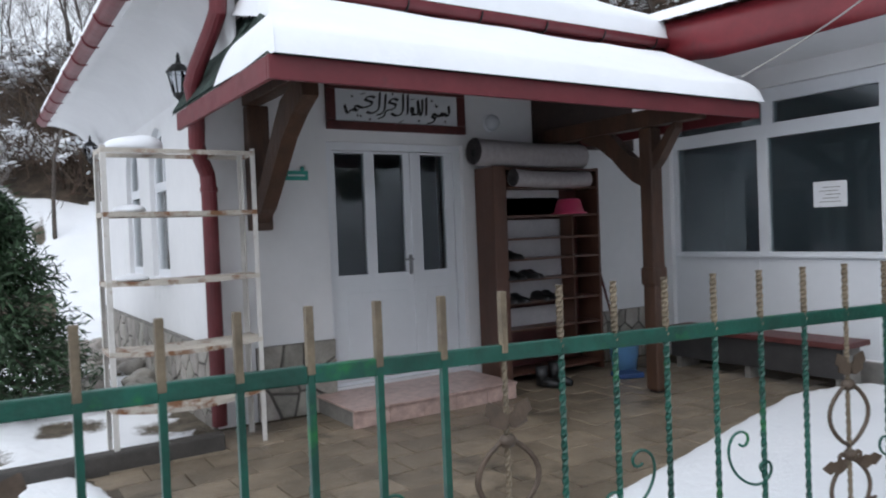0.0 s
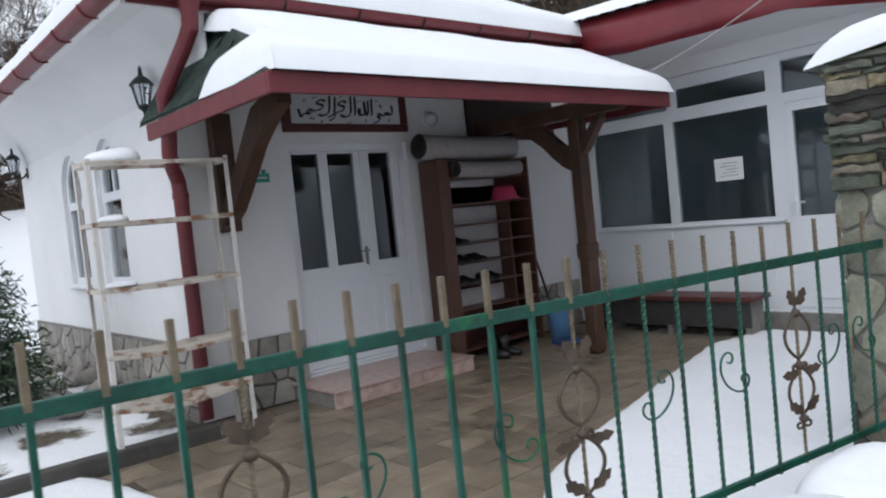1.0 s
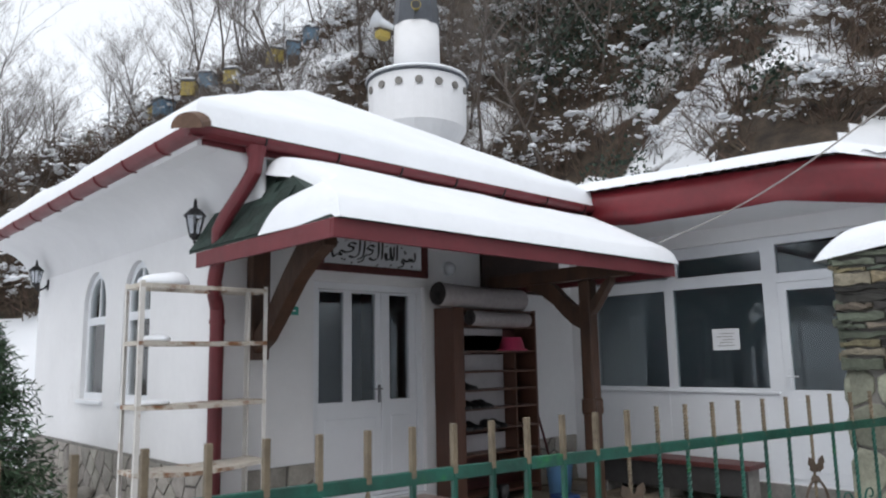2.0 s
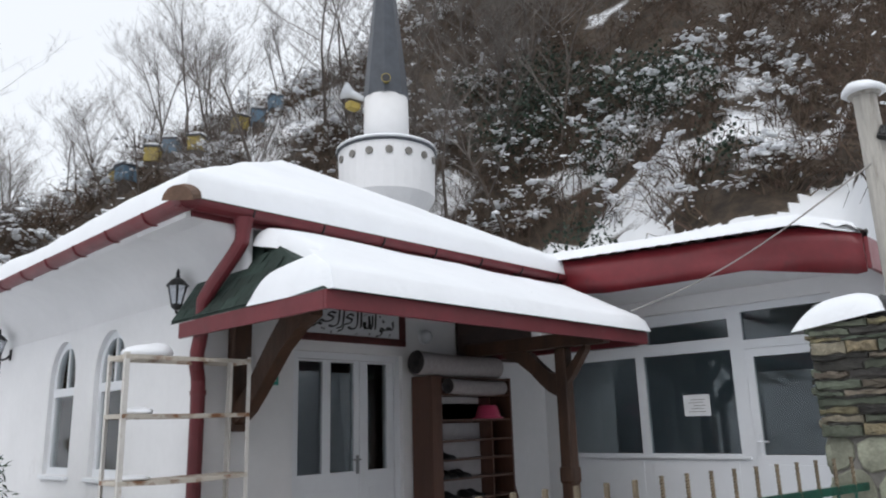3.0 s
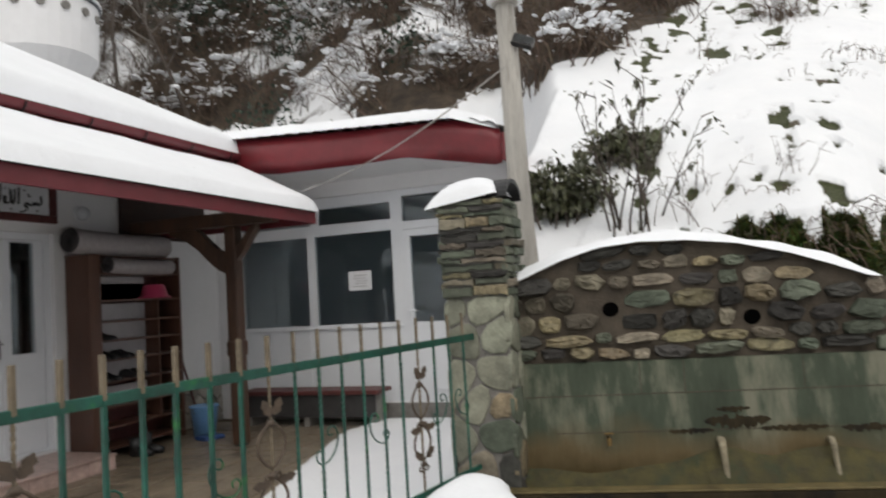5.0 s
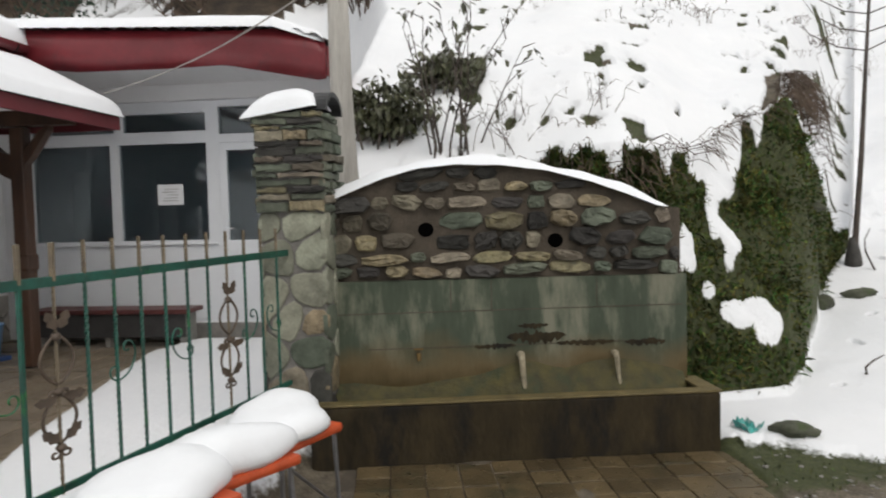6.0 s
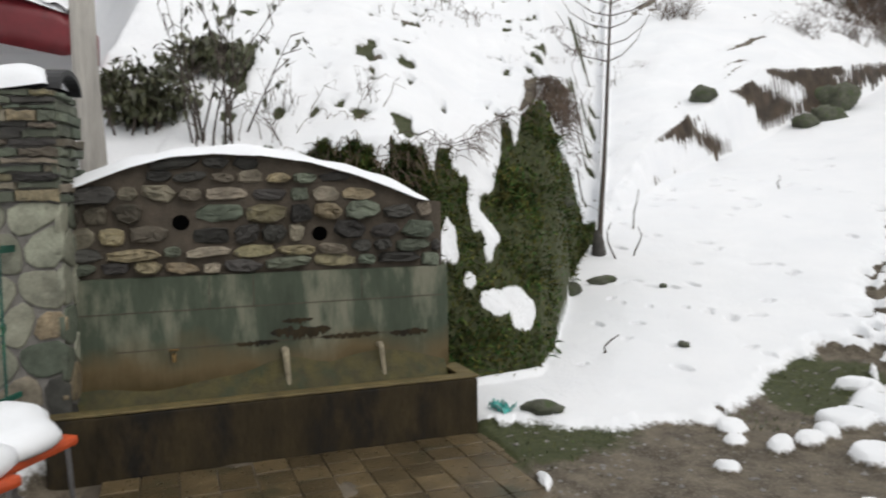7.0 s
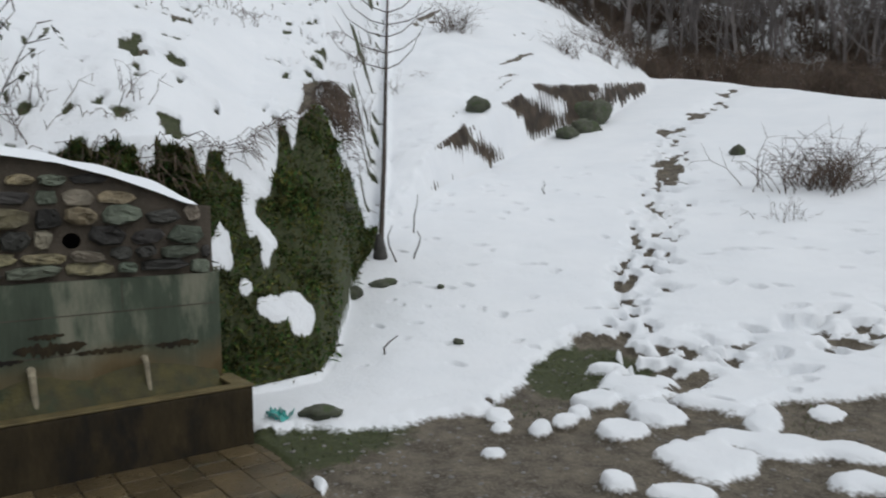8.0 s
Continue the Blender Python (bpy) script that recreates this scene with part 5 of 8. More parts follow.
    def spiral(cx, cz, r, a0, a1, n=16):
        return [(cx + r * (1 - 0.75 * k / n) * math.cos(a0 + (a1 - a0) * k / n), 0, cz + r * (1 - 0.75 * k / n) * math.sin(a0 + (a1 - a0) * k / n)) for k in range(n + 1)]

    def scroll(sx):
        half = []
        for way in (1, -1):
            p, th, pts = Vector((0.0, 0.0)), math.radians(50) + (0 if way > 0 else math.pi), []
            for k in range(34):
                s = k / 33
                th += way * (0.05 + 0.42 * s ** 2.2)
                p = p + Vector((math.cos(th), math.sin(th))) * 0.0085
                pts.append(p.copy())
            half.append(pts)
        path = half[1][::-1] + [Vector((0, 0))] + half[0]
        return tube(bmesh.new(), [(sx * q.x, 0, q.y) for q in path], 0.005, 5)

    scrolls = {1: mesh_of("scroll", scroll(1), M_GREEN, True), -1: mesh_of("scroll", scroll(-1), M_GREEN, True)}
    for x, s in ((1.492, 1), (1.8, -1), (2.5, 1), (2.66, -1), (0.35, 1), (0.78, -1)):
        p = piece("scroll", scrolls[s], f)
        p.matrix_world = pose(x, y_at(x) - 0.004, 0.78, 0, 0, slope) @ Matrix.Diagonal((0.85, 1, 0.8, 1))

    def ornament():
        out = []
        for s in (1, -1):
            for zc in (0.86, 0.63):
                pts = [(s * 0.058 * math.sin(math.pi * min(1, q / 12)) ** 0.8 + s * 0.004, 0, zc + 0.13 - 0.19 * q / 12) for q in range(13)]
                out.append(("curl", tube(bmesh.new(), pts, 0.006, 5)))
            for zc in (0.77, 0.765, 0.53):
                pts = spiral(0.022 * s, zc, 0.02, math.pi if s > 0 else 0, (math.pi if s > 0 else 0) + s * 5.5)
                out.append(("curl", tube(bmesh.new(), pts, 0.005, 5)))
            for zc, ang in ((1.03, 65), (0.77, 5), (0.6, 40)):
                bm = bmesh.new()
                L = 0.075
                prof = [(0, 0.004), (0.3, 0.022), (0.5, 0.014), (0.68, 0.02), (1, 0.002)]
                for sg in (1, -1):
                    rows = [[bm.verts.new((L * k, sg * 0.004 * (1 - k), w)), bm.verts.new((L * k, sg * 0.001, 0.0)), bm.verts.new((L * k, sg * 0.004 * (1 - k), -w))] for k, w in prof]
                    for p, q in zip(rows, rows[1:]):
                        for i in range(2):
                            bm.faces.new((p[i], p[i + 1], q[i + 1], q[i]))
                bmesh.ops.transform(bm, matrix=Matrix.Translation((0, -0.01, zc - 0.03)) @ pose(0, 0, 0, 0, 0, 0 if s > 0 else 180) @ pose(0, 0, 0, 0, -ang, 0) @ Matrix.Translation((0.02, 0, 0)), verts=bm.verts)
                out.append(("iron_leaf", bm))
        for zc in (0.985, 0.77, 0.55):
            out.append(("collar", tube(bmesh.new(), [(0, 0, zc - 0.014), (0, 0, zc), (0, 0, zc + 0.014)], [0.012, 0.019, 0.012], 8)))
        return [(nm, mesh_of(nm, bm, M_BRONZE, True)) for nm, bm in out]

    orn = ornament()
    for x in ornate:
        for nm, me in orn:
            p = piece(nm, me, f)
            p.matrix_world = pose(x, y_at(x) - 0.006, 0, 0, 0, slope) @ Matrix.Diagonal((1.35, 1, 1, 1))


build_fence()


# ---- stone gate pillar ----
def build_pillar():
    p = thing("stone_pillar", "gate pillar of rough slate and field stones", "pillar", kind="structure")
    x0, x1, y0, y1, zt = 2.9, 3.28, 0.86, 1.3, 2.08
    part("core", B(x0 + 0.02, x1, y0 + 0.02, y1 - 0.02, -0.3, zt - 0.01), M_MORTARGREY, p)
    faces = ((axes((x0 + 0.02, y1, 0), (0, -1, 0), (0, 0, 1)), y1 - y0, 1), (axes((x0, y0 + 0.02, 0), (1, 0, 0), (0, 0, 1)), x1 - x0, 2), (axes((x1, y1 - 0.02, 0), (-1, 0, 0), (0, 0, 1)), x1 - x0, 3))
    for m, w, seed in faces:
        rg = random.Random(seed)
        for i, poly in enumerate(cells(w, 1.75, 0.2, seed + 20, 0.3, 0.008)):
            mt = rg.choice((M_STONEPALE, M_STONETAN, M_STONEPALE, M_STONEGREEN))
            if min(v for _, v in poly) < 0.55:
                mt = rg.choice((M_STONEDARK, M_STONE, M_STONEDARK))
            piece("stone", stone_mesh("stone", poly, m @ pose(0, -0.3, 0), 0.014, mt, i, 0.9, True), p)
        z = 1.455
        while z < zt - 0.015:
            h = min(rg.uniform(0.028, 0.075), zt - z)
            u = 0.0
            while u < w - 0.02:
                L = min(rg.uniform(0.12, 0.36), w - u)
                if w - u - L < 0.08:
                    L = w - u
                k = 5
                lo = [(u + 0.004 + (L - 0.008) * q / k, z + rg.uniform(-0.006, 0.008)) for q in range(k + 1)]
                hi = [(u + 0.004 + (L - 0.008) * q / k + rg.uniform(-0.004, 0.004), z + h - 0.012 + rg.uniform(-0.01, 0.008)) for q in range(k, -1, -1)]
                mt = rg.choice((M_STONEGREEN, M_STONEDARK, M_STONEGREEN, M_STONEGREEN, M_STONE, M_STONEGREEN, M_STONETAN))
                piece("stone", stone_mesh("stone", lo + hi, m, rg.uniform(0.012, 0.055), mt, int(z * 1000 + u * 77), 0.9), p)
                u += L
            z += h
    bm = bmesh.new()
    rows = [[bm.verts.new((3.12 + r * 0.2 * math.cos(t), yy, 2.08 + r * 0.13 * math.sin(t))) for t in [math.pi * k / 12 for k in range(13)] for r in (1,)] + [bm.verts.new((3.12 + 0.17 * math.cos(t), yy, 2.08 + 0.1 * math.sin(t))) for t in [math.pi * k / 12 for k in range(12, -1, -1)]] for yy in (1.29, 0.84)]
    k = len(rows[0])
    for i in range(k):
        bm.faces.new((rows[0][i], rows[0][(i + 1) % k], rows[1][(i + 1) % k], rows[1][i]))
    bm.faces.new(rows[0][::-1])
    bm.faces.new(rows[1])
    part("cap_tile", bm, M_BLACK, p, "dark half-round cap tile")
    me = blanket("pillar_snow", ((2.86, 1.38, 2.06), (2.87, 0.9, 2.13), (3.32, 0.9, 2.14), (3.32, 1.38, 2.07)), 0.13, (True, True, True, True), roll=0.2, res=0.03)
    tagged(new("pillar_snow", me), "rounded cushion of snow on the pillar", "snow", "", "stuff")


build_pillar()


# ---- stone fountain with its trough ----
FO = Vector((3.16, 0.98, 0))                      # foot of the wall's face beside the pillar
FU = Vector((0.44, -2.35, 0)).normalized()        # along the wall
FN = Vector((0.983, 0.184, 0))                    # into the bank
FW = 2.42
FM = axes(FO, FU, (0, 0, 1))                      # its z looks towards the street


def fountain_top(u):
    return float(np.interp(u, (0, 0.12, 0.4, 0.65, 0.9, 1.2, 1.5, 1.8, 2.05, 2.25, FW), (1.535, 1.545, 1.66, 1.73, 1.75, 1.74, 1.7, 1.62, 1.53, 1.45, 1.43)))


def fountain_mat():
    """Painted, stained plaster: green-grey above, ochre slime below."""
    m = mat("stained_green_plaster", (0.07, 0.088, 0.062), 0.75, spec=0.25, scale=3, amount=0.3, bump=0.35, bscale=25, stain=(0.2, 0.2, 0.15), stain_at=0.5, stain_scale=3.0, stretch=(1, 1, 0.3))
    t = m.node_tree
    n, ln = t.nodes, t.links
    b = n["Principled BSDF"]
    src = b.inputs["Base Color"].links[0].from_socket
    geo = n.new("ShaderNodeNewGeometry")
    sep = n.new("ShaderNodeSeparateXYZ")
    ln.new(geo.outputs["Position"], sep.inputs[0])
    nz = n.new("ShaderNodeTexNoise")
    nz.inputs["Scale"].default_value, nz.inputs["Detail"].default_value = 3.0, 8
    ln.new(geo.outputs["Position"], nz.inputs["Vector"])
    ad = n.new("ShaderNodeMath")
    ad.operation = "MULTIPLY_ADD"
    ad.inputs[1].default_value = 0.45
    ln.new(nz.outputs["Fac"], ad.inputs[0])
    ln.new(sep.outputs["Z"], ad.inputs[2])
    for lo, hi, c in ((0.82, 0.6, (0.13, 0.098, 0.05, 1)), (0.62, 0.46, (0.05, 0.034, 0.01, 1))):
        r = n.new("ShaderNodeMapRange")
        r.inputs["From Min"].default_value, r.inputs["From Max"].default_value = lo, hi
        ln.new(ad.outputs[0], r.inputs["Value"])
        x = n.new("ShaderNodeMix")
        x.data_type = "RGBA"
        ln.new(r.outputs[0], x.inputs[0])
        ln.new(src, x.inputs[6])
        x.inputs[7].default_value = c
        src = x.outputs[2]
    ln.new(src, b.inputs["Base Color"])
    return m


M_FOUNT = fountain_mat()


def build_fountain():
    f = thing("fountain", "stone drinking fountain wall with a wet concrete trough", "fountain", kind="structure")
    n = 40
    outline = [(0, 0.96), (FW, 0.96)] + [(FW * (1 - k / n), fountain_top(FW * (1 - k / n)) - 0.01) for k in range(n + 1)]
    part("stone_backing", slab(bmesh.new(), outline, FM, -0.32, 0.0), M_MORTAR, f)
    part("plaster_wall", slab(bmesh.new(), [(0, -0.2), (FW + 0.03, -0.2), (FW + 0.03, 0.975), (0, 0.985)], FM, -0.3, 0.035), M_FOUNT, f, "green-grey stained plaster face")
    # rows of uneven field stones
    rg = random.Random(8)
    holes = ((0.7, 1.315), (1.565, 1.222))
    z, row = 0.992, 0
    while z < 1.74:
        h = rg.uniform(0.075, 0.125)
        u = 0.015 if row % 2 else 0.05
        while u < FW - 0.05:
            L = min(rg.choice((rg.uniform(0.1, 0.17), rg.uniform(0.2, 0.32), rg.uniform(0.16, 0.26))), FW - 0.015 - u)
            hh = h * rg.uniform(0.74, 1.1)
            uc, zc = u + L / 2, z + h / 2 + rg.uniform(-0.012, 0.012)
            if L > 0.05 and zc < fountain_top(uc) - 0.045 and min(math.hypot((uc - a0) / (L / 2 + 0.05), (zc - b0) / (hh / 2 + 0.045)) for a0, b0 in holes) > 1:
                k, sq, tilt = rg.randint(9, 12), rg.uniform(2.6, 5.5), rg.gauss(0, 0.09)
                poly = []
                for q in range(k):
                    t = 2 * math.pi * (q + 0.5) / k + rg.uniform(-0.18, 0.18)
                    c, s = math.cos(t), math.sin(t)
                    e1 = (abs(c) ** sq + abs(s) ** sq) ** (-1 / sq) * rg.uniform(0.84, 1.06)
                    du, dv = c * e1 * L / 2, s * e1 * hh / 2
                    poly.append((uc + du - tilt * dv, min(zc + dv + tilt * du, fountain_top(uc + du) - 0.016)))
                mt = rg.choices((M_STONEDARK, M_STONE, M_STONETAN, M_STONEGREEN), (4.5, 3, 2.4, 2))[0]
                piece("stone", stone_mesh("stone", poly, FM, rg.uniform(0.02, 0.06), mt, int(u * 999 + z * 333), rg.uniform(0.74, 0.9), False, 0.12), f)
            u += L + rg.uniform(0.006, 0.022)
        z += h + 0.008
        row += 1
    # no real holes: flat black discs paint the darkness inside the openings
    for a0, b0 in holes:
        ring = bmesh.new()
        slab(ring, [(a0 + 0.052 * math.cos(t), b0 + 0.048 * math.sin(t)) for t in [2 * math.pi * k / 16 for k in range(16)]], FM, 0.001, 0.006)
        part("drain_hole", ring, mat("soot_black", (0.002, 0.002, 0.002), 1.0, spec=0.0, bump=0.0), f, "flat black disc for the shade in a round opening")
    # trough
    tz, tb, th = 0.25, -0.2, 0.085
    face = lambda u, d: FO + FU * u - FN * d
    def wall(u0, u1, d0, d1, z0, z1, bev):
        m = Matrix.Identity(4)
        m.col[0][:3], m.col[1][:3], m.col[3][:3] = FU, -FN, FO
        return box(bmesh.new(), u0, u1, d0, d1, z0, z1, bevel=bev, m=m)
    part("trough_front", wall(-0.05, FW + 0.1, 0.31, 0.4, tb, tz, 0.014), M_CONCRETE, f, "dark wet concrete trough front")
    part("trough_side", wall(FW + 0.005, FW + 0.1, -0.02, 0.309, tb, tz, 0.012), M_CONCRETE, f)
    part("trough_rim", wall(-0.05, FW + 0.11, 0.3, 0.405, tz + 0.002, tz + 0.018, 0.006), M_RIM, f)
    part("trough_rim", wall(FW - 0.005, FW + 0.11, -0.02, 0.299, tz + 0.002, tz + 0.018, 0.006), M_RIM, f)
    part("trough_bed", wall(-0.04, FW + 0.004, 0.037, 0.309, tb, 0.06, 0), M_CONCRETE, f)
    part("water", wall(-0.04, FW + 0.004, 0.038, 0.309, 0.062, 0.13, 0), glass_mat("murky_water", (0.5, 0.42, 0.2)), f, "shallow murky water")
    # sloping slimy ledge below the spouts
    bm = bmesh.new()
    rows = []
    for k in range(25):
        u = FW * k / 24
        hgt = 0.30 + 0.14 * max(math.exp(-((u - 1.3) / 0.24) ** 2), math.exp(-((u - 1.93) / 0.3) ** 2)) + 0.02 * math.sin(9 * u)
        rows.append([bm.verts.new(face(u, 0.037) + Vector((0, 0, hgt))), bm.verts.new(face(u, 0.12) + Vector((0, 0, hgt - 0.1))), bm.verts.new(face(u, 0.24) + Vector((0, 0, 0.1)))])
    for p, q in zip(rows, rows[1:]):
        for i in range(2):
            bm.faces.new((p[i], p[i + 1], q[i + 1], q[i]))
    part("slime_apron", bm, mat("ochre_algae", (0.05, 0.042, 0.007), 0.65, scale=9, amount=0.5, bump=0.6, bscale=40, stain=(0.025, 0.032, 0.007), stain_at=0.5, stain_scale=5), f, "ochre and green algae")
    # spouts: a pale dribbling stone lip and two worn pipes
    for u, z0, r in ((1.305, 0.47, 0.022), (1.94, 0.46, 0.017)):
        bm = tube(bmesh.new(), [face(u, 0.03) + Vector((0, 0, z0)), face(u, 0.09) + Vector((0, 0, z0 + 0.01)), face(u, 0.12) + Vector((0, 0, z0 - 0.02)), face(u + 0.01, 0.13) + Vector((0, 0, 0.3)), face(u + 0.02, 0.15) + Vector((0, 0, 0.14))], [r, r * 1.1, r, r * 0.8, r * 1.2], 8)
        part("spout", bm, mat("limescale", (0.3, 0.26, 0.18), 0.5, scale=20, amount=0.4, bump=0.6, bscale=80), f, "limescale-crusted spout")
    bm = tube(bmesh.new(), [face(0.63, 0.03) + Vector((0, 0, 0.5)), face(0.63, 0.08) + Vector((0, 0, 0.5)), face(0.63, 0.085) + Vector((0, 0, 0.46))], 0.014, 8)
    tube(bm, [face(0.60, 0.06) + Vector((0, 0, 0.53)), face(0.66, 0.06) + Vector((0, 0, 0.53))], 0.007, 6)
    part("tap", bm, mat("old_brass", (0.2, 0.13, 0.05), 0.4, metal=0.7, scale=20, amount=0.3), f, "small old brass tap")
    # crumbled edge where the render has broken away, and the block joints
    rg = random.Random(3)
    for u0, u1, zc, hh in ((1.22, 1.62, 0.585, 0.05), (1.0, 1.28, 0.53, 0.02), (1.55, 1.95, 0.535, 0.025), (2.02, 2.3, 0.525, 0.03), (1.3, 1.5, 0.66, 0.022)):
        n = 26
        us = [u0 + (u1 - u0) * q / n for q in range(n + 1)]
        env = [abs(math.sin(math.pi * q / n)) ** 0.5 for q in range(n + 1)]
        lo = [(u, zc - hh * e * rg.uniform(0.2, 1.3)) for u, e in zip(us, env)]
        hi = [(u, zc + 0.004 + hh * e * rg.uniform(0.1, 0.9)) for u, e in zip(us, env)]
        part("broken_patch", slab(bmesh.new(), lo + hi[::-1], FM, 0.0354, 0.039), M_CONCRETE, f, "dark ragged patch of lost plaster")
    for u0, u1, z0, z1 in ((0.02, FW, 0.768, 0.774), (0.3, 2.2, 0.532, 0.537), (0.85, 0.855, 0.77, 0.97), (1.12, 1.126, 0.77, 0.975), (1.83, 1.835, 0.78, 0.97)):
        part("block_joint", slab(bmesh.new(), [(u0, z0), (u1, z0), (u1, z1), (u0, z1)], FM, 0.0352, 0.0372), M_MORTAR, f)
    # snow along the arched top
    nu, nv = 90, 12
    P = np.zeros((nv, nu, 3))
    for i in range(nu):
        u = -0.02 + (FW - 0.08) * i / (nu - 1)
        end = math.sqrt(max(0, 1 - (1 - min(1, min(i, nu - 1 - i) / 6)) ** 2))
        for j in range(nv):
            d = -0.36 + 0.42 * j / (nv - 1)
            k = math.sqrt(max(0, 1 - (1 - min(1, (nv - 1 - j) / 4)) ** 2))
            q = FO + FU * u - FN * d
            P[j, i] = (q.x, q.y, fountain_top(u) - 0.012 + (0.065 + 0.012 * math.sin(7 * u) + 0.006 * math.sin(19 * u)) * k * end)
    tagged(new("fountain_snow", grid_mesh("fountain_snow", P, M_SNOW)), "line of snow on the arched fountain top", "snow", "", "stuff")


build_fountain()


# ---- snow-covered orange stools beside the trough ----
def build_stools():
    first = thing("stool", "orange-red stool under a thick cushion of snow", "stool", (0, 0, 0), 0, "snowed-in stools")
    zs = 0.36
    part("seat", B(-0.25, 0.25, -0.175, 0.175, zs - 0.05, zs, bevel=0.02), M_ORANGE, first)
    for sx in (-0.2, 0.2):
        for sy in (-0.15, 0.15):
            part("leg", T([(sx, sy, zs - 0.036), (sx * 1.08, sy * 1.1, -0.14)], 0.011, 8), M_STEEL, first)
    part("cross_brace", T([(-0.2, -0.15, 0.28), (0.21, -0.16, -0.08)], 0.008, 6), M_STEEL, first)
    stools = [first]
    places = ((1.97, 0.84, -22), (1.5, 0.92, -30), (1.02, 1.0, -27))
    for x, y, a0 in places[1:]:
        stools.append(copy_thing(first, pose(x, y, 0, 0, 0, a0)))
    first.matrix_world = pose(places[0][0], places[0][1], 0, 0, 0, places[0][2])
    for i, (x, y, a0) in enumerate(places):
        ob = part("stool_snow", dome(bmesh.new(), (0, 0, 0), 0.3, 0.225, 0.16, i + 2, 28, 8, 0.16), M_SNOW, None, "", True)
        ob.matrix_world = pose(x - 0.01, y + 0.02, zs + 0.002, 0, 0, a0)
        tagged(ob, "thick rounded snow cushion on an orange stool", "snow", "", "stuff")


build_stools()


# ---- lamp pole behind the wall ----
def build_pole():
    p = thing("lamp_pole", "weathered grey wooden pole with a floodlight", "pole", (4.3, 1.11, 0), 0)
    part("shaft", T([(0.12, -0.03, 1.2), (0.1, -0.02, 1.7), (0.07, 0, 2.4), (0.04, 0.0, 3.2), (0.0, 0.0, 3.86)], [0.1, 0.096, 0.09, 0.085, 0.078], 14), M_POLE, p)
    lamp = part("floodlight", B(-0.02, 0.03, -0.1, 0.08, -0.055, 0.055, bevel=0.008), M_BLACK, p, "small black floodlight")
    lamp.matrix_parent_inverse = Matrix.Identity(4)
    lamp.matrix_basis = pose(-0.02, -0.13, 3.52, 24, 26, 20)
    gl = part("lens", B(-0.024, -0.0205, -0.085, 0.065, -0.043, 0.043), M_LAMPGLASS, lamp)
    part("arm", T([(0.02, -0.04, 3.6), (-0.0, -0.1, 3.57)], 0.012, 6), M_BLACK, p)
    tagged(part("pole_snow", dome(bmesh.new(), (4.29, 1.11, 3.865), 0.15, 0.14, 0.085, 5), M_SNOW, None, "", True), "cap of snow on the lamp pole", "snow", "", "stuff")
    part("pole_cap", T([(0, 0, 3.845), (0, 0, 3.87)], [0.1, 0.12], 14), M_POLE, p)
    c = part("cable", tube(bmesh.new(), [(5.6 + (4.25 - 5.6) * k / 14, 3.9 + (1.13 - 3.9) * k / 14, 2.72 + 0.6 * k / 14 - 0.12 * math.sin(math.pi * k / 14)) for k in range(15)], 0.007, 5), M_CABLE)
    tagged(c, "thin pale cable slung from the porch to the pole", "cable")


build_pole()


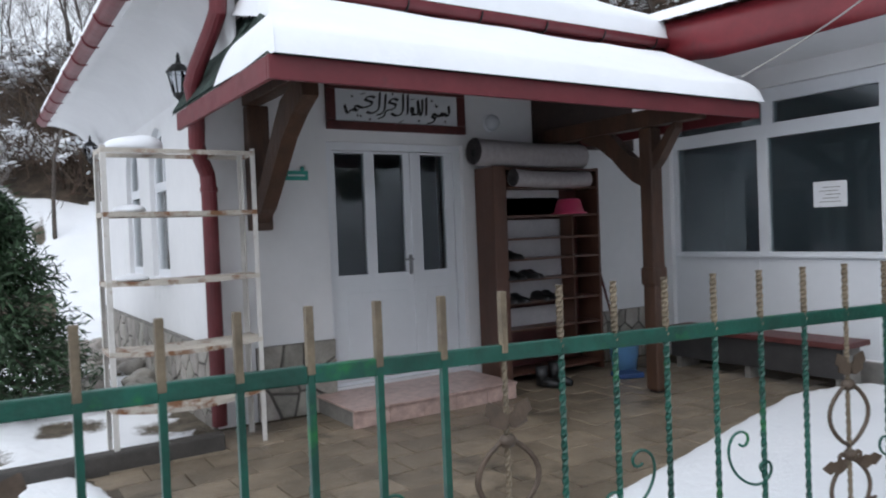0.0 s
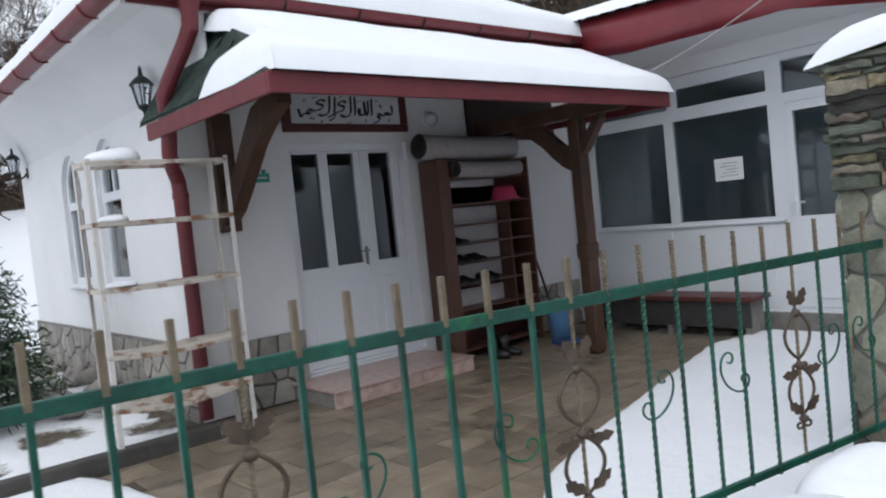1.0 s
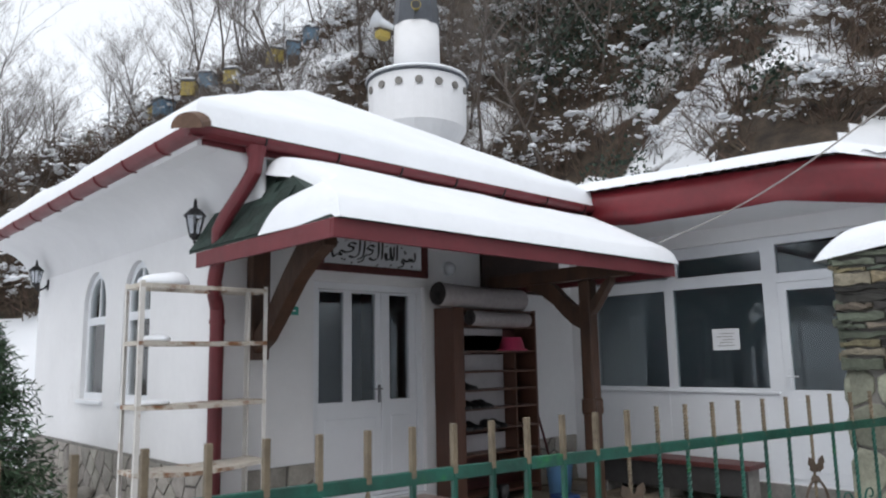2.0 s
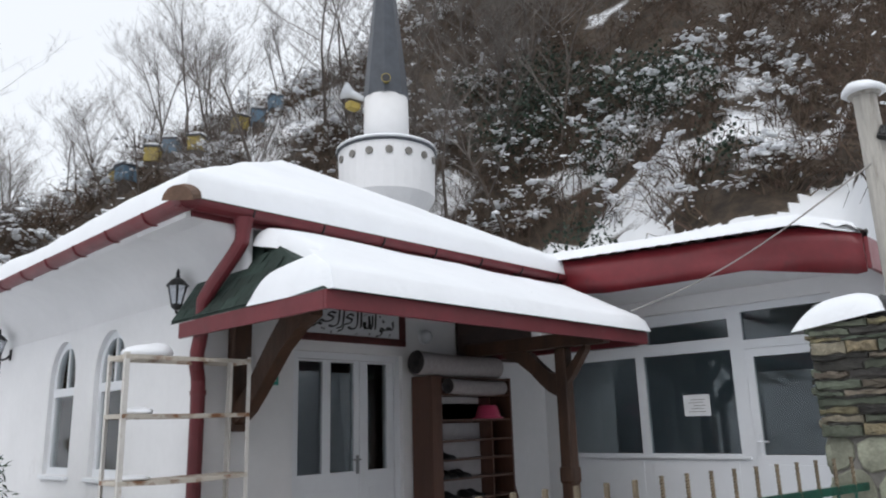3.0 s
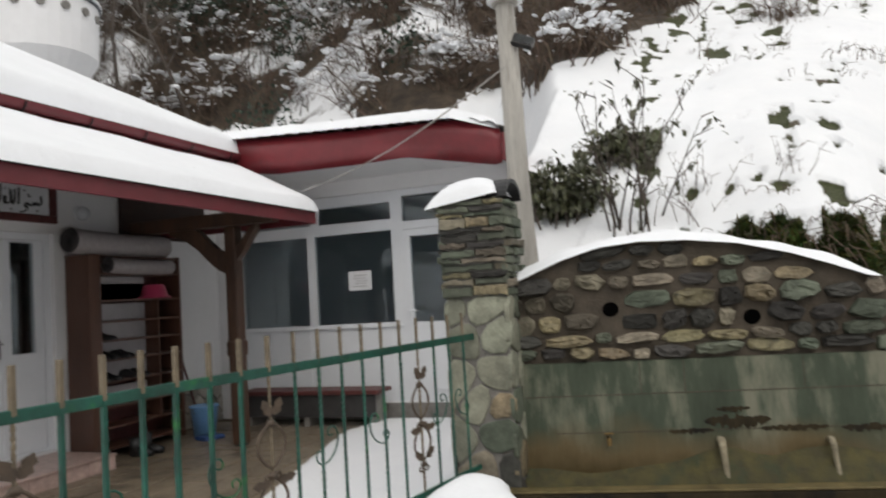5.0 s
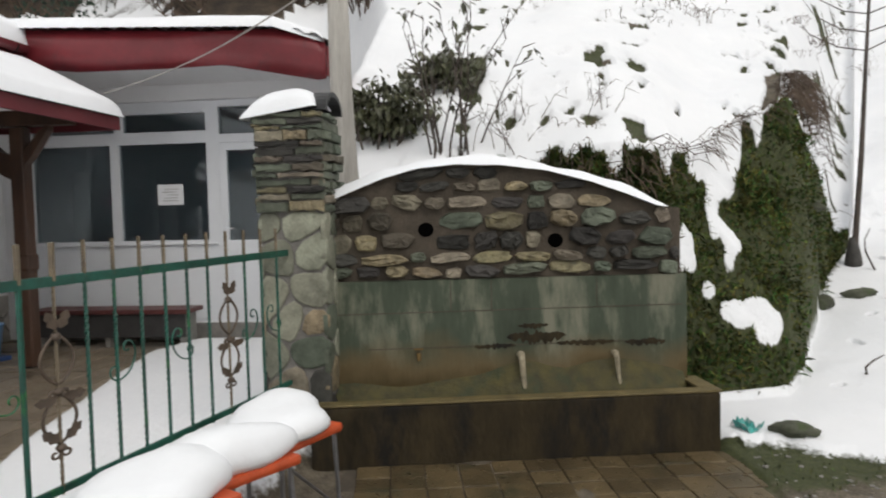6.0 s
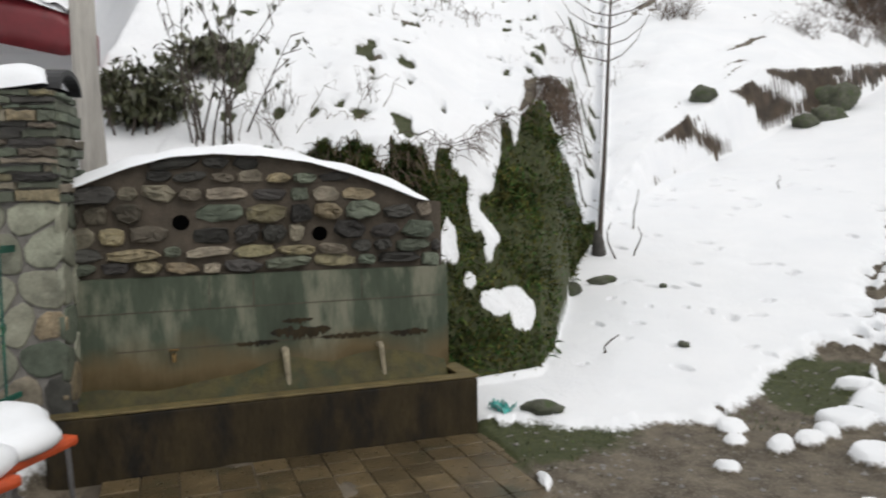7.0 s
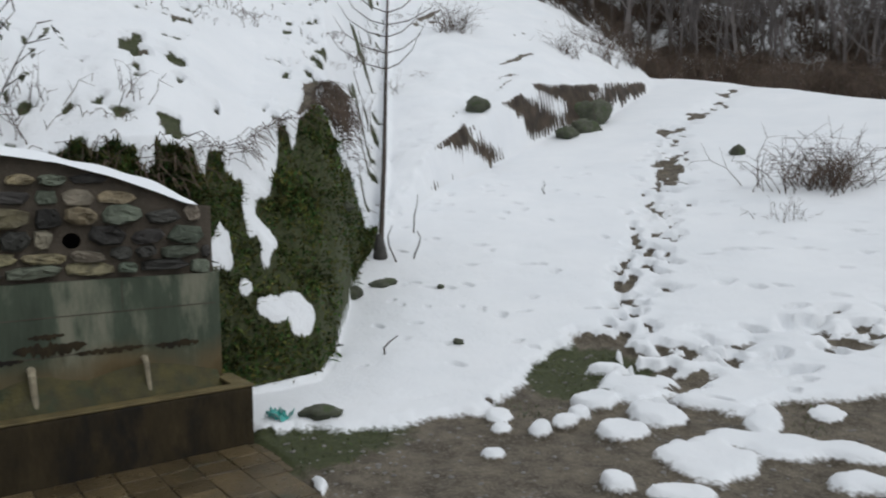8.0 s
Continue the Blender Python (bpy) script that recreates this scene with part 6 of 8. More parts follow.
# ---- minaret ----
def build_minaret():
    m = thing("minaret", "slim white minaret with a balcony and a grey cone", "minaret", (7.95, 10.4, 0))
    zb = 6.94
    part("shaft", lathe(bmesh.new(), [(0.62, 0.0), (0.62, zb - 1.55)], 24), M_PLASTER, m, "", True)
    part("balcony", lathe(bmesh.new(), [(0.62, zb - 1.549), (0.955, zb - 0.98), (0.975, zb - 0.05)], 32), M_PLASTER, m)
    part("balcony_rim", lathe(bmesh.new(), [(0.985, zb - 0.048), (1.02, zb - 0.035), (1.02, zb - 0.01), (0.96, zb + 0.01)], 28), M_ZINC, m)
    tagged(part("balcony_snow", lathe(bmesh.new(), [(1.03, zb + 0.011), (1.01, zb + 0.06), (0.88, zb + 0.07), (0.5, zb + 0.07)], 28), M_SNOW, None, "", True), "thin ring of snow on the minaret balcony", "snow", "", "stuff").matrix_world = pose(7.95, 10.4, 0)
    part("upper_shaft", lathe(bmesh.new(), [(0.47, zb + 0.011), (0.45, zb + 1.18)], 24), M_PLASTER, m, "", True)
    part("cone", lathe(bmesh.new(), [(0.48, zb + 1.181), (0.47, zb + 1.23), (0.02, zb + 5.78)], 8), M_ZINC, m, "faceted grey metal cone")
    for k in range(16):
        t = 2 * math.pi * k / 16 + 0.1
        bm = T([(0.96 * math.cos(t), 0.96 * math.sin(t), zb - 0.26), (1.0 * math.cos(t), 1.0 * math.sin(t), zb - 0.26)], 0.075, 12)
        part("rosette", bm, M_MORTARGREY, m)
    sp = math.atan2(-10.6, -9.4)
    for da, r in ((0.0, 0.52), ):
        c = Vector((math.cos(sp + da), math.sin(sp + da), 0))
        part("loudspeaker", T([c * 0.4 + Vector((0, 0, zb + 1.4)), c * 0.52 + Vector((0, 0, zb + 1.4)), c * 0.6 + Vector((0, 0, zb + 1.4))], [0.05, 0.07, 0.1], 12), M_YELLOW, m, "yellow horn loudspeaker")
        part("speaker_mouth", T([c * 0.601 + Vector((0, 0, zb + 1.4)), c * 0.604 + Vector((0, 0, zb + 1.4))], 0.086, 12), M_BLACK, m)
    sd = Vector((math.sin(sp), -math.cos(sp), 0))
    part("loudspeaker", T([sd * 0.45 + Vector((0, 0, zb + 1.2)), sd * 0.7 + Vector((0, 0, zb + 1.32)), sd * 0.86 + Vector((0, 0, zb + 1.4))], [0.05, 0.09, 0.19], 14), M_BULB, m, "pale horn loudspeaker")
    part("speaker_box", B(-0.13, 0.13, -0.09, 0.09, -0.07, 0.07, bevel=0.01), M_YELLOW, m, "yellow speaker box").matrix_basis = Matrix.Translation(sd * 0.68 + Vector((0, 0, zb + 1.05)))


build_minaret()


# ---- things in the porch and yard ----
def build_shelf():
    s = thing("shoe_shelf", "tall brown shoe shelf with grey back boards", "shelf")
    x0, x1, y0, y1, z1 = 4.2, 5.54, 5.57, 5.9, 2.1
    part("side_panel", B(x0, x0 + 0.03, y0, y1, 0.02, z1, bevel=0.004), M_SHELF, s)
    part("side_panel", B(x1 - 0.03, x1, y0, y1, 0.02, z1, bevel=0.004), M_SHELF, s)
    part("front_strip", B(x0 - 0.04, x0 + 0.11, y0 - 0.024, y0 - 0.006, 0.02, z1), M_SHELF, s)
    part("divider", B(5.18, 5.2, y0 + 0.03, y1, 0.3, 1.62), M_SHELF, s)
    part("back_panel", B(x0 + 0.031, x1 - 0.031, y1 - 0.012, y1, 0.02, z1), M_MAROON, s)
    for i, z in enumerate((0.1, 0.31, 0.52, 0.78, 1.0, 1.2, 1.4, 1.62, 1.9, 2.08)):
        part("shelf_board", B(x0 + 0.031, x1 - 0.031, y0 + (0.005 if i % 2 else 0.0), y1 - 0.014, z - 0.01, z + 0.01), M_SHELF, s)
        if 1 < i < 8:
            part("back_board", B(x0 + 0.1, 5.175, y1 - 0.12, y1 - 0.1, z + 0.012, z + 0.19), M_BACK, s, "pale grey back board")
    part("back_board", B(x0 + 0.1, 5.175, y1 - 0.12, y1 - 0.1, 1.635, 1.886), M_BACK, s)
    # shoes
    shoe = thing("shoe", "dark worn shoe on the shelf", "shoe", (0, 0, 0), 0, "shoes on the shelf")
    bm = bmesh.new()
    prof = [(0, 0.035, 0.06), (0.05, 0.042, 0.075), (0.1, 0.04, 0.075), (0.15, 0.042, 0.05), (0.21, 0.045, 0.04), (0.26, 0.032, 0.03), (0.275, 0.012, 0.016)]
    rows = [[bm.verts.new((w * math.cos(t), -L, 0.014 + h * max(0, math.sin(t)))) for t in [math.pi * k / 8 for k in range(9)]] for L, w, h in prof]
    for p, q in zip(rows, rows[1:]):
        for k in range(8):
            bm.faces.new((p[k], p[k + 1], q[k + 1], q[k]))
    bm.faces.new(rows[0])
    part("upper", bm, M_BLACK, shoe, "", True)
    bm = bmesh.new()
    slab(bm, [(w + 0.004, -L) for L, w, h in prof] + [(-w - 0.004, -L) for L, w, h in prof[::-1]], pose(0, 0, 0), 0.0, 0.015)
    part("sole", bm, M_CARPETDARK, shoe)
    spots = [(4.36, 1.01), (4.46, 1.01), (4.6, 1.01), (4.7, 1.01), (4.36, 0.79), (4.47, 0.79), (4.78, 0.79), (4.88, 0.79), (4.4, 1.21)]
    for i, (x, z) in enumerate(spots):
        m = pose(x, 5.775 - 0.012 * (i % 3), z + 0.001, 0, 0, (i * 37 % 11) - 5)
        if i:
            copy_thing(shoe, m)
        else:
            shoe.matrix_world = m

    def roll(name, label, a, b, r, mt):
        t = thing(name, label, "carpet")
        bm = tube(bmesh.new(), [Vector(a).lerp(Vector(b), k / 8) + Vector((0, 0, -0.012 * math.sin(math.pi * k / 8))) for k in range(9)], r, 20, False)
        part("outer_layer", bm, mt, t, "", True)
        d = (Vector(b) - Vector(a)).normalized()
        for e0, sg in ((Vector(a), 1), (Vector(b), -1)):
            bm = bmesh.new()
            mm = axes(e0, d.orthogonal(), d.cross(d.orthogonal()))
            pts, n = [], 60
            for k in range(n + 1):
                tt, rr = 2 * math.pi * 3.2 * k / n, r * (0.3 + 0.68 * k / n)
                pts.append(mm @ Vector((rr * math.cos(tt), rr * math.sin(tt), 0)) + d * sg * 0.012)
            tube(bm, pts, 0.011, 5)
            part("coiled_end", bm, M_CARPETDARK, t, "dark coiled end")
            bm = bmesh.new()
            slab(bm, [(r * 0.97 * math.cos(q), r * 0.97 * math.sin(q)) for q in [2 * math.pi * k / 18 for k in range(18)]], axes(e0 + d * sg * 0.03, d.orthogonal(), d.cross(d.orthogonal())), 0, 0.004)
            part("core", bm, M_BLACK, t)
    roll("rolled_carpet", "grey rolled carpet lying on top of the shelf", (4.0, 5.62, 2.235), (5.42, 5.7, 2.225), 0.125, M_CARPET)
    roll("rolled_carpet", "grey rolled carpet in the top of the shelf", (4.36, 5.5, 1.985), (5.4, 5.6, 1.985), 0.082, M_CARPET)
    b = thing("basin", "pink plastic basin turned over on the shelf", "basin", (5.2, 5.66, 1.631))
    part("bowl", lathe(bmesh.new(), [(0.17, 0.0), (0.175, 0.012), (0.155, 0.02), (0.12, 0.14), (0.1, 0.155)], 20), M_PINK, b, "", True)
    part("rim", lathe(bmesh.new(), [(0.176, 0.0), (0.185, 0.004), (0.185, 0.014), (0.176, 0.018)], 20), M_PINK, b, "", True)


build_shelf()


def build_small_things():
    lamp = thing("wall_lamp", "round opal lamp on the porch wall", "lamp", (4.42, WY - 0.004, 2.56))
    part("base_ring", tube(bmesh.new(), [(0, 0, 0), (0, -0.03, 0)], [0.085, 0.08], 18), M_PVC, lamp)
    part("shade", lathe(bmesh.new(), [(0.078, 0.0), (0.078, 0.02), (0.062, 0.055), (0.035, 0.075), (0.01, 0.08)], 18), M_BULB, lamp, "", True).matrix_basis = pose(0, -0.031, 0, 90)
    s = thing("name_plate", "small green plate on the entrance wall", "plate")
    part("plate", B(2.26, 2.47, WY - 0.018, WY - 0.004, 1.985, 2.065, bevel=0.003), M_SIGNGREEN, s)
    part("script_bar", B(2.29, 2.44, WY - 0.021, WY - 0.0185, 2.02, 2.032), M_PAPER, s)
    part("clip", B(2.405, 2.435, WY - 0.022, WY - 0.004, 2.066, 2.1), M_SIGNGREEN, s)

    for x, y in ((1.6, 5.99), (1.6, 10.9)):
        l = thing("wall_lantern", "black iron wall lantern with clear panes", "lantern", (x - 0.14, y, 2.7), 0, "wall lanterns")
        part("bracket", tube(bmesh.new(), [(0.15, 0, -0.05), (0.11, 0, -0.1), (0.06, 0, -0.12), (0.0, 0, -0.1), (0.0, 0, -0.06)], 0.014, 8), M_BLACK, l)
        part("wall_plate", B(0.145, 0.158, -0.035, 0.035, -0.12, 0.02, bevel=0.004), M_BLACK, l)
        part("base", lathe(bmesh.new(), [(0.02, -0.08), (0.05, -0.05), (0.05, -0.03)], 8), M_BLACK, l)
        for k in range(6):
            t = 2 * math.pi * k / 6
            part("bar", T([(0.05 * math.cos(t), 0.05 * math.sin(t), -0.03), (0.085 * math.cos(t), 0.085 * math.sin(t), 0.13)], 0.006, 5), M_BLACK, l)
        g = part("glass", lathe(bmesh.new(), [(0.044, -0.028), (0.078, 0.128)], 6), M_LAMPGLASS, l)
        part("roof", lathe(bmesh.new(), [(0.1, 0.13), (0.09, 0.145), (0.05, 0.19), (0.022, 0.205), (0.014, 0.24), (0.018, 0.25), (0.004, 0.29)], 12), M_BLACK, l)
    b = thing("bench", "low bench with a dark red seat by the glazed front", "bench")
    part("seat", B(6.1, 6.5, 3.35, 5.25, 0.38, 0.43, bevel=0.01), M_MAROON, b)
    # board coloured near black to paint the shadow under the seat
    part("side_board", B(6.14, 6.16, 3.4, 5.2, 0.12, 0.375), mat("dark_grey_board", (0.035, 0.033, 0.033), 0.6, scale=5, amount=0.3), b)
    for y in (3.42, 4.3, 5.1):
        part("leg", B(6.17, 6.46, y, y + 0.06, 0.0, 0.375, bevel=0.005), M_MORTARGREY, b)
    k = thing("bucket", "blue plastic bucket standing by the post", "bucket", (5.6, 5.35, 0.0))
    part("body", lathe(bmesh.new(), [(0.12, 0.0), (0.155, 0.33), (0.17, 0.34), (0.17, 0.355), (0.15, 0.35)], 18), M_BLUE, k, "", True)
    part("handle", tube(bmesh.new(), [(0.165 * math.cos(t), 0.03, 0.34 - 0.13 * math.sin(t)) for t in [math.pi * q / 10 for q in range(11)]], 0.005, 5), M_STEEL, k)
    d = thing("dustpan", "dark blue dustpan on the porch floor", "dustpan", (5.42, 5.15, 0.0), -20)
    part("pan", B(-0.13, 0.13, -0.12, 0.1, 0.0, 0.05, bevel=0.015), mat("navy_plastic", (0.03, 0.07, 0.2), 0.45), d)
    m = thing("broom", "broom with a dark handle leaning on the wall", "broom")
    part("handle", T([(5.84, 5.6, 0.1), (5.7, 5.89, 1.4)], 0.014, 8), M_MAROON, m)
    part("bristles", B(5.73, 5.97, 5.55, 5.63, 0.0, 0.12, bevel=0.02), M_CARPETDARK, m)
    for x, h in ((4.52, 0.2), (4.68, 0.22)):
        g = thing("rubber_boot", "black rubber boot on the porch floor", "boot", (x, 5.3, 0.0), 15, "boots by the shelf")
        part("shaft", T([(0, 0.06, 0.02), (0, 0.06, h)], [0.055, 0.06], 12), M_BLACK, g, "", True)
        part("foot", T([(0, 0.09, 0.05), (0, -0.03, 0.05), (0, -0.13, 0.035)], [0.045, 0.05, 0.03], 10), M_BLACK, g, "", True)


build_small_things()


def build_rack():
    r = thing("metal_rack", "rusty white metal shelving rack in front of the house", "rack")
    x0, x1, y0, y1, zt = 0.77, 1.82, 5.34, 5.66, 2.17

    def angle(x, y, sx, sy):
        bm = bmesh.new()
        box(bm, min(x, x + sx * 0.035), max(x, x + sx * 0.035), min(y, y + sy * 0.004), max(y, y + sy * 0.004), 0.0, zt)
        box(bm, min(x, x + sx * 0.004), max(x, x + sx * 0.004), min(y + sy * 0.0045, y + sy * 0.035), max(y + sy * 0.0045, y + sy * 0.035), 0.0, zt)
        return bm

    for x, sx in ((x0, 1), (x1, -1)):
        for y, sy in ((y0, 1), (y1, -1)):
            part("upright", angle(x, y, sx, sy), M_RUST, r)
    rg = random.Random(6)
    for i, z in enumerate((2.15, 1.72, 1.25, 0.78, 0.4)):
        n, w = 16, 5
        P = np.zeros((w, n, 3))
        sag = (0.0, 0.005, 0.015, 0.045, 0.07)[i]
        for a1 in range(w):
            for b1 in range(n):
                u = b1 / (n - 1)
                P[a1, b1] = (x0 + 0.006 + (x1 - x0 - 0.012) * u, y0 + 0.006 + (y1 - y0 - 0.012) * a1 / (w - 1), z - sag * math.sin(math.pi * u) * (0.6 + 0.4 * math.cos(a1)) + 0.004 * rg.uniform(-1, 1))
        ob = new("tray", grid_mesh("tray", P, M_RUSTEDGE, False))
        if i == 0:
            ob.data = mesh_of("tray", B(x0 + 0.006, x1 - 0.006, y0 + 0.006, y0 + 0.03, z - 0.02, z), M_RUST)
        else:
            ob.modifiers.new("thickness", "SOLIDIFY").thickness = 0.004
        ob.parent = r
        for y in (y0 - 0.003, y1 - 0.003):
            bm = bmesh.new()
            pts = [(x0 + (x1 - x0) * k / 10, y, z - 0.014 - sag * 0.8 * math.sin(math.pi * k / 10)) for k in range(11)]
            lo, hi = [(p[0], p[2] - 0.016) for p in pts], [(p[0], p[2] + 0.016) for p in pts]
            slab(bm, lo + hi[::-1], axes((0, y + 0.003, 0), (1, 0, 0), (0, 0, 1)), -0.002, 0.002)
            part("lip", bm, M_RUSTEDGE, r)
        for x in (x0 - 0.003, x1 - 0.001):
            part("lip", B(x, x + 0.004, y0 + 0.02, y1 - 0.02, z - 0.03, z + 0.002), M_RUSTEDGE, r)
    for x, y, z, a1, b1, c1, sd in ((1.02, 5.5, 2.152, 0.19, 0.16, 0.1, 1), (0.96, 5.48, 1.722, 0.11, 0.12, 0.05, 2), (0.96, 5.5, 1.25, 0.1, 0.12, 0.035, 3)):
        tagged(part("rack_snow", dome(bmesh.new(), (x, y, z), a1, b1, c1, sd), M_SNOW, None, "", True), "small heap of snow on the metal rack", "snow", "", "stuff")


build_rack()


# ---- calligraphy: pen strokes on the panel, drawn from right to left ----
def build_script():
    y = WY - 0.0335

    def stroke(name, pts, w):
        """A flat pen stroke through points (x, z), with a width at each."""
        n = 6
        dense = []
        for i in range(len(pts) - 1):
            p0, p1, p2, p3 = (Vector(pts[max(0, min(len(pts) - 1, j))]) for j in (i - 1, i, i + 1, i + 2))
            for k in range(n):
                t = k / n
                dense.append(0.5 * ((2 * p1) + (p2 - p0) * t + (2 * p0 - 5 * p1 + 4 * p2 - p3) * t * t + (3 * p1 - p0 - 3 * p2 + p3) * t ** 3))
        dense.append(Vector(pts[-1]))
        nib = Vector((0.8, 0.6)) * w / 2
        bm = bmesh.new()
        for p, q in zip(dense, dense[1:]):
            d = (q - p)
            if d.length < 1e-5:
                continue
            side = Vector((-d.y, d.x)).normalized() * w * 0.22
            for quad in ([p - nib, q - nib, q + nib, p + nib], [p - side, q - side, q + side, p + side]):
                vs = [bm.verts.new((c.x, y, c.y)) for c in quad]
                bm.faces.new(vs)
        bm2 = bmesh.ops.extrude_face_region(bm, geom=list(bm.faces))
        bmesh.ops.translate(bm, vec=(0, 0.003, 0), verts=[v for v in bm2["geom"] if isinstance(v, bmesh.types.BMVert)])
        part(name, bm, M_INK, SIGN)

    X, Z = 3.375, 2.645
    s = lambda u, v: (X + u, Z + v)
    W = 0.031
    # bism
    stroke("stroke", [s(0.545, 0.05), s(0.55, -0.02), s(0.52, -0.045), s(0.495, -0.02), s(0.485, -0.045), s(0.46, -0.02), s(0.45, -0.05), s(0.40, -0.045), s(0.375, -0.03), s(0.36, -0.06), s(0.39, -0.075), s(0.36, -0.11), s(0.30, -0.125)], W)
    stroke("stroke", [s(0.43, 0.05), s(0.41, 0.03), s(0.40, 0.06)], W * 0.6)
    # allah
    stroke("stroke", [s(0.30, 0.115), s(0.295, 0.0), s(0.29, -0.05)], W)
    stroke("stroke", [s(0.255, 0.095), s(0.25, -0.02), s(0.225, -0.045), s(0.205, 0.085), s(0.205, -0.02), s(0.18, -0.05), s(0.14, -0.035), s(0.13, 0.01), s(0.155, 0.0), s(0.14, -0.06)], W)
    stroke("stroke", [s(0.10, 0.13), s(0.095, 0.0), s(0.085, -0.05)], W)
    # ar-rahman
    stroke("stroke", [s(0.05, 0.13), s(0.045, 0.0), s(0.02, -0.05), s(-0.03, -0.07), s(-0.08, -0.05)], W)
    stroke("stroke", [s(-0.005, 0.07), s(-0.05, 0.085), s(-0.10, 0.05), s(-0.03, 0.03), s(-0.06, -0.01), s(-0.13, -0.03), s(-0.16, -0.08), s(-0.22, -0.105)], W)
    stroke("stroke", [s(-0.13, 0.12), s(-0.145, 0.0), s(-0.17, -0.05), s(-0.23, -0.075)], W)
    # ar-rahim
    stroke("stroke", [s(-0.19, 0.13), s(-0.20, 0.02), s(-0.22, -0.03), s(-0.28, -0.06), s(-0.33, -0.05)], W)
    stroke("stroke", [s(-0.24, 0.08), s(-0.29, 0.09), s(-0.34, 0.06), s(-0.27, 0.035), s(-0.31, 0.0), s(-0.38, -0.015), s(-0.43, 0.0), s(-0.45, -0.03), s(-0.42, -0.045), s(-0.48, -0.04), s(-0.52, -0.07), s(-0.545, 0.0)], W)
    for u, v in ((0.5, -0.1), (0.21, -0.105), (-0.06, 0.125), (-0.42, -0.085), (-0.39, -0.09), (-0.47, 0.08), (-0.3, -0.115), (0.36, 0.09)):
        stroke("dot", [s(u - 0.008, v - 0.006), s(u + 0.008, v + 0.006)], W * 1.2)
    for u, v in ((0.02, -0.12), (-0.36, 0.11), (0.15, 0.09)):
        stroke("vowel_mark", [s(u - 0.025, v - 0.01), s(u + 0.025, v + 0.01)], W * 0.5)


build_script()


# ---- paving ----
def build_paving():
    yard = structure("yard_pavement", B(0.6, 6.64, 2.2, WY - 0.02, -0.08, -0.014), M_MORTAR, "wet stone slab paving of the porch and yard", "pavement")
    rg = random.Random(5)
    kinds = [mesh_of("paving_slab", B(-0.196, 0.196, -0.146, 0.146, -0.03, 0.0, bevel=0.006), M_PAVE) for _ in range(1)]
    for j in range(14):
        for i in range(16):
            x, y = 0.72 + 0.4 * i + (0.2 if j % 2 else 0), 2.1 + 0.3 * j - 0.18
            if x > 6.5 or y > 5.75 or y < 1.7:
                continue
            if 2.5 < x < 4.0 and y > 5.35:
                continue
            p = piece("paving_slab", kinds[0], yard)
            p.matrix_world = pose(x, y + 0.18, rg.uniform(-0.004, 0.002), rg.uniform(-0.5, 0.5), rg.uniform(-0.5, 0.5), rg.uniform(-0.6, 0.6))
    structure("kerb", box(bmesh.new(), -3.0, 1.5, 5.3, 5.42, -0.1, 0.12, bevel=0.015), M_KERB, "dark wet concrete kerb beside the porch", "kerb")
    street = structure("street_pavement", slab(bmesh.new(), [(-3.4, 0.75), (-3.4, -1.75), (2.6, -1.75), (3.3, -1.62), (2.85, 0.75)], Matrix.Identity(4), -0.2, -0.135), M_MORTAR, "wet brown paver strip before the fountain", "pavement")
    me = mesh_of("paver", B(-0.098, 0.098, -0.098, 0.098, -0.03, 0.0, bevel=0.006), M_BRICKPAVE)
    m0 = Matrix.Translation(face_point(1.2, 0.41)) @ pose(0, 0, 0, 0, 0, math.degrees(math.atan2(FU.y, FU.x)))
    for j in range(11):
        for i in range(14):
            q = m0 @ Vector((-1.28 + 0.204 * i, -0.1 - 0.204 * j, 0))
            if q.y > 0.6 or q.y < -1.72:
                continue
            p = piece("paver", me, street)
            p.matrix_world = Matrix.Translation((q.x, q.y, -0.117 + rg.uniform(-0.004, 0.003))) @ pose(0, 0, 0, rg.uniform(-0.8, 0.8), rg.uniform(-0.8, 0.8), math.degrees(math.atan2(FU.y, FU.x)))


def face_point(u, d):
    return FO + FU * u - FN * d


build_paving()


# ---- plants: sticks as tapered prisms, leaves as folded blades ----
def sticks(p0, p1, r0, r1, sides=3):
    """Tapered prisms between pairs of points: arrays of vertices and quads."""
    p0, p1, r0, r1 = (np.asarray(q, float) for q in (p0, p1, r0, r1))
    d = p1 - p0
    d /= np.linalg.norm(d, axis=1, keepdims=True) + 1e-9
    h = np.where(np.abs(d[:, 2:3]) > 0.9, np.array([[1.0, 0, 0]]), np.array([[0, 0, 1.0]]))
    a = np.cross(d, h)
    a /= np.linalg.norm(a, axis=1, keepdims=True) + 1e-9
    b = np.cross(d, a)
    ts = 2 * np.pi * np.arange(sides) / sides
    ring = np.cos(ts)[None, :, None] * a[:, None] + np.sin(ts)[None, :, None] * b[:, None]
    v = np.concatenate([p0[:, None] + ring * r0[:, None, None], p1[:, None] + ring * r1[:, None, None]], 1)
    k = np.arange(sides)
    f = np.stack([k, (k + 1) % sides, sides + (k + 1) % sides, sides + k], -1)
    f = (np.arange(len(p0)) * 2 * sides)[:, None, None] + f[None]
    return v.reshape(-1, 3), f.reshape(-1, 4)


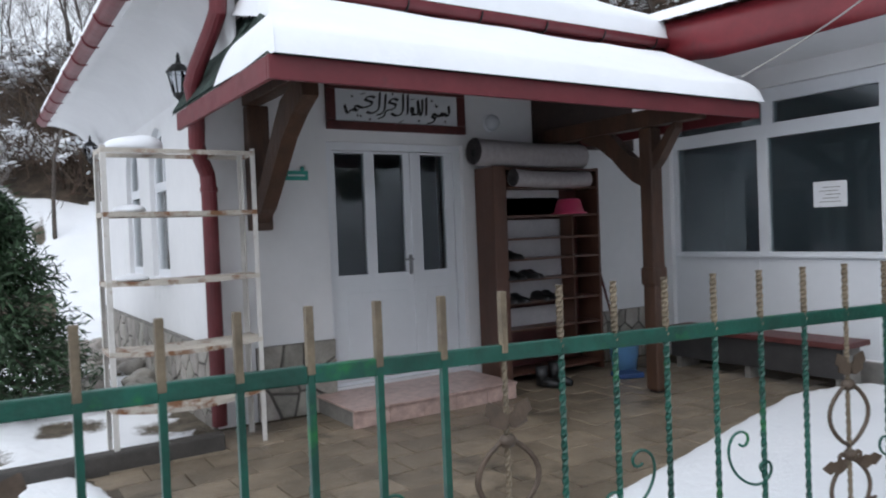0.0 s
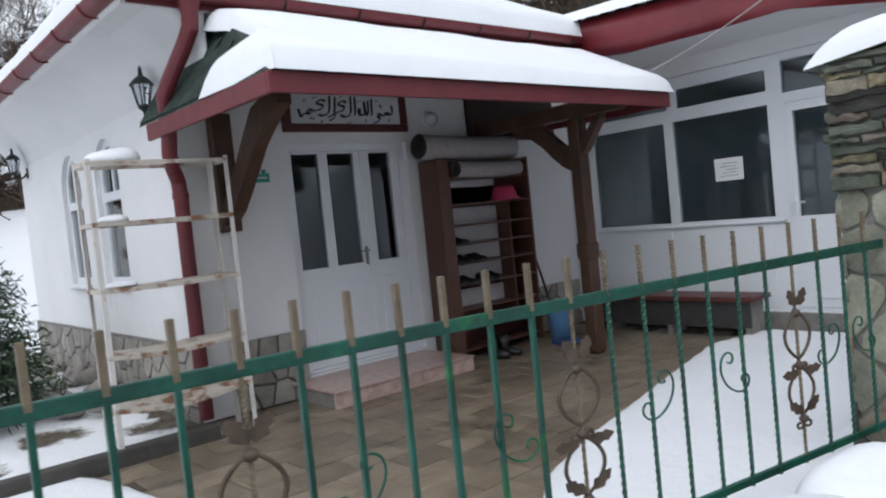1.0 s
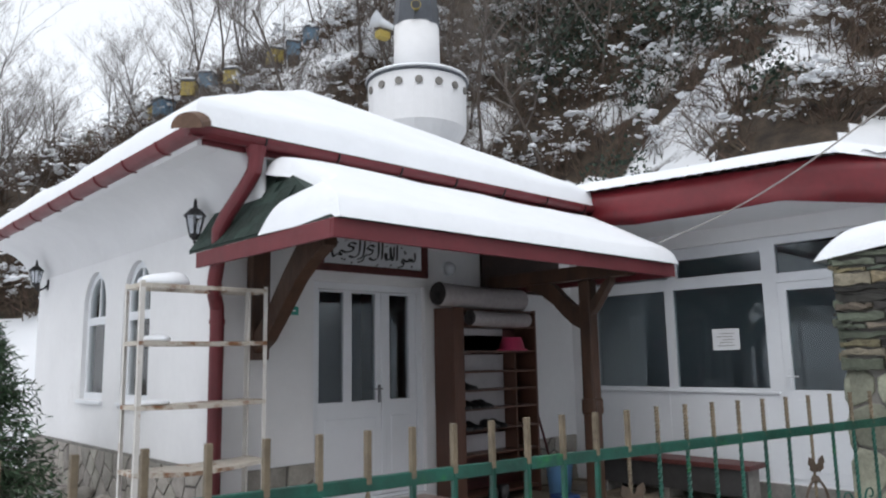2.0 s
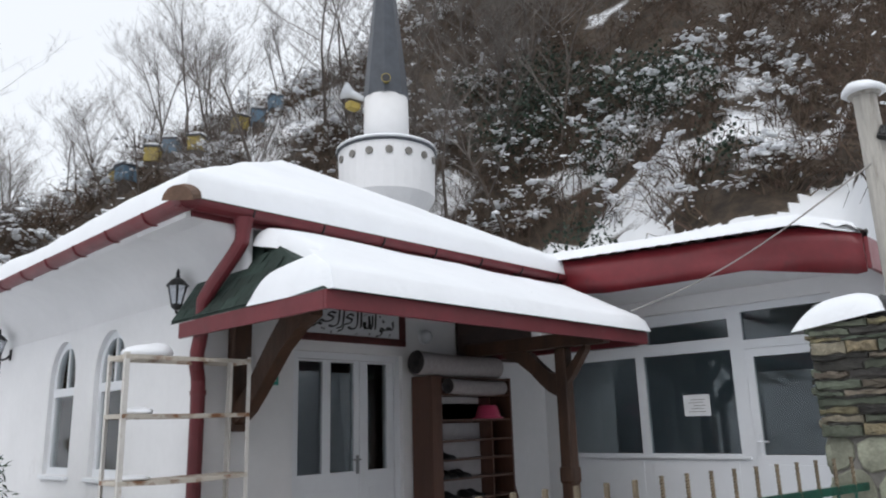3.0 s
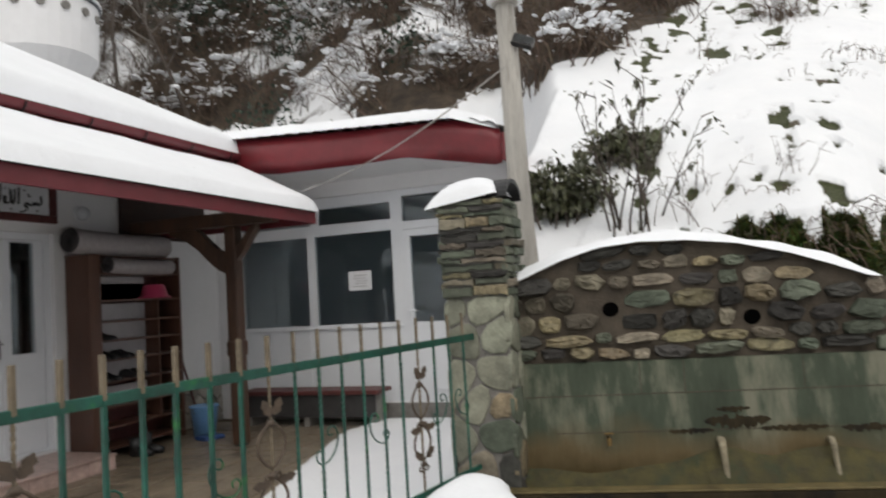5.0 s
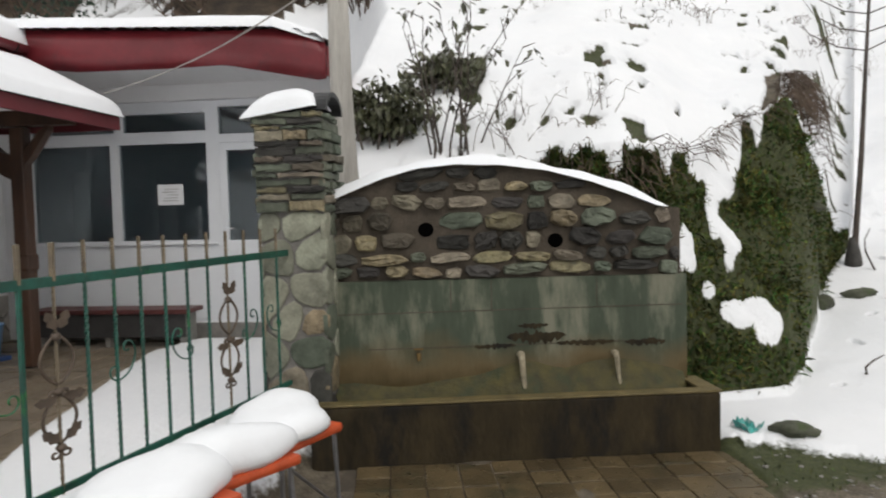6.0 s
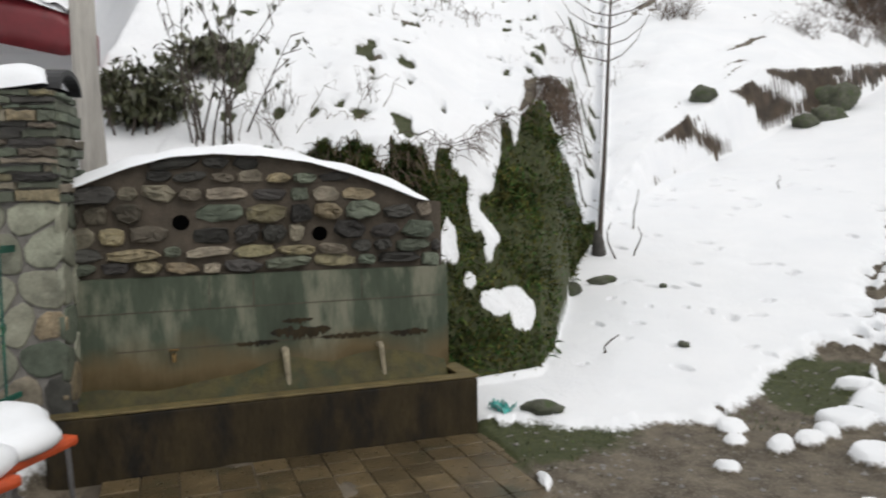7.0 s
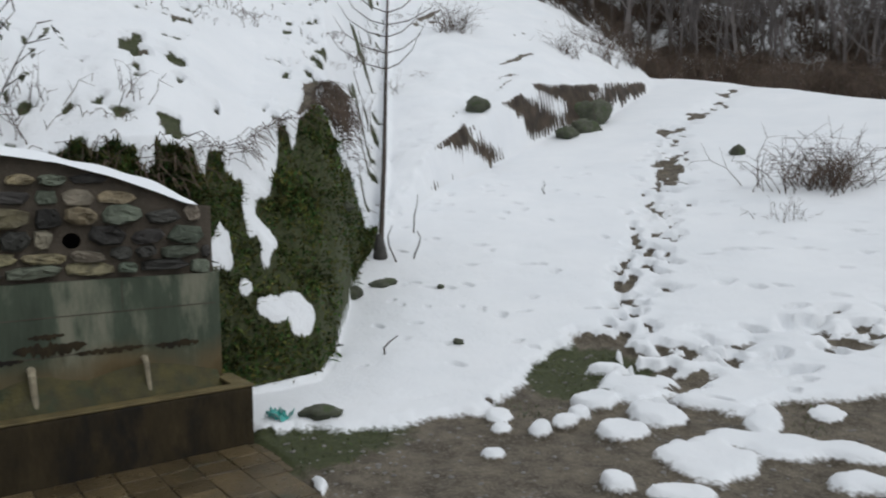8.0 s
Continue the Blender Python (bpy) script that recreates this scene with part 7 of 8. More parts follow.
def branching(rg, height, spread, levels=4, fork=(3, 5), lean=0.15, up=0.35, base=0.06, twigs=1.0):
    """The segments of a bare tree, trunk first, as rows p0, p1, r0, r1, level."""
    out = []

    def grow(p, d, length, r, level):
        n = max(2, 5 - level)
        q, pts = Vector(p), [Vector(p)]
        for i in range(n):
            d = (d + Vector((rg.gauss(0, lean), rg.gauss(0, lean), rg.gauss(0.04, lean * 0.6)))).normalized()
            q = q + d * length / n
            k0, k1 = r * (1 - 0.65 * i / n), r * (1 - 0.65 * (i + 1) / n)
            out.append((tuple(pts[-1]), tuple(q), k0, k1, level))
            pts.append(q.copy())
        if level < levels:
            m = rg.randint(*fork) + (3 if level == 0 else 0)
            for j in range(int(m * (twigs if level else 1))):
                t = rg.uniform(0.25 if level == 0 else 0.15, 1.0)
                i = min(n - 1, int(t * n))
                o = pts[i].lerp(pts[i + 1], t * n - i)
                a0 = rg.uniform(0, 2 * math.pi)
                side = Vector((math.cos(a0), math.sin(a0), up + rg.uniform(-0.1, 0.5)))
                grow(o, (d * 0.5 + side * spread).normalized(), length * rg.uniform(0.32, 0.6), max(0.005, r * (1 - 0.6 * t) * 0.5), level + 1)

    grow((0, 0, -0.3), Vector((rg.uniform(-0.1, 0.1), rg.uniform(-0.1, 0.1), 1)).normalized(), height, base, 0)
    return out


def stick_mesh(name, segs, material, sides=3):
    v, f = sticks([s[0] for s in segs], [s[1] for s in segs], np.array([s[2] for s in segs]), np.array([s[3] for s in segs]), sides)
    return raw_mesh(name, v, f, material)


def polar_spots(rg, n, az, r, power=1.0):
    """Random places round the yard, with the ground's height: rows az, r, x, y, z."""
    a0 = np.array([rg.uniform(*az) for _ in range(n)])
    r0 = np.array([r[0] + (r[1] - r[0]) * rg.random() ** power for _ in range(n)])
    x, y = -1.5 + r0 * np.cos(np.radians(a0)), -0.4 + r0 * np.sin(np.radians(a0))
    return list(zip(a0.tolist(), r0.tolist(), x.tolist(), y.tolist(), land(x, y)[0].tolist()))


def bare_trees():
    kinds = []
    for k in range(5):
        rg = random.Random(100 + k)
        segs = branching(rg, rg.uniform(6.5, 8.5), 1.0, 4, (4, 6), 0.12, 0.45, 0.085, 1.0)
        segs = segs[:1] + sorted(segs[1:], key=lambda q: q[4])[:1900]
        # trunks keep plain bark; crowns get the haze-paled colour
        kinds.append((stick_mesh("trunk", [s for s in segs if s[4] == 0], M_BARK, 6), stick_mesh("crown", [s for s in segs if s[4] > 0], M_TWIGHAZE, 3)))
    rg = random.Random(77)
    n = 0
    for az, r, x, y, z in polar_spots(rg, 260, (33, 94), (18, 42)):
        if (0 < x < 12 and y < 14.5) or (az < 48 and r < 22) or n >= 105:
            continue
        t = tagged(new("tree"), "leafless grey tree on the snowy slope", "tree", "bare trees on the slope")
        k = rg.randrange(5)
        for me in kinds[k]:
            piece(me.name, me, t)
        s = rg.uniform(0.55, 1.05) * (1 if az < 58 else 0.72)
        t.matrix_world = pose(x, y, z - 0.1, rg.uniform(-7, 7), rg.uniform(-7, 7), rg.uniform(0, 360)) @ Matrix.Scale(s, 4)
        n += 1


bare_trees()


def scatter(name, kinds, places, material, label, category):
    """Many copies of a few shapes, joined into one mesh: kinds are (v, f); places are (kind, matrix)."""
    V, Fc, n = [], [], 0
    for k, m in places:
        v, f = kinds[k]
        a = np.array(m)
        V.append(v @ a[:3, :3].T + a[:3, 3])
        Fc.append(f + n)
        n += len(v)
    ob = new(name, raw_mesh(name, np.concatenate(V), np.concatenate(Fc), material))
    return tagged(ob, label, category, "", "stuff")


def shrub_shape(seed, n, h, spread, r=0.006, droop=0.25):
    rg = np.random.RandomState(seed)
    P0, P1, R0, R1 = [], [], [], []
    for _ in range(n):
        a, o = rg.uniform(0, 2 * np.pi), rg.normal(0, 0.22 * spread, 2)
        d = np.array([np.cos(a) * rg.uniform(0.1, 1) * spread, np.sin(a) * rg.uniform(0.1, 1) * spread, 1.0])
        p = np.array([o[0], o[1], -0.15])
        L = h * rg.uniform(0.5, 1.15)
        for s in range(4):
            q = p + d / np.linalg.norm(d) * L / 4
            P0.append(p), P1.append(q), R0.append(r * (1 - s * 0.22)), R1.append(r * (1 - (s + 1) * 0.22))
            if s > 0:
                w = d + rg.normal(0, 0.7, 3)
                w /= np.linalg.norm(w)
                P0.append(q), P1.append(q + w * L * rg.uniform(0.12, 0.3)), R0.append(r * 0.5), R1.append(r * 0.2)
            p = q
            d = d + np.array([rg.normal(0, 0.25), rg.normal(0, 0.25), -droop * (s + 0.5)])
    return sticks(P0, P1, np.array(R0), np.array(R1), 3)


def blob_shape(seed, fine=2):
    bm = bmesh.new()
    bmesh.ops.create_icosphere(bm, subdivisions=fine, radius=1)
    rg = random.Random(seed)
    off = Vector((rg.uniform(0, 50),) * 3)
    for v in bm.verts:
        v.co *= 1 + 0.45 * noise.noise(v.co * 1.6 + off) + 0.2 * noise.noise(v.co * 4 + off)
        v.co.z *= 0.6
    v = np.array([q.co[:] for q in bm.verts])
    f = np.array([[q.index for q in t.verts] for t in bm.faces])
    bm.free()
    return v, f


BLOBS = [blob_shape(s, 2 if s == 0 else 1) for s in range(12)]


def hillside():
    rg = random.Random(31)
    kinds = [shrub_shape(s, 15, 1.35, 0.9, 0.014, 0.36) for s in range(6)]
    places, snow = [], []
    spots = polar_spots(rg, 2500, (-6, 92), (10.5, 43), 0.8)
    b0 = land(np.array([s[2] for s in spots]), np.array([s[3] for s in spots]))[3]
    cover = {(s[0], s[1]): float(b) for s, b in zip(spots, b0)}
    for az, r, x, y, z in spots:
        br = cover[(az, r)]
        if br < 0.5:
            continue
        s = rg.uniform(0.7, 1.7)
        places.append((rg.randrange(6), pose(x, y, z, rg.uniform(-25, 25), rg.uniform(-30, 10), rg.uniform(0, 360)) @ Matrix.Scale(s, 4)))
        load = fbm(np.array([x * 1.0]), np.array([y + z]), 0.35, 61, 2)[0] + (0.3 if 13 < az < 24 and r < 20 else 0)
        if load > 0.13:
            # a loaded bush: lumps that run together along its bent-over tops
            for _ in range(rg.randint(2, 4)):
                cx, cy, cz = x + rg.gauss(0, 0.4 * s), y + rg.gauss(0, 0.4 * s), z + rg.uniform(0.35, 0.85) * s
                a0, run = rg.uniform(0, 6.28), rg.uniform(0.15, 0.5)
                for _ in range(rg.randint(4, 9)):
                    t = rg.uniform(-1, 1)
                    k = rg.uniform(0.04, 0.125) * (1.2 - 0.7 * abs(t))
                    q = Matrix.Translation((cx + run * t * math.cos(a0) + rg.gauss(0, 0.07), cy + run * t * math.sin(a0) + rg.gauss(0, 0.07), cz - 0.3 * run * t * t + rg.gauss(0, 0.05))) @ pose(0, 0, 0, rg.uniform(-25, 25), rg.uniform(-25, 25), rg.uniform(0, 360))
                    snow.append((rg.randrange(6), q @ Matrix.Diagonal((k * rg.uniform(1, 1.7), k, k * 0.6, 1))))
        if load > 0.02:
            for _ in range(rg.randint(4, 10)):
                q = Matrix.Translation((x + rg.gauss(0, 0.5 * s), y + rg.gauss(0, 0.5 * s), z + rg.uniform(0.1, 1.0) * s)) @ pose(0, 0, 0, rg.uniform(-40, 40), rg.uniform(-40, 40), rg.uniform(0, 360))
                k = rg.uniform(0.012, 0.045)
                snow.append((6 + rg.randrange(6), q @ Matrix.Diagonal((k * rg.uniform(1, 3.5), k, k * 0.6, 1))))
    scatter("brushwood", kinds, places, M_TWIG, "tangled brown brushwood on the steep slope", "brushwood")
    scatter("brushwood_snow", BLOBS, snow, M_SNOW, "clumps of snow caught in the brushwood", "snow")


hillside()


def leaf_shape(L, w, fold=0.25):
    v = np.array([(0, 0, 0), (L * 0.5, w, fold * w), (L, 0, -0.12 * L), (L * 0.5, -w, fold * w), (L * 0.5, 0, 0)])
    return v, np.array([(0, 4, 1), (4, 2, 1), (0, 3, 4), (3, 2, 4)])


def evergreen_mass():
    """Ivy and conifers in the dark brushwood."""
    rg = random.Random(41)
    leaf = [leaf_shape(0.16, 0.05), leaf_shape(0.12, 0.06)]
    places = []
    for az, r, dz, rad, n in ((37, 27, 3.0, 2.1, 2200), (34.5, 29, 4.5, 2.2, 2200), (28, 26, 4.0, 1.9, 1700), (25, 24, 3.2, 1.5, 1100), (33, 21, 1.0, 1.2, 450), (30.5, 24, 2.4, 1.4, 500), (41, 30, 4.0, 1.6, 500), (22, 20, 1.0, 1.0, 300)):
        x, y = -1.5 + r * math.cos(radians(az)), -0.4 + r * math.sin(radians(az))
        z = ground_height(x, y)
        for _ in range(n):
            d = Vector((rg.gauss(0, 1), rg.gauss(0, 1), rg.gauss(0, 0.8)))
            d = d.normalized() * rad * rg.random() ** 0.4 * (1 + 0.35 * noise.noise(d.normalized() * 2 + Vector((az, r, 0))))
            places.append((rg.randrange(2), pose(x + d.x, y + d.y, z + 0.6 + d.z, rg.uniform(-60, 60), rg.uniform(-20, 70), rg.uniform(0, 360)) @ Matrix.Scale(rg.uniform(0.6, 1.4), 4)))
    scatter("ivy", leaf, places, M_BUSHGREEN, "dark green ivy and holly in the brushwood", "ivy")


evergreen_mass()


def far_woods():
    rg = random.Random(51)
    kinds = []
    for k in range(4):
        segs = branching(random.Random(300 + k), 9, 0.8, 3, (3, 5), 0.08, 0.6, 0.12, 0.8)[:330]
        v, f = sticks([s[0] for s in segs], [s[1] for s in segs], np.maximum(0.016, np.array([s[2] for s in segs])), np.maximum(0.01, np.array([s[3] for s in segs])), 3)
        kinds.append((v, f))
    places = []
    for az, r, x, y, z in polar_spots(rg, 420, (-64, -29), (46, 95)):
        if az > -36 and r < 60:
            continue
        places.append((rg.randrange(4), pose(x, y, z - 0.3, rg.uniform(-5, 5), rg.uniform(-5, 5), rg.uniform(0, 360)) @ Matrix.Scale(rg.uniform(0.7, 1.25), 4)))
    # distance haze is in the bark colour here
    scatter("far_woods", kinds, places, M_BARKHAZE, "dense leafless woods closing the valley", "woods")
    shr = [shrub_shape(70 + s, 13, 1.6, 0.8, 0.024, 0.2) for s in range(4)]
    places = []
    for az, r, x, y, z in polar_spots(rg, 1000, (-63, -31), (27, 62)):
        if (az < -46 and r < 27 + (az + 62) * 0.9) or (-46 <= az < -41 and r < 39) or (az >= -41 and r < 46):
            continue
        places.append((rg.randrange(4), pose(x, y, z, rg.uniform(-15, 15), rg.uniform(-15, 15), rg.uniform(0, 360)) @ Matrix.Scale(rg.uniform(0.7, 1.5), 4)))
    scatter("scrub", shr, places, M_TWIG, "brown scrub along the edge of the woods", "scrub")


far_woods()


def mossy_bank():
    """Grass, moss and ivy on the steep bank beside the fountain, with dead grass hanging over its lip."""
    rg = random.Random(61)
    blade = [leaf_shape(0.11, 0.008, 0.4), leaf_shape(0.07, 0.014, 0.3), leaf_shape(0.045, 0.02, 0.3)]
    tuft = []
    spots = []
    for _ in range(56000):
        a0, q = rg.uniform(-22, 3), rg.uniform(-0.05, 1.1)
        t0, t1 = float(np.interp(a0, BEAR, TOE_R)), float(np.interp(a0, BEAR, LIP_R))
        r0 = t0 + (t1 - t0) * q
        spots.append((-1.5 + r0 * math.cos(radians(a0)), -0.4 + r0 * math.sin(radians(a0))))
    spots = np.array(spots)
    zs, sns = land(spots[:, 0], spots[:, 1])[:2]
    for (x, y), z, sn in zip(spots.tolist(), zs.tolist(), sns.tolist()):
        if sn > 0.3:
            continue
        lush = noise.noise(Vector((x * 1.7, y * 1.7, z * 1.7)))
        if lush < -0.22 and rg.random() < 0.3:
            continue
        kind = 0 if rg.random() < 0.35 else rg.choice((1, 2))
        tuft.append((kind, pose(x, y, z, rg.uniform(-50, 50), rg.uniform(-85, 35), rg.uniform(0, 360)) @ Matrix.Scale(rg.uniform(0.4, 1.0) * (1 + 0.9 * max(0.0, lush)), 4)))
    scatter("bank_moss", blade, tuft, M_MOSS, "green moss, grass and ivy on the steep bank", "moss")
    P0, P1 = [], []
    ba = np.array([rg.choice((rg.gauss(-18.9, 0.6), rg.gauss(-18.9, 0.6), rg.gauss(-18.9, 0.6), rg.uniform(-19, 1))) for _ in range(800)])
    br = np.interp(ba, BEAR, LIP_R) + np.array([rg.gauss(-0.14, 0.08) for _ in ba]) + np.where(ba < -17.2, np.array([rg.uniform(0, 1.3) for _ in ba]), 0)
    xs, ys = -1.5 + br * np.cos(np.radians(ba)), -0.4 + br * np.sin(np.radians(ba))
    for x, y, z in zip(xs.tolist(), ys.tolist(), land(xs, ys)[0].tolist()):
        p = np.array([x, y, z + 0.02])
        d = np.array([-0.7 + rg.gauss(0, 0.3), -0.15 + rg.gauss(0, 0.4), 0.15])
        for q in range(3):
            e1 = p + d / np.linalg.norm(d) * rg.uniform(0.07, 0.16)
            P0.append(p), P1.append(e1)
            p, d = e1, d + np.array([0, 0, -0.55])
    v, f = sticks(P0, P1, np.full(len(P0), 0.004), np.full(len(P0), 0.0025), 3)
    tagged(new("dead_grass", raw_mesh("dead_grass", v, f, M_TWIG)), "dead brown grass hanging over the bank's lip", "grass", "", "stuff")


mossy_bank()


def rhododendron(x, y, h, seed, n_stems, label, per_tip=(7, 12)):
    rg = random.Random(seed)
    z = ground_height(x, y)
    b = tagged(new("shrub"), label, "shrub")
    segs, leaves = [], []
    for _ in range(n_stems):
        p = Vector((rg.gauss(0, 0.12), rg.gauss(0, 0.12), -0.1))
        d = Vector((rg.gauss(0, 0.15), rg.gauss(0, 0.15), 1)).normalized()
        L = h * rg.uniform(0.55, 1.1)
        for s in range(6):
            q = p + d * L / 6
            segs.append((tuple(p), tuple(q), 0.011 * (1 - s * 0.13), 0.011 * (1 - (s + 1) * 0.13), 1))
            if s > 0:
                w = (d + Vector((rg.gauss(0, 0.9), rg.gauss(0, 0.9), rg.gauss(0.2, 0.4)))).normalized()
                tip = q + w * rg.uniform(0.1, 0.26)
                segs.append((tuple(q), tuple(tip), 0.006, 0.003, 1))
                for _ in range(rg.randint(*per_tip)):
                    leaves.append((rg.randrange(2), Matrix.Translation(tip + Vector((rg.gauss(0, 0.03), rg.gauss(0, 0.03), rg.gauss(0, 0.03)))) @ pose(0, 0, 0, rg.uniform(-30, 30), rg.uniform(10, 75), rg.uniform(0, 360)) @ Matrix.Scale(rg.uniform(0.7, 1.2), 4)))
            p = q
            d = (d + Vector((rg.gauss(0, 0.12), rg.gauss(0, 0.12), 0))).normalized()
    tagged(piece("stem", stick_mesh("stem", segs, M_BARK, 4), b), kind="stuff")
    kinds = [leaf_shape(0.11, 0.021), leaf_shape(0.09, 0.024)]
    V, Fc, n = [], [], 0
    for k, m in leaves:
        v, f = kinds[k]
        a = np.array(m)
        V.append(v @ a[:3, :3].T + a[:3, 3])
        Fc.append(f + n)
        n += len(v)
    piece("foliage", raw_mesh("foliage", np.concatenate(V), np.concatenate(Fc), M_LEAF), b)
    b.matrix_world = pose(x, y, z)


rhododendron(5.0, 0.3, 1.5, 3, 13, "leggy evergreen shrub behind the fountain wall", (2, 4))
rhododendron(5.45, 0.98, 0.52, 5, 30, "dense brown-green bush beside the pole")
rhododendron(6.3, 0.45, 0.35, 8, 26, "low brown-green bush on the snowy bank")


def sapling():
    x, y = 7.12, -3.95
    t = tagged(new("sapling"), "thin young tree with whorls of upswept twigs", "tree")
    piece("trunk", mesh_of("trunk", T([(0, 0, -0.1), (0.0, -0.02, 0.3), (0.03, -0.09, 1.2), (0.05, -0.14, 2.2), (0.06, -0.24, 4.3)], [0.05, 0.035, 0.03, 0.022, 0.006], 8), M_BARK, True), t)
    piece("root_flare", mesh_of("root_flare", T([(0, 0, -0.12), (0, 0, 0.08), (0.01, 0, 0.3)], [0.11, 0.085, 0.04], 10), M_STONEDARK, True), t)
    rg = random.Random(2)
    for z in (2.35, 2.55, 2.75, 2.9, 3.05, 3.25, 3.45, 3.7, 3.9):
        for k in range(2):
            a0 = 1.13 + math.pi * k + rg.uniform(-0.4, 0.4)
            L = rg.uniform(0.35, 0.6) * (1.25 - 0.15 * (z - 2.3))
            c = Vector((math.cos(a0), math.sin(a0), 0))
            o = Vector((0.055, -0.14 - (z - 2.2) * 0.047, z))
            piece("twig", mesh_of("twig", T([o, o + c * L * 0.4 + Vector((0, 0, 0.06)), o + c * L * 0.8 + Vector((0, 0, 0.22)), o + c * L + Vector((0, 0, 0.42))], [0.008, 0.007, 0.005, 0.002], 5), M_BARK), t)
    t.matrix_world = pose(x, y, ground_height(x, y))


sapling()


def conifer():
    rg = random.Random(9)
    c = tagged(new("conifer"), "small bushy evergreen beside the house", "tree")
    piece("trunk", mesh_of("trunk", T([(0, 0, -0.1), (0, 0, 1.0), (0.02, 0, 2.0)], [0.06, 0.04, 0.01], 8), M_BARK), c)
    needle = leaf_shape(0.075, 0.007)
    V, Fc, n = [], [], 0
    segs = []
    for _ in range(330):
        z = rg.uniform(0.1, 2.0)
        R = 1.1 * (1 - (z / 2.25) ** 1.3) * rg.uniform(0.6, 1.05)
        a0 = rg.uniform(0, 6.28)
        p, q = Vector((0, 0, z)), Vector((R * math.cos(a0), R * math.sin(a0), z + rg.uniform(-0.2, 0.1)))
        segs.append((tuple(p), tuple(q), 0.008, 0.003, 1))
        for _ in range(46):
            t = rg.uniform(0.2, 1)
            o = p.lerp(q, t) + Vector((rg.gauss(0, 0.05), rg.gauss(0, 0.05), rg.gauss(0, 0.035)))
            m = np.array(Matrix.Translation(o) @ pose(0, 0, 0, rg.uniform(-60, 60), rg.uniform(-50, 50), math.degrees(a0) + rg.gauss(0, 50)) @ Matrix.Scale(rg.uniform(1, 2), 4))
            V.append(needle[0] @ m[:3, :3].T + m[:3, 3])
            Fc.append(needle[1] + n)
            n += 5
    tagged(piece("bough", stick_mesh("bough", segs, M_BARK), c), kind="stuff")
    piece("foliage", raw_mesh("foliage", np.concatenate(V), np.concatenate(Fc), M_SPRUCE), c)
    c.matrix_world = pose(0.15, 7.9, ground_height(0.15, 7.9))


conifer()


# ---- beehives on the slope ----
def build_hives():
    for i, (x, y, mt, word) in enumerate(((11.6, 25.4, M_YELLOW, "yellow"), (10.75, 25.8, M_HIVEBLUE, "dull blue"), (10.0, 25.7, M_YELLOW, "yellow"), (14.2, 25.3, M_HIVEBLUE, "dull blue"), (15.3, 25.7, M_HIVEBLUE, "dull blue"),
                                          (13.4, 25.4, M_YELLOW, "yellow"), (9.3, 27.0, M_YELLOW, "yellow"), (8.8, 25.1, M_HIVEBLUE, "dull blue"))):
        z = ground_height(x, y)
        h = thing("beehive", word + " wooden beehive with snow on its lid", "beehive", (x, y, z), 35 + 9 * i, "beehives on the slope")
        part("stand", B(-0.25, 0.25, -0.22, 0.22, -0.3, 0.25), M_BARK, h)
        part("body", B(-0.3, 0.3, -0.27, 0.27, 0.252, 0.8, bevel=0.01), mt, h)
        part("lid", B(-0.34, 0.34, -0.31, 0.31, 0.802, 0.88, bevel=0.01), M_ZINC, h)
        tagged(part("hive_snow", dome(bmesh.new(), (x, y, z + 0.88), 0.36, 0.33, 0.14, i), M_SNOW, None, "", True), "cap of snow on a beehive lid", "snow", "", "stuff")


build_hives()


def rock_mesh(seed, sx, sy, sz, material):
    bm = bmesh.new()
    bmesh.ops.create_icosphere(bm, subdivisions=3, radius=1)
    off = Vector((seed * 3.1, seed * 1.7, seed * 0.9))
    for v in bm.verts:
        c = v.co.copy()
        v.co *= 1 + 0.42 * noise.noise(c * 1.3 + off) + 0.22 * noise.noise(c * 3.2 + off) + 0.08 * noise.noise(c * 8 + off)
        v.co = Vector((v.co.x * sx, v.co.y * sy, v.co.z * sz))
    return mesh_of("rock", bm, material, True)


def build_rocks():
    M_MOSSROCK = mat("mossy_dark_rock", (0.07, 0.075, 0.05), 0.8, scale=8, amount=0.4, bump=0.7, bscale=20, stain=(0.05, 0.07, 0.025), stain_at=0.5, stain_scale=6)
    for i, (x, y, sx, sy, sz) in enumerate(((6.05, -3.22, 0.12, 0.1, 0.09), (6.2, -3.2, 0.09, 0.08, 0.06), (6.25, -3.65, 0.15, 0.09, 0.06), (5.9, -4.2, 0.06, 0.04, 0.03), (4.41, -3.66, 0.07, 0.04, 0.03),
                                            (8.77, -11.88, 0.15, 0.13, 0.13), (14.4, -12.7, 0.6, 0.4, 0.4), (13.2, -11.1, 0.34, 0.25, 0.2), (12.2, -8.1, 0.3, 0.22, 0.2), (3.32, -2.05, 0.13, 0.1, 0.05), (13.5, -11.9, 0.5, 0.3, 0.25))):
        ob = new("rock", rock_mesh(i, sx, sy, sz, M_MOSSROCK))
        ob.matrix_world = pose(x, y, ground_height(x, y) + sz * 0.3, 0, 0, i * 47)
        tagged(ob, "dark mossy rock half sunk in the snow", "rock", "rocks in the snow")
    rg = random.Random(14)
    for i in range(34):
        x, y = 1.28 + rg.uniform(-0.5, 0.2), rg.uniform(6.6, 11.2)
        s = rg.uniform(0.06, 0.15)
        ob = new("rock", rock_mesh(40 + i, s * 1.3, s, s * 0.75, M_PLINTH))
        ob.matrix_world = pose(x, y, 0.07 + s * 0.35 + rg.uniform(0, 0.05), rg.uniform(-20, 20), 0, rg.uniform(0, 360))
        tagged(ob, "rough field stone heaped against the plinth", "rock", "stones along the house")


build_rocks()


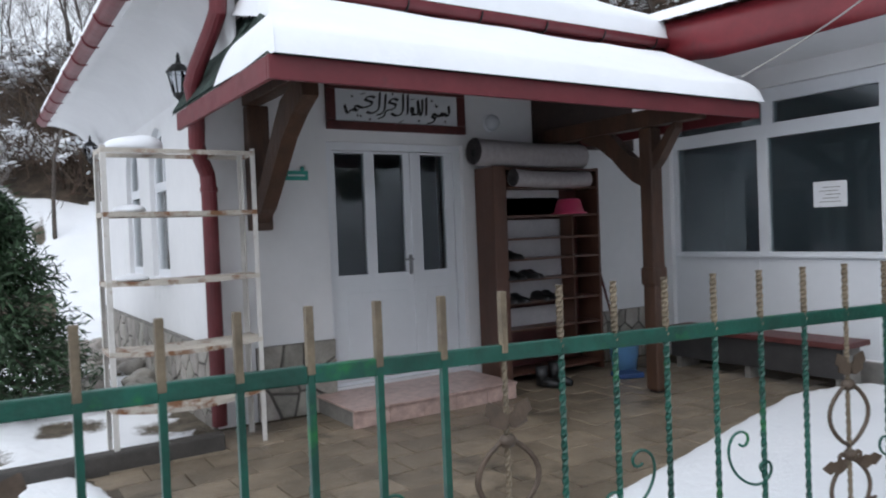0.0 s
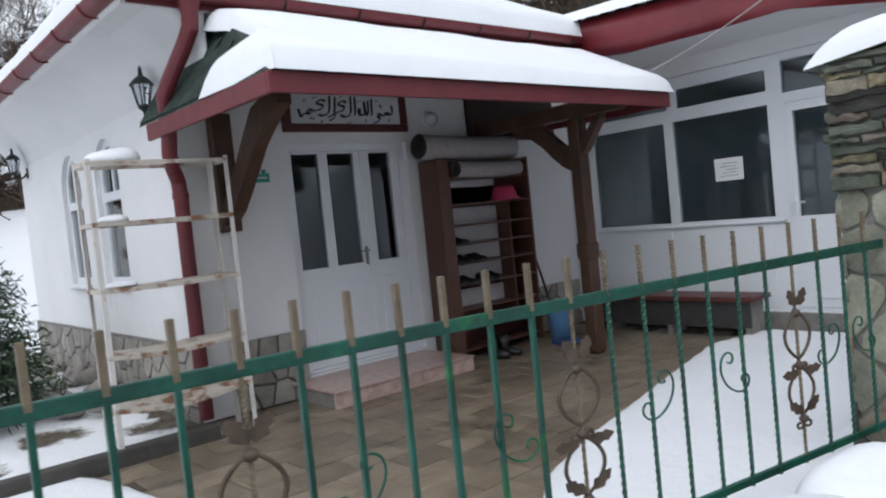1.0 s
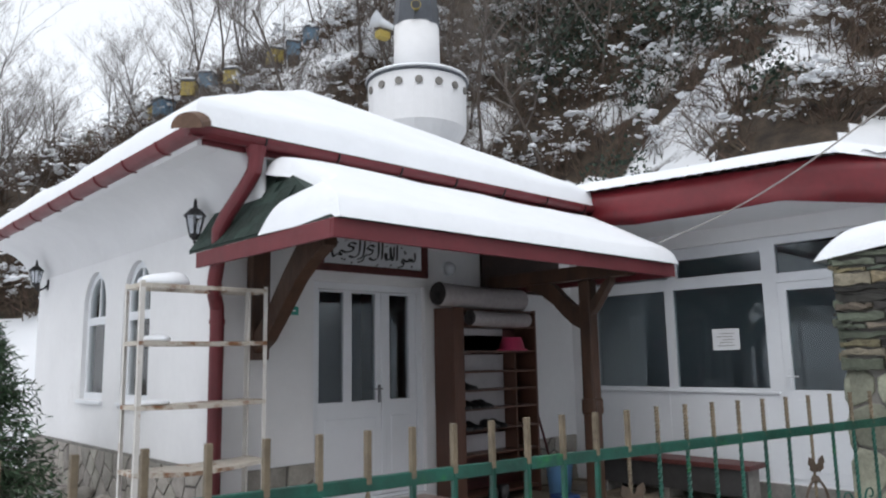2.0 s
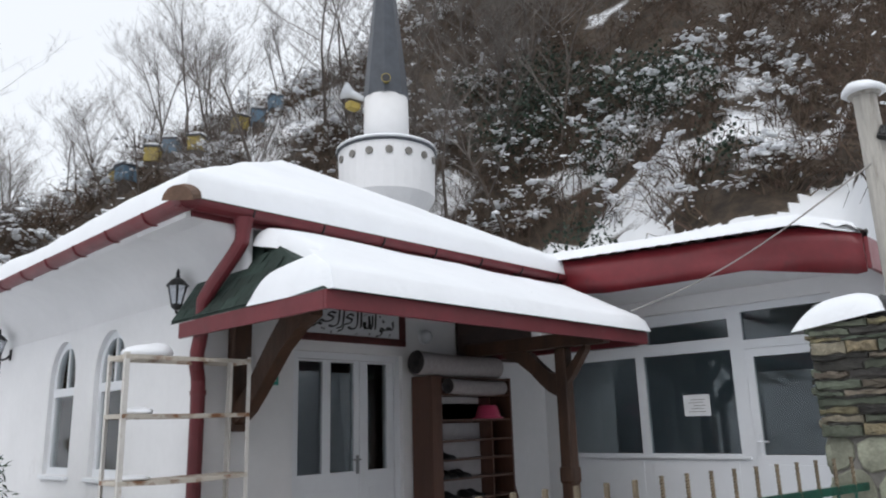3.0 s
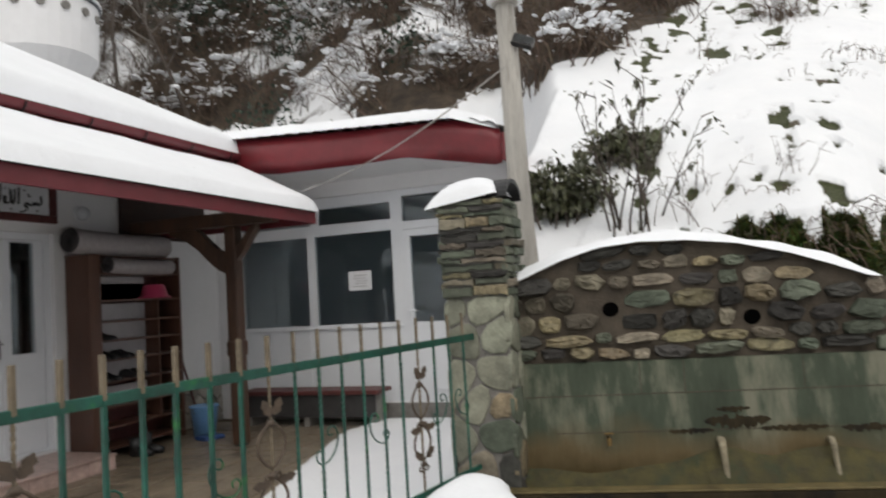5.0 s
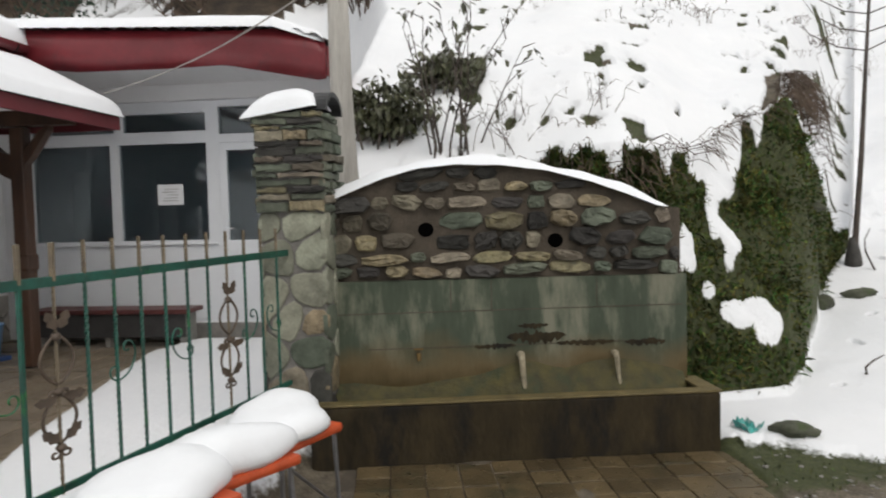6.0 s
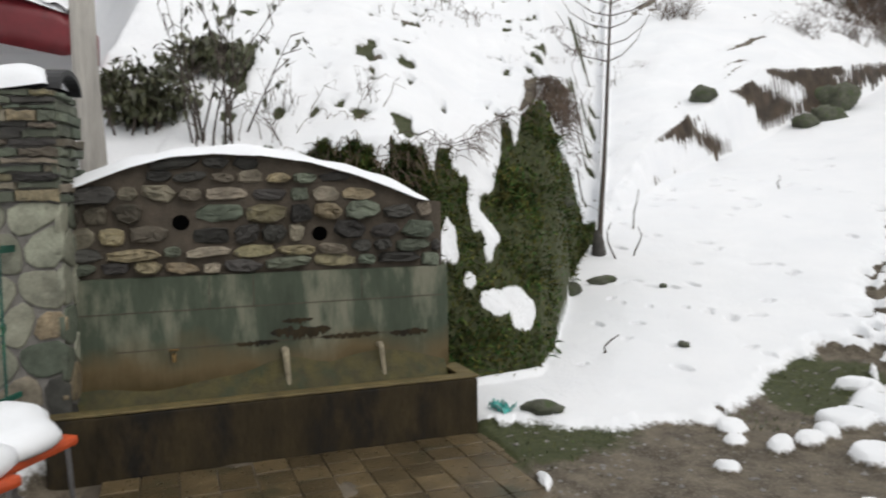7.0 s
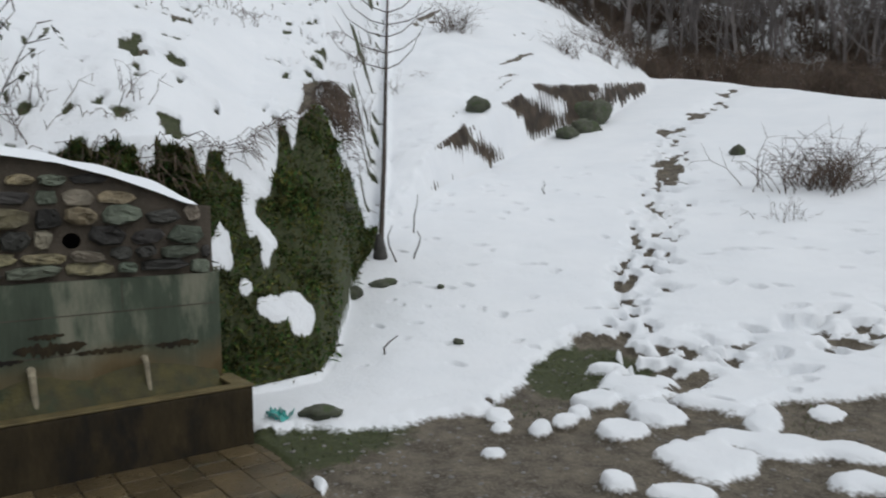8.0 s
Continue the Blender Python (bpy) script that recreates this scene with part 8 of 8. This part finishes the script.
def build_twigs():
    """Dry stems and tufts that poke through the snow."""
    rg = random.Random(23)
    for x, y, h in ((7.9, -4.75, 0.6), (6.9, -4.1, 0.5), (4.53, -2.95, 0.2), (7.3, -3.55, 0.5), (7.0, -4.35, 0.4), (13.3, -12.0, 0.9), (8.69, -7.47, 0.25)):
        z = ground_height(x, y)
        pts = [(x, y, z - 0.05)]
        for k in range(4):
            pts.append((pts[-1][0] + rg.gauss(0, 0.05), pts[-1][1] + rg.gauss(0, 0.05), pts[-1][2] + h / 4))
        tagged(part("dry_stem", T(pts, [0.012, 0.01, 0.009, 0.007, 0.004], 5), M_BARK), "dry brown stem standing in the snow", "stem", "dry stems")
    kinds = [shrub_shape(900 + s, 9, 0.5, 0.45, 0.006, 0.12) for s in range(3)] + [shrub_shape(910 + s, 40, 0.2, 1.0, 0.005, 0.5) for s in range(3)]
    spots = [(5.3, -8.8, 0, 1.0), (5.1, -9.0, 1, 0.8), (5.44, -1.07, 0, 1.0), (5.05, -0.2, 1, 1.2), (5.3, -0.9, 4, 1.0), (5.6, -0.3, 0, 1.1)]
    for az, r, x, y, z in polar_spots(rg, 75, (-27, 12), (6.5, 30)):
        if inside(np.array([x]), np.array([y]), HILL)[0] and r * math.cos(radians(az + 20)) > 5.5:
            spots.append((x, y, rg.randrange(6) if rg.random() < 0.35 else rg.randrange(3, 6), rg.uniform(0.5, 1.3) * (1 + r / 40)))
    xs, ys = np.array([s[0] for s in spots]), np.array([s[1] for s in spots])
    zs = land(xs, ys)[0]
    scatter("dry_tufts", kinds, [(k, pose(x, y, float(z), rg.uniform(-15, 15), rg.uniform(-15, 15), rg.uniform(0, 360)) @ Matrix.Scale(s, 4)) for (x, y, k, s), z in zip(spots, zs)], M_TWIG, "dry grass tufts and thin stems in the snow", "tufts")
    for x, y, s, n, lab in ((5.9, -10.75, 1.15, 130, "tangled bramble bush with a dark base in the snow"), (6.4, -10.5, 1.3, 40, "thin tangled bramble bush in the snow"), (15.5, -21.0, 1.4, 90, "bare grey bush at the end of the trail"), (20, -11.5, 1.3, 90, "bare brown bush on the upper slope"),
                            (17.9, -14.4, 1.1, 60, "bare brown bush on the upper slope"), (20.2, -17.6, 1.4, 70, "bare brown bush on the upper slope"), (22.0, -20.6, 1.5, 80, "bare brown bush on the upper slope"), (24.5, -21.0, 2.0, 80, "bare brown bush on the upper slope"), (14.5, -2.0, 1.2, 120, "bare brown bush on the upper slope"), (17, 0.8, 1.3, 110, "bare brown bush on the upper slope")):
        b = tagged(new("bush"), lab, "bush")
        v, f = shrub_shape(int(x * 10), n, 1.0, 0.9, 0.008, 0.22)
        piece("crown", raw_mesh("crown", v, f, M_TWIG), b)
        b.matrix_world = pose(x, y, ground_height(x, y) - 0.05, 0, 0, 20) @ Matrix.Scale(s, 4)
    blade = [leaf_shape(0.06, 0.004, 0.4), leaf_shape(0.045, 0.006, 0.3)]
    cx = np.array([rg.uniform(0.6, 3.8) for _ in range(5200)])
    cy = np.array([rg.uniform(-5.2, -1.7) for _ in range(5200)])
    cz, csn, cgr, _ = land(cx, cy)
    keep = (csn < 0.45) & (cgr + 0.9 * fbm(cx, cy, 1.6, 71, 3) > 0.5) & (cx + 0.25 * cy < 3.6)
    scatter("grass", blade, [(rg.randrange(2), pose(x, y, z, rg.uniform(-40, 40), rg.uniform(-85, -20), rg.uniform(0, 360)) @ Matrix.Scale(rg.uniform(0.4, 1.0), 4)) for x, y, z in zip(cx[keep].tolist(), cy[keep].tolist(), cz[keep].tolist())],
            mat("winter_grass", (0.07, 0.085, 0.028), 0.8, scale=3, amount=0.5, bump=0.0, vary=0.5, hue=0.05, island=True), "short winter grass on the bare earth", "grass")
    pebble = [blob_shape(40 + q) for q in range(3)]
    keep2 = (csn < 0.4) & (np.arange(5200) % 8 == 0)
    scatter("pebbles", pebble, [(rg.randrange(3), pose(x, y, z, 0, 0, rg.uniform(0, 360)) @ Matrix.Scale(rg.uniform(0.006, 0.02), 4)) for x, y, z in zip(cx[keep2].tolist(), cy[keep2].tolist(), cz[keep2].tolist())],
            M_MORTARGREY, "small grey pebbles on the bare earth", "pebbles")
    lit = thing("litter_bag", "crumpled teal and silver plastic wrapper on the snow", "litter", (3.42, -1.78, ground_height(3.42, -1.78)), 30)
    rgn = np.random.RandomState(3)
    P = np.zeros((7, 8, 3))
    for a in range(7):
        for b in range(8):
            P[a, b] = (0.17 * (b / 7 - 0.5), 0.12 * (a / 6 - 0.5), 0.03 + 0.02 * rgn.randn())
    ob = new("wrapper", grid_mesh("wrapper", P, mat("teal_foil", (0.03, 0.3, 0.27), 0.35, scale=20, amount=0.3, stain=(0.5, 0.52, 0.52), stain_at=0.55, stain_scale=9), False))
    ob.modifiers.new("thickness", "SOLIDIFY").thickness = 0.004
    ob.parent = lit


build_twigs()
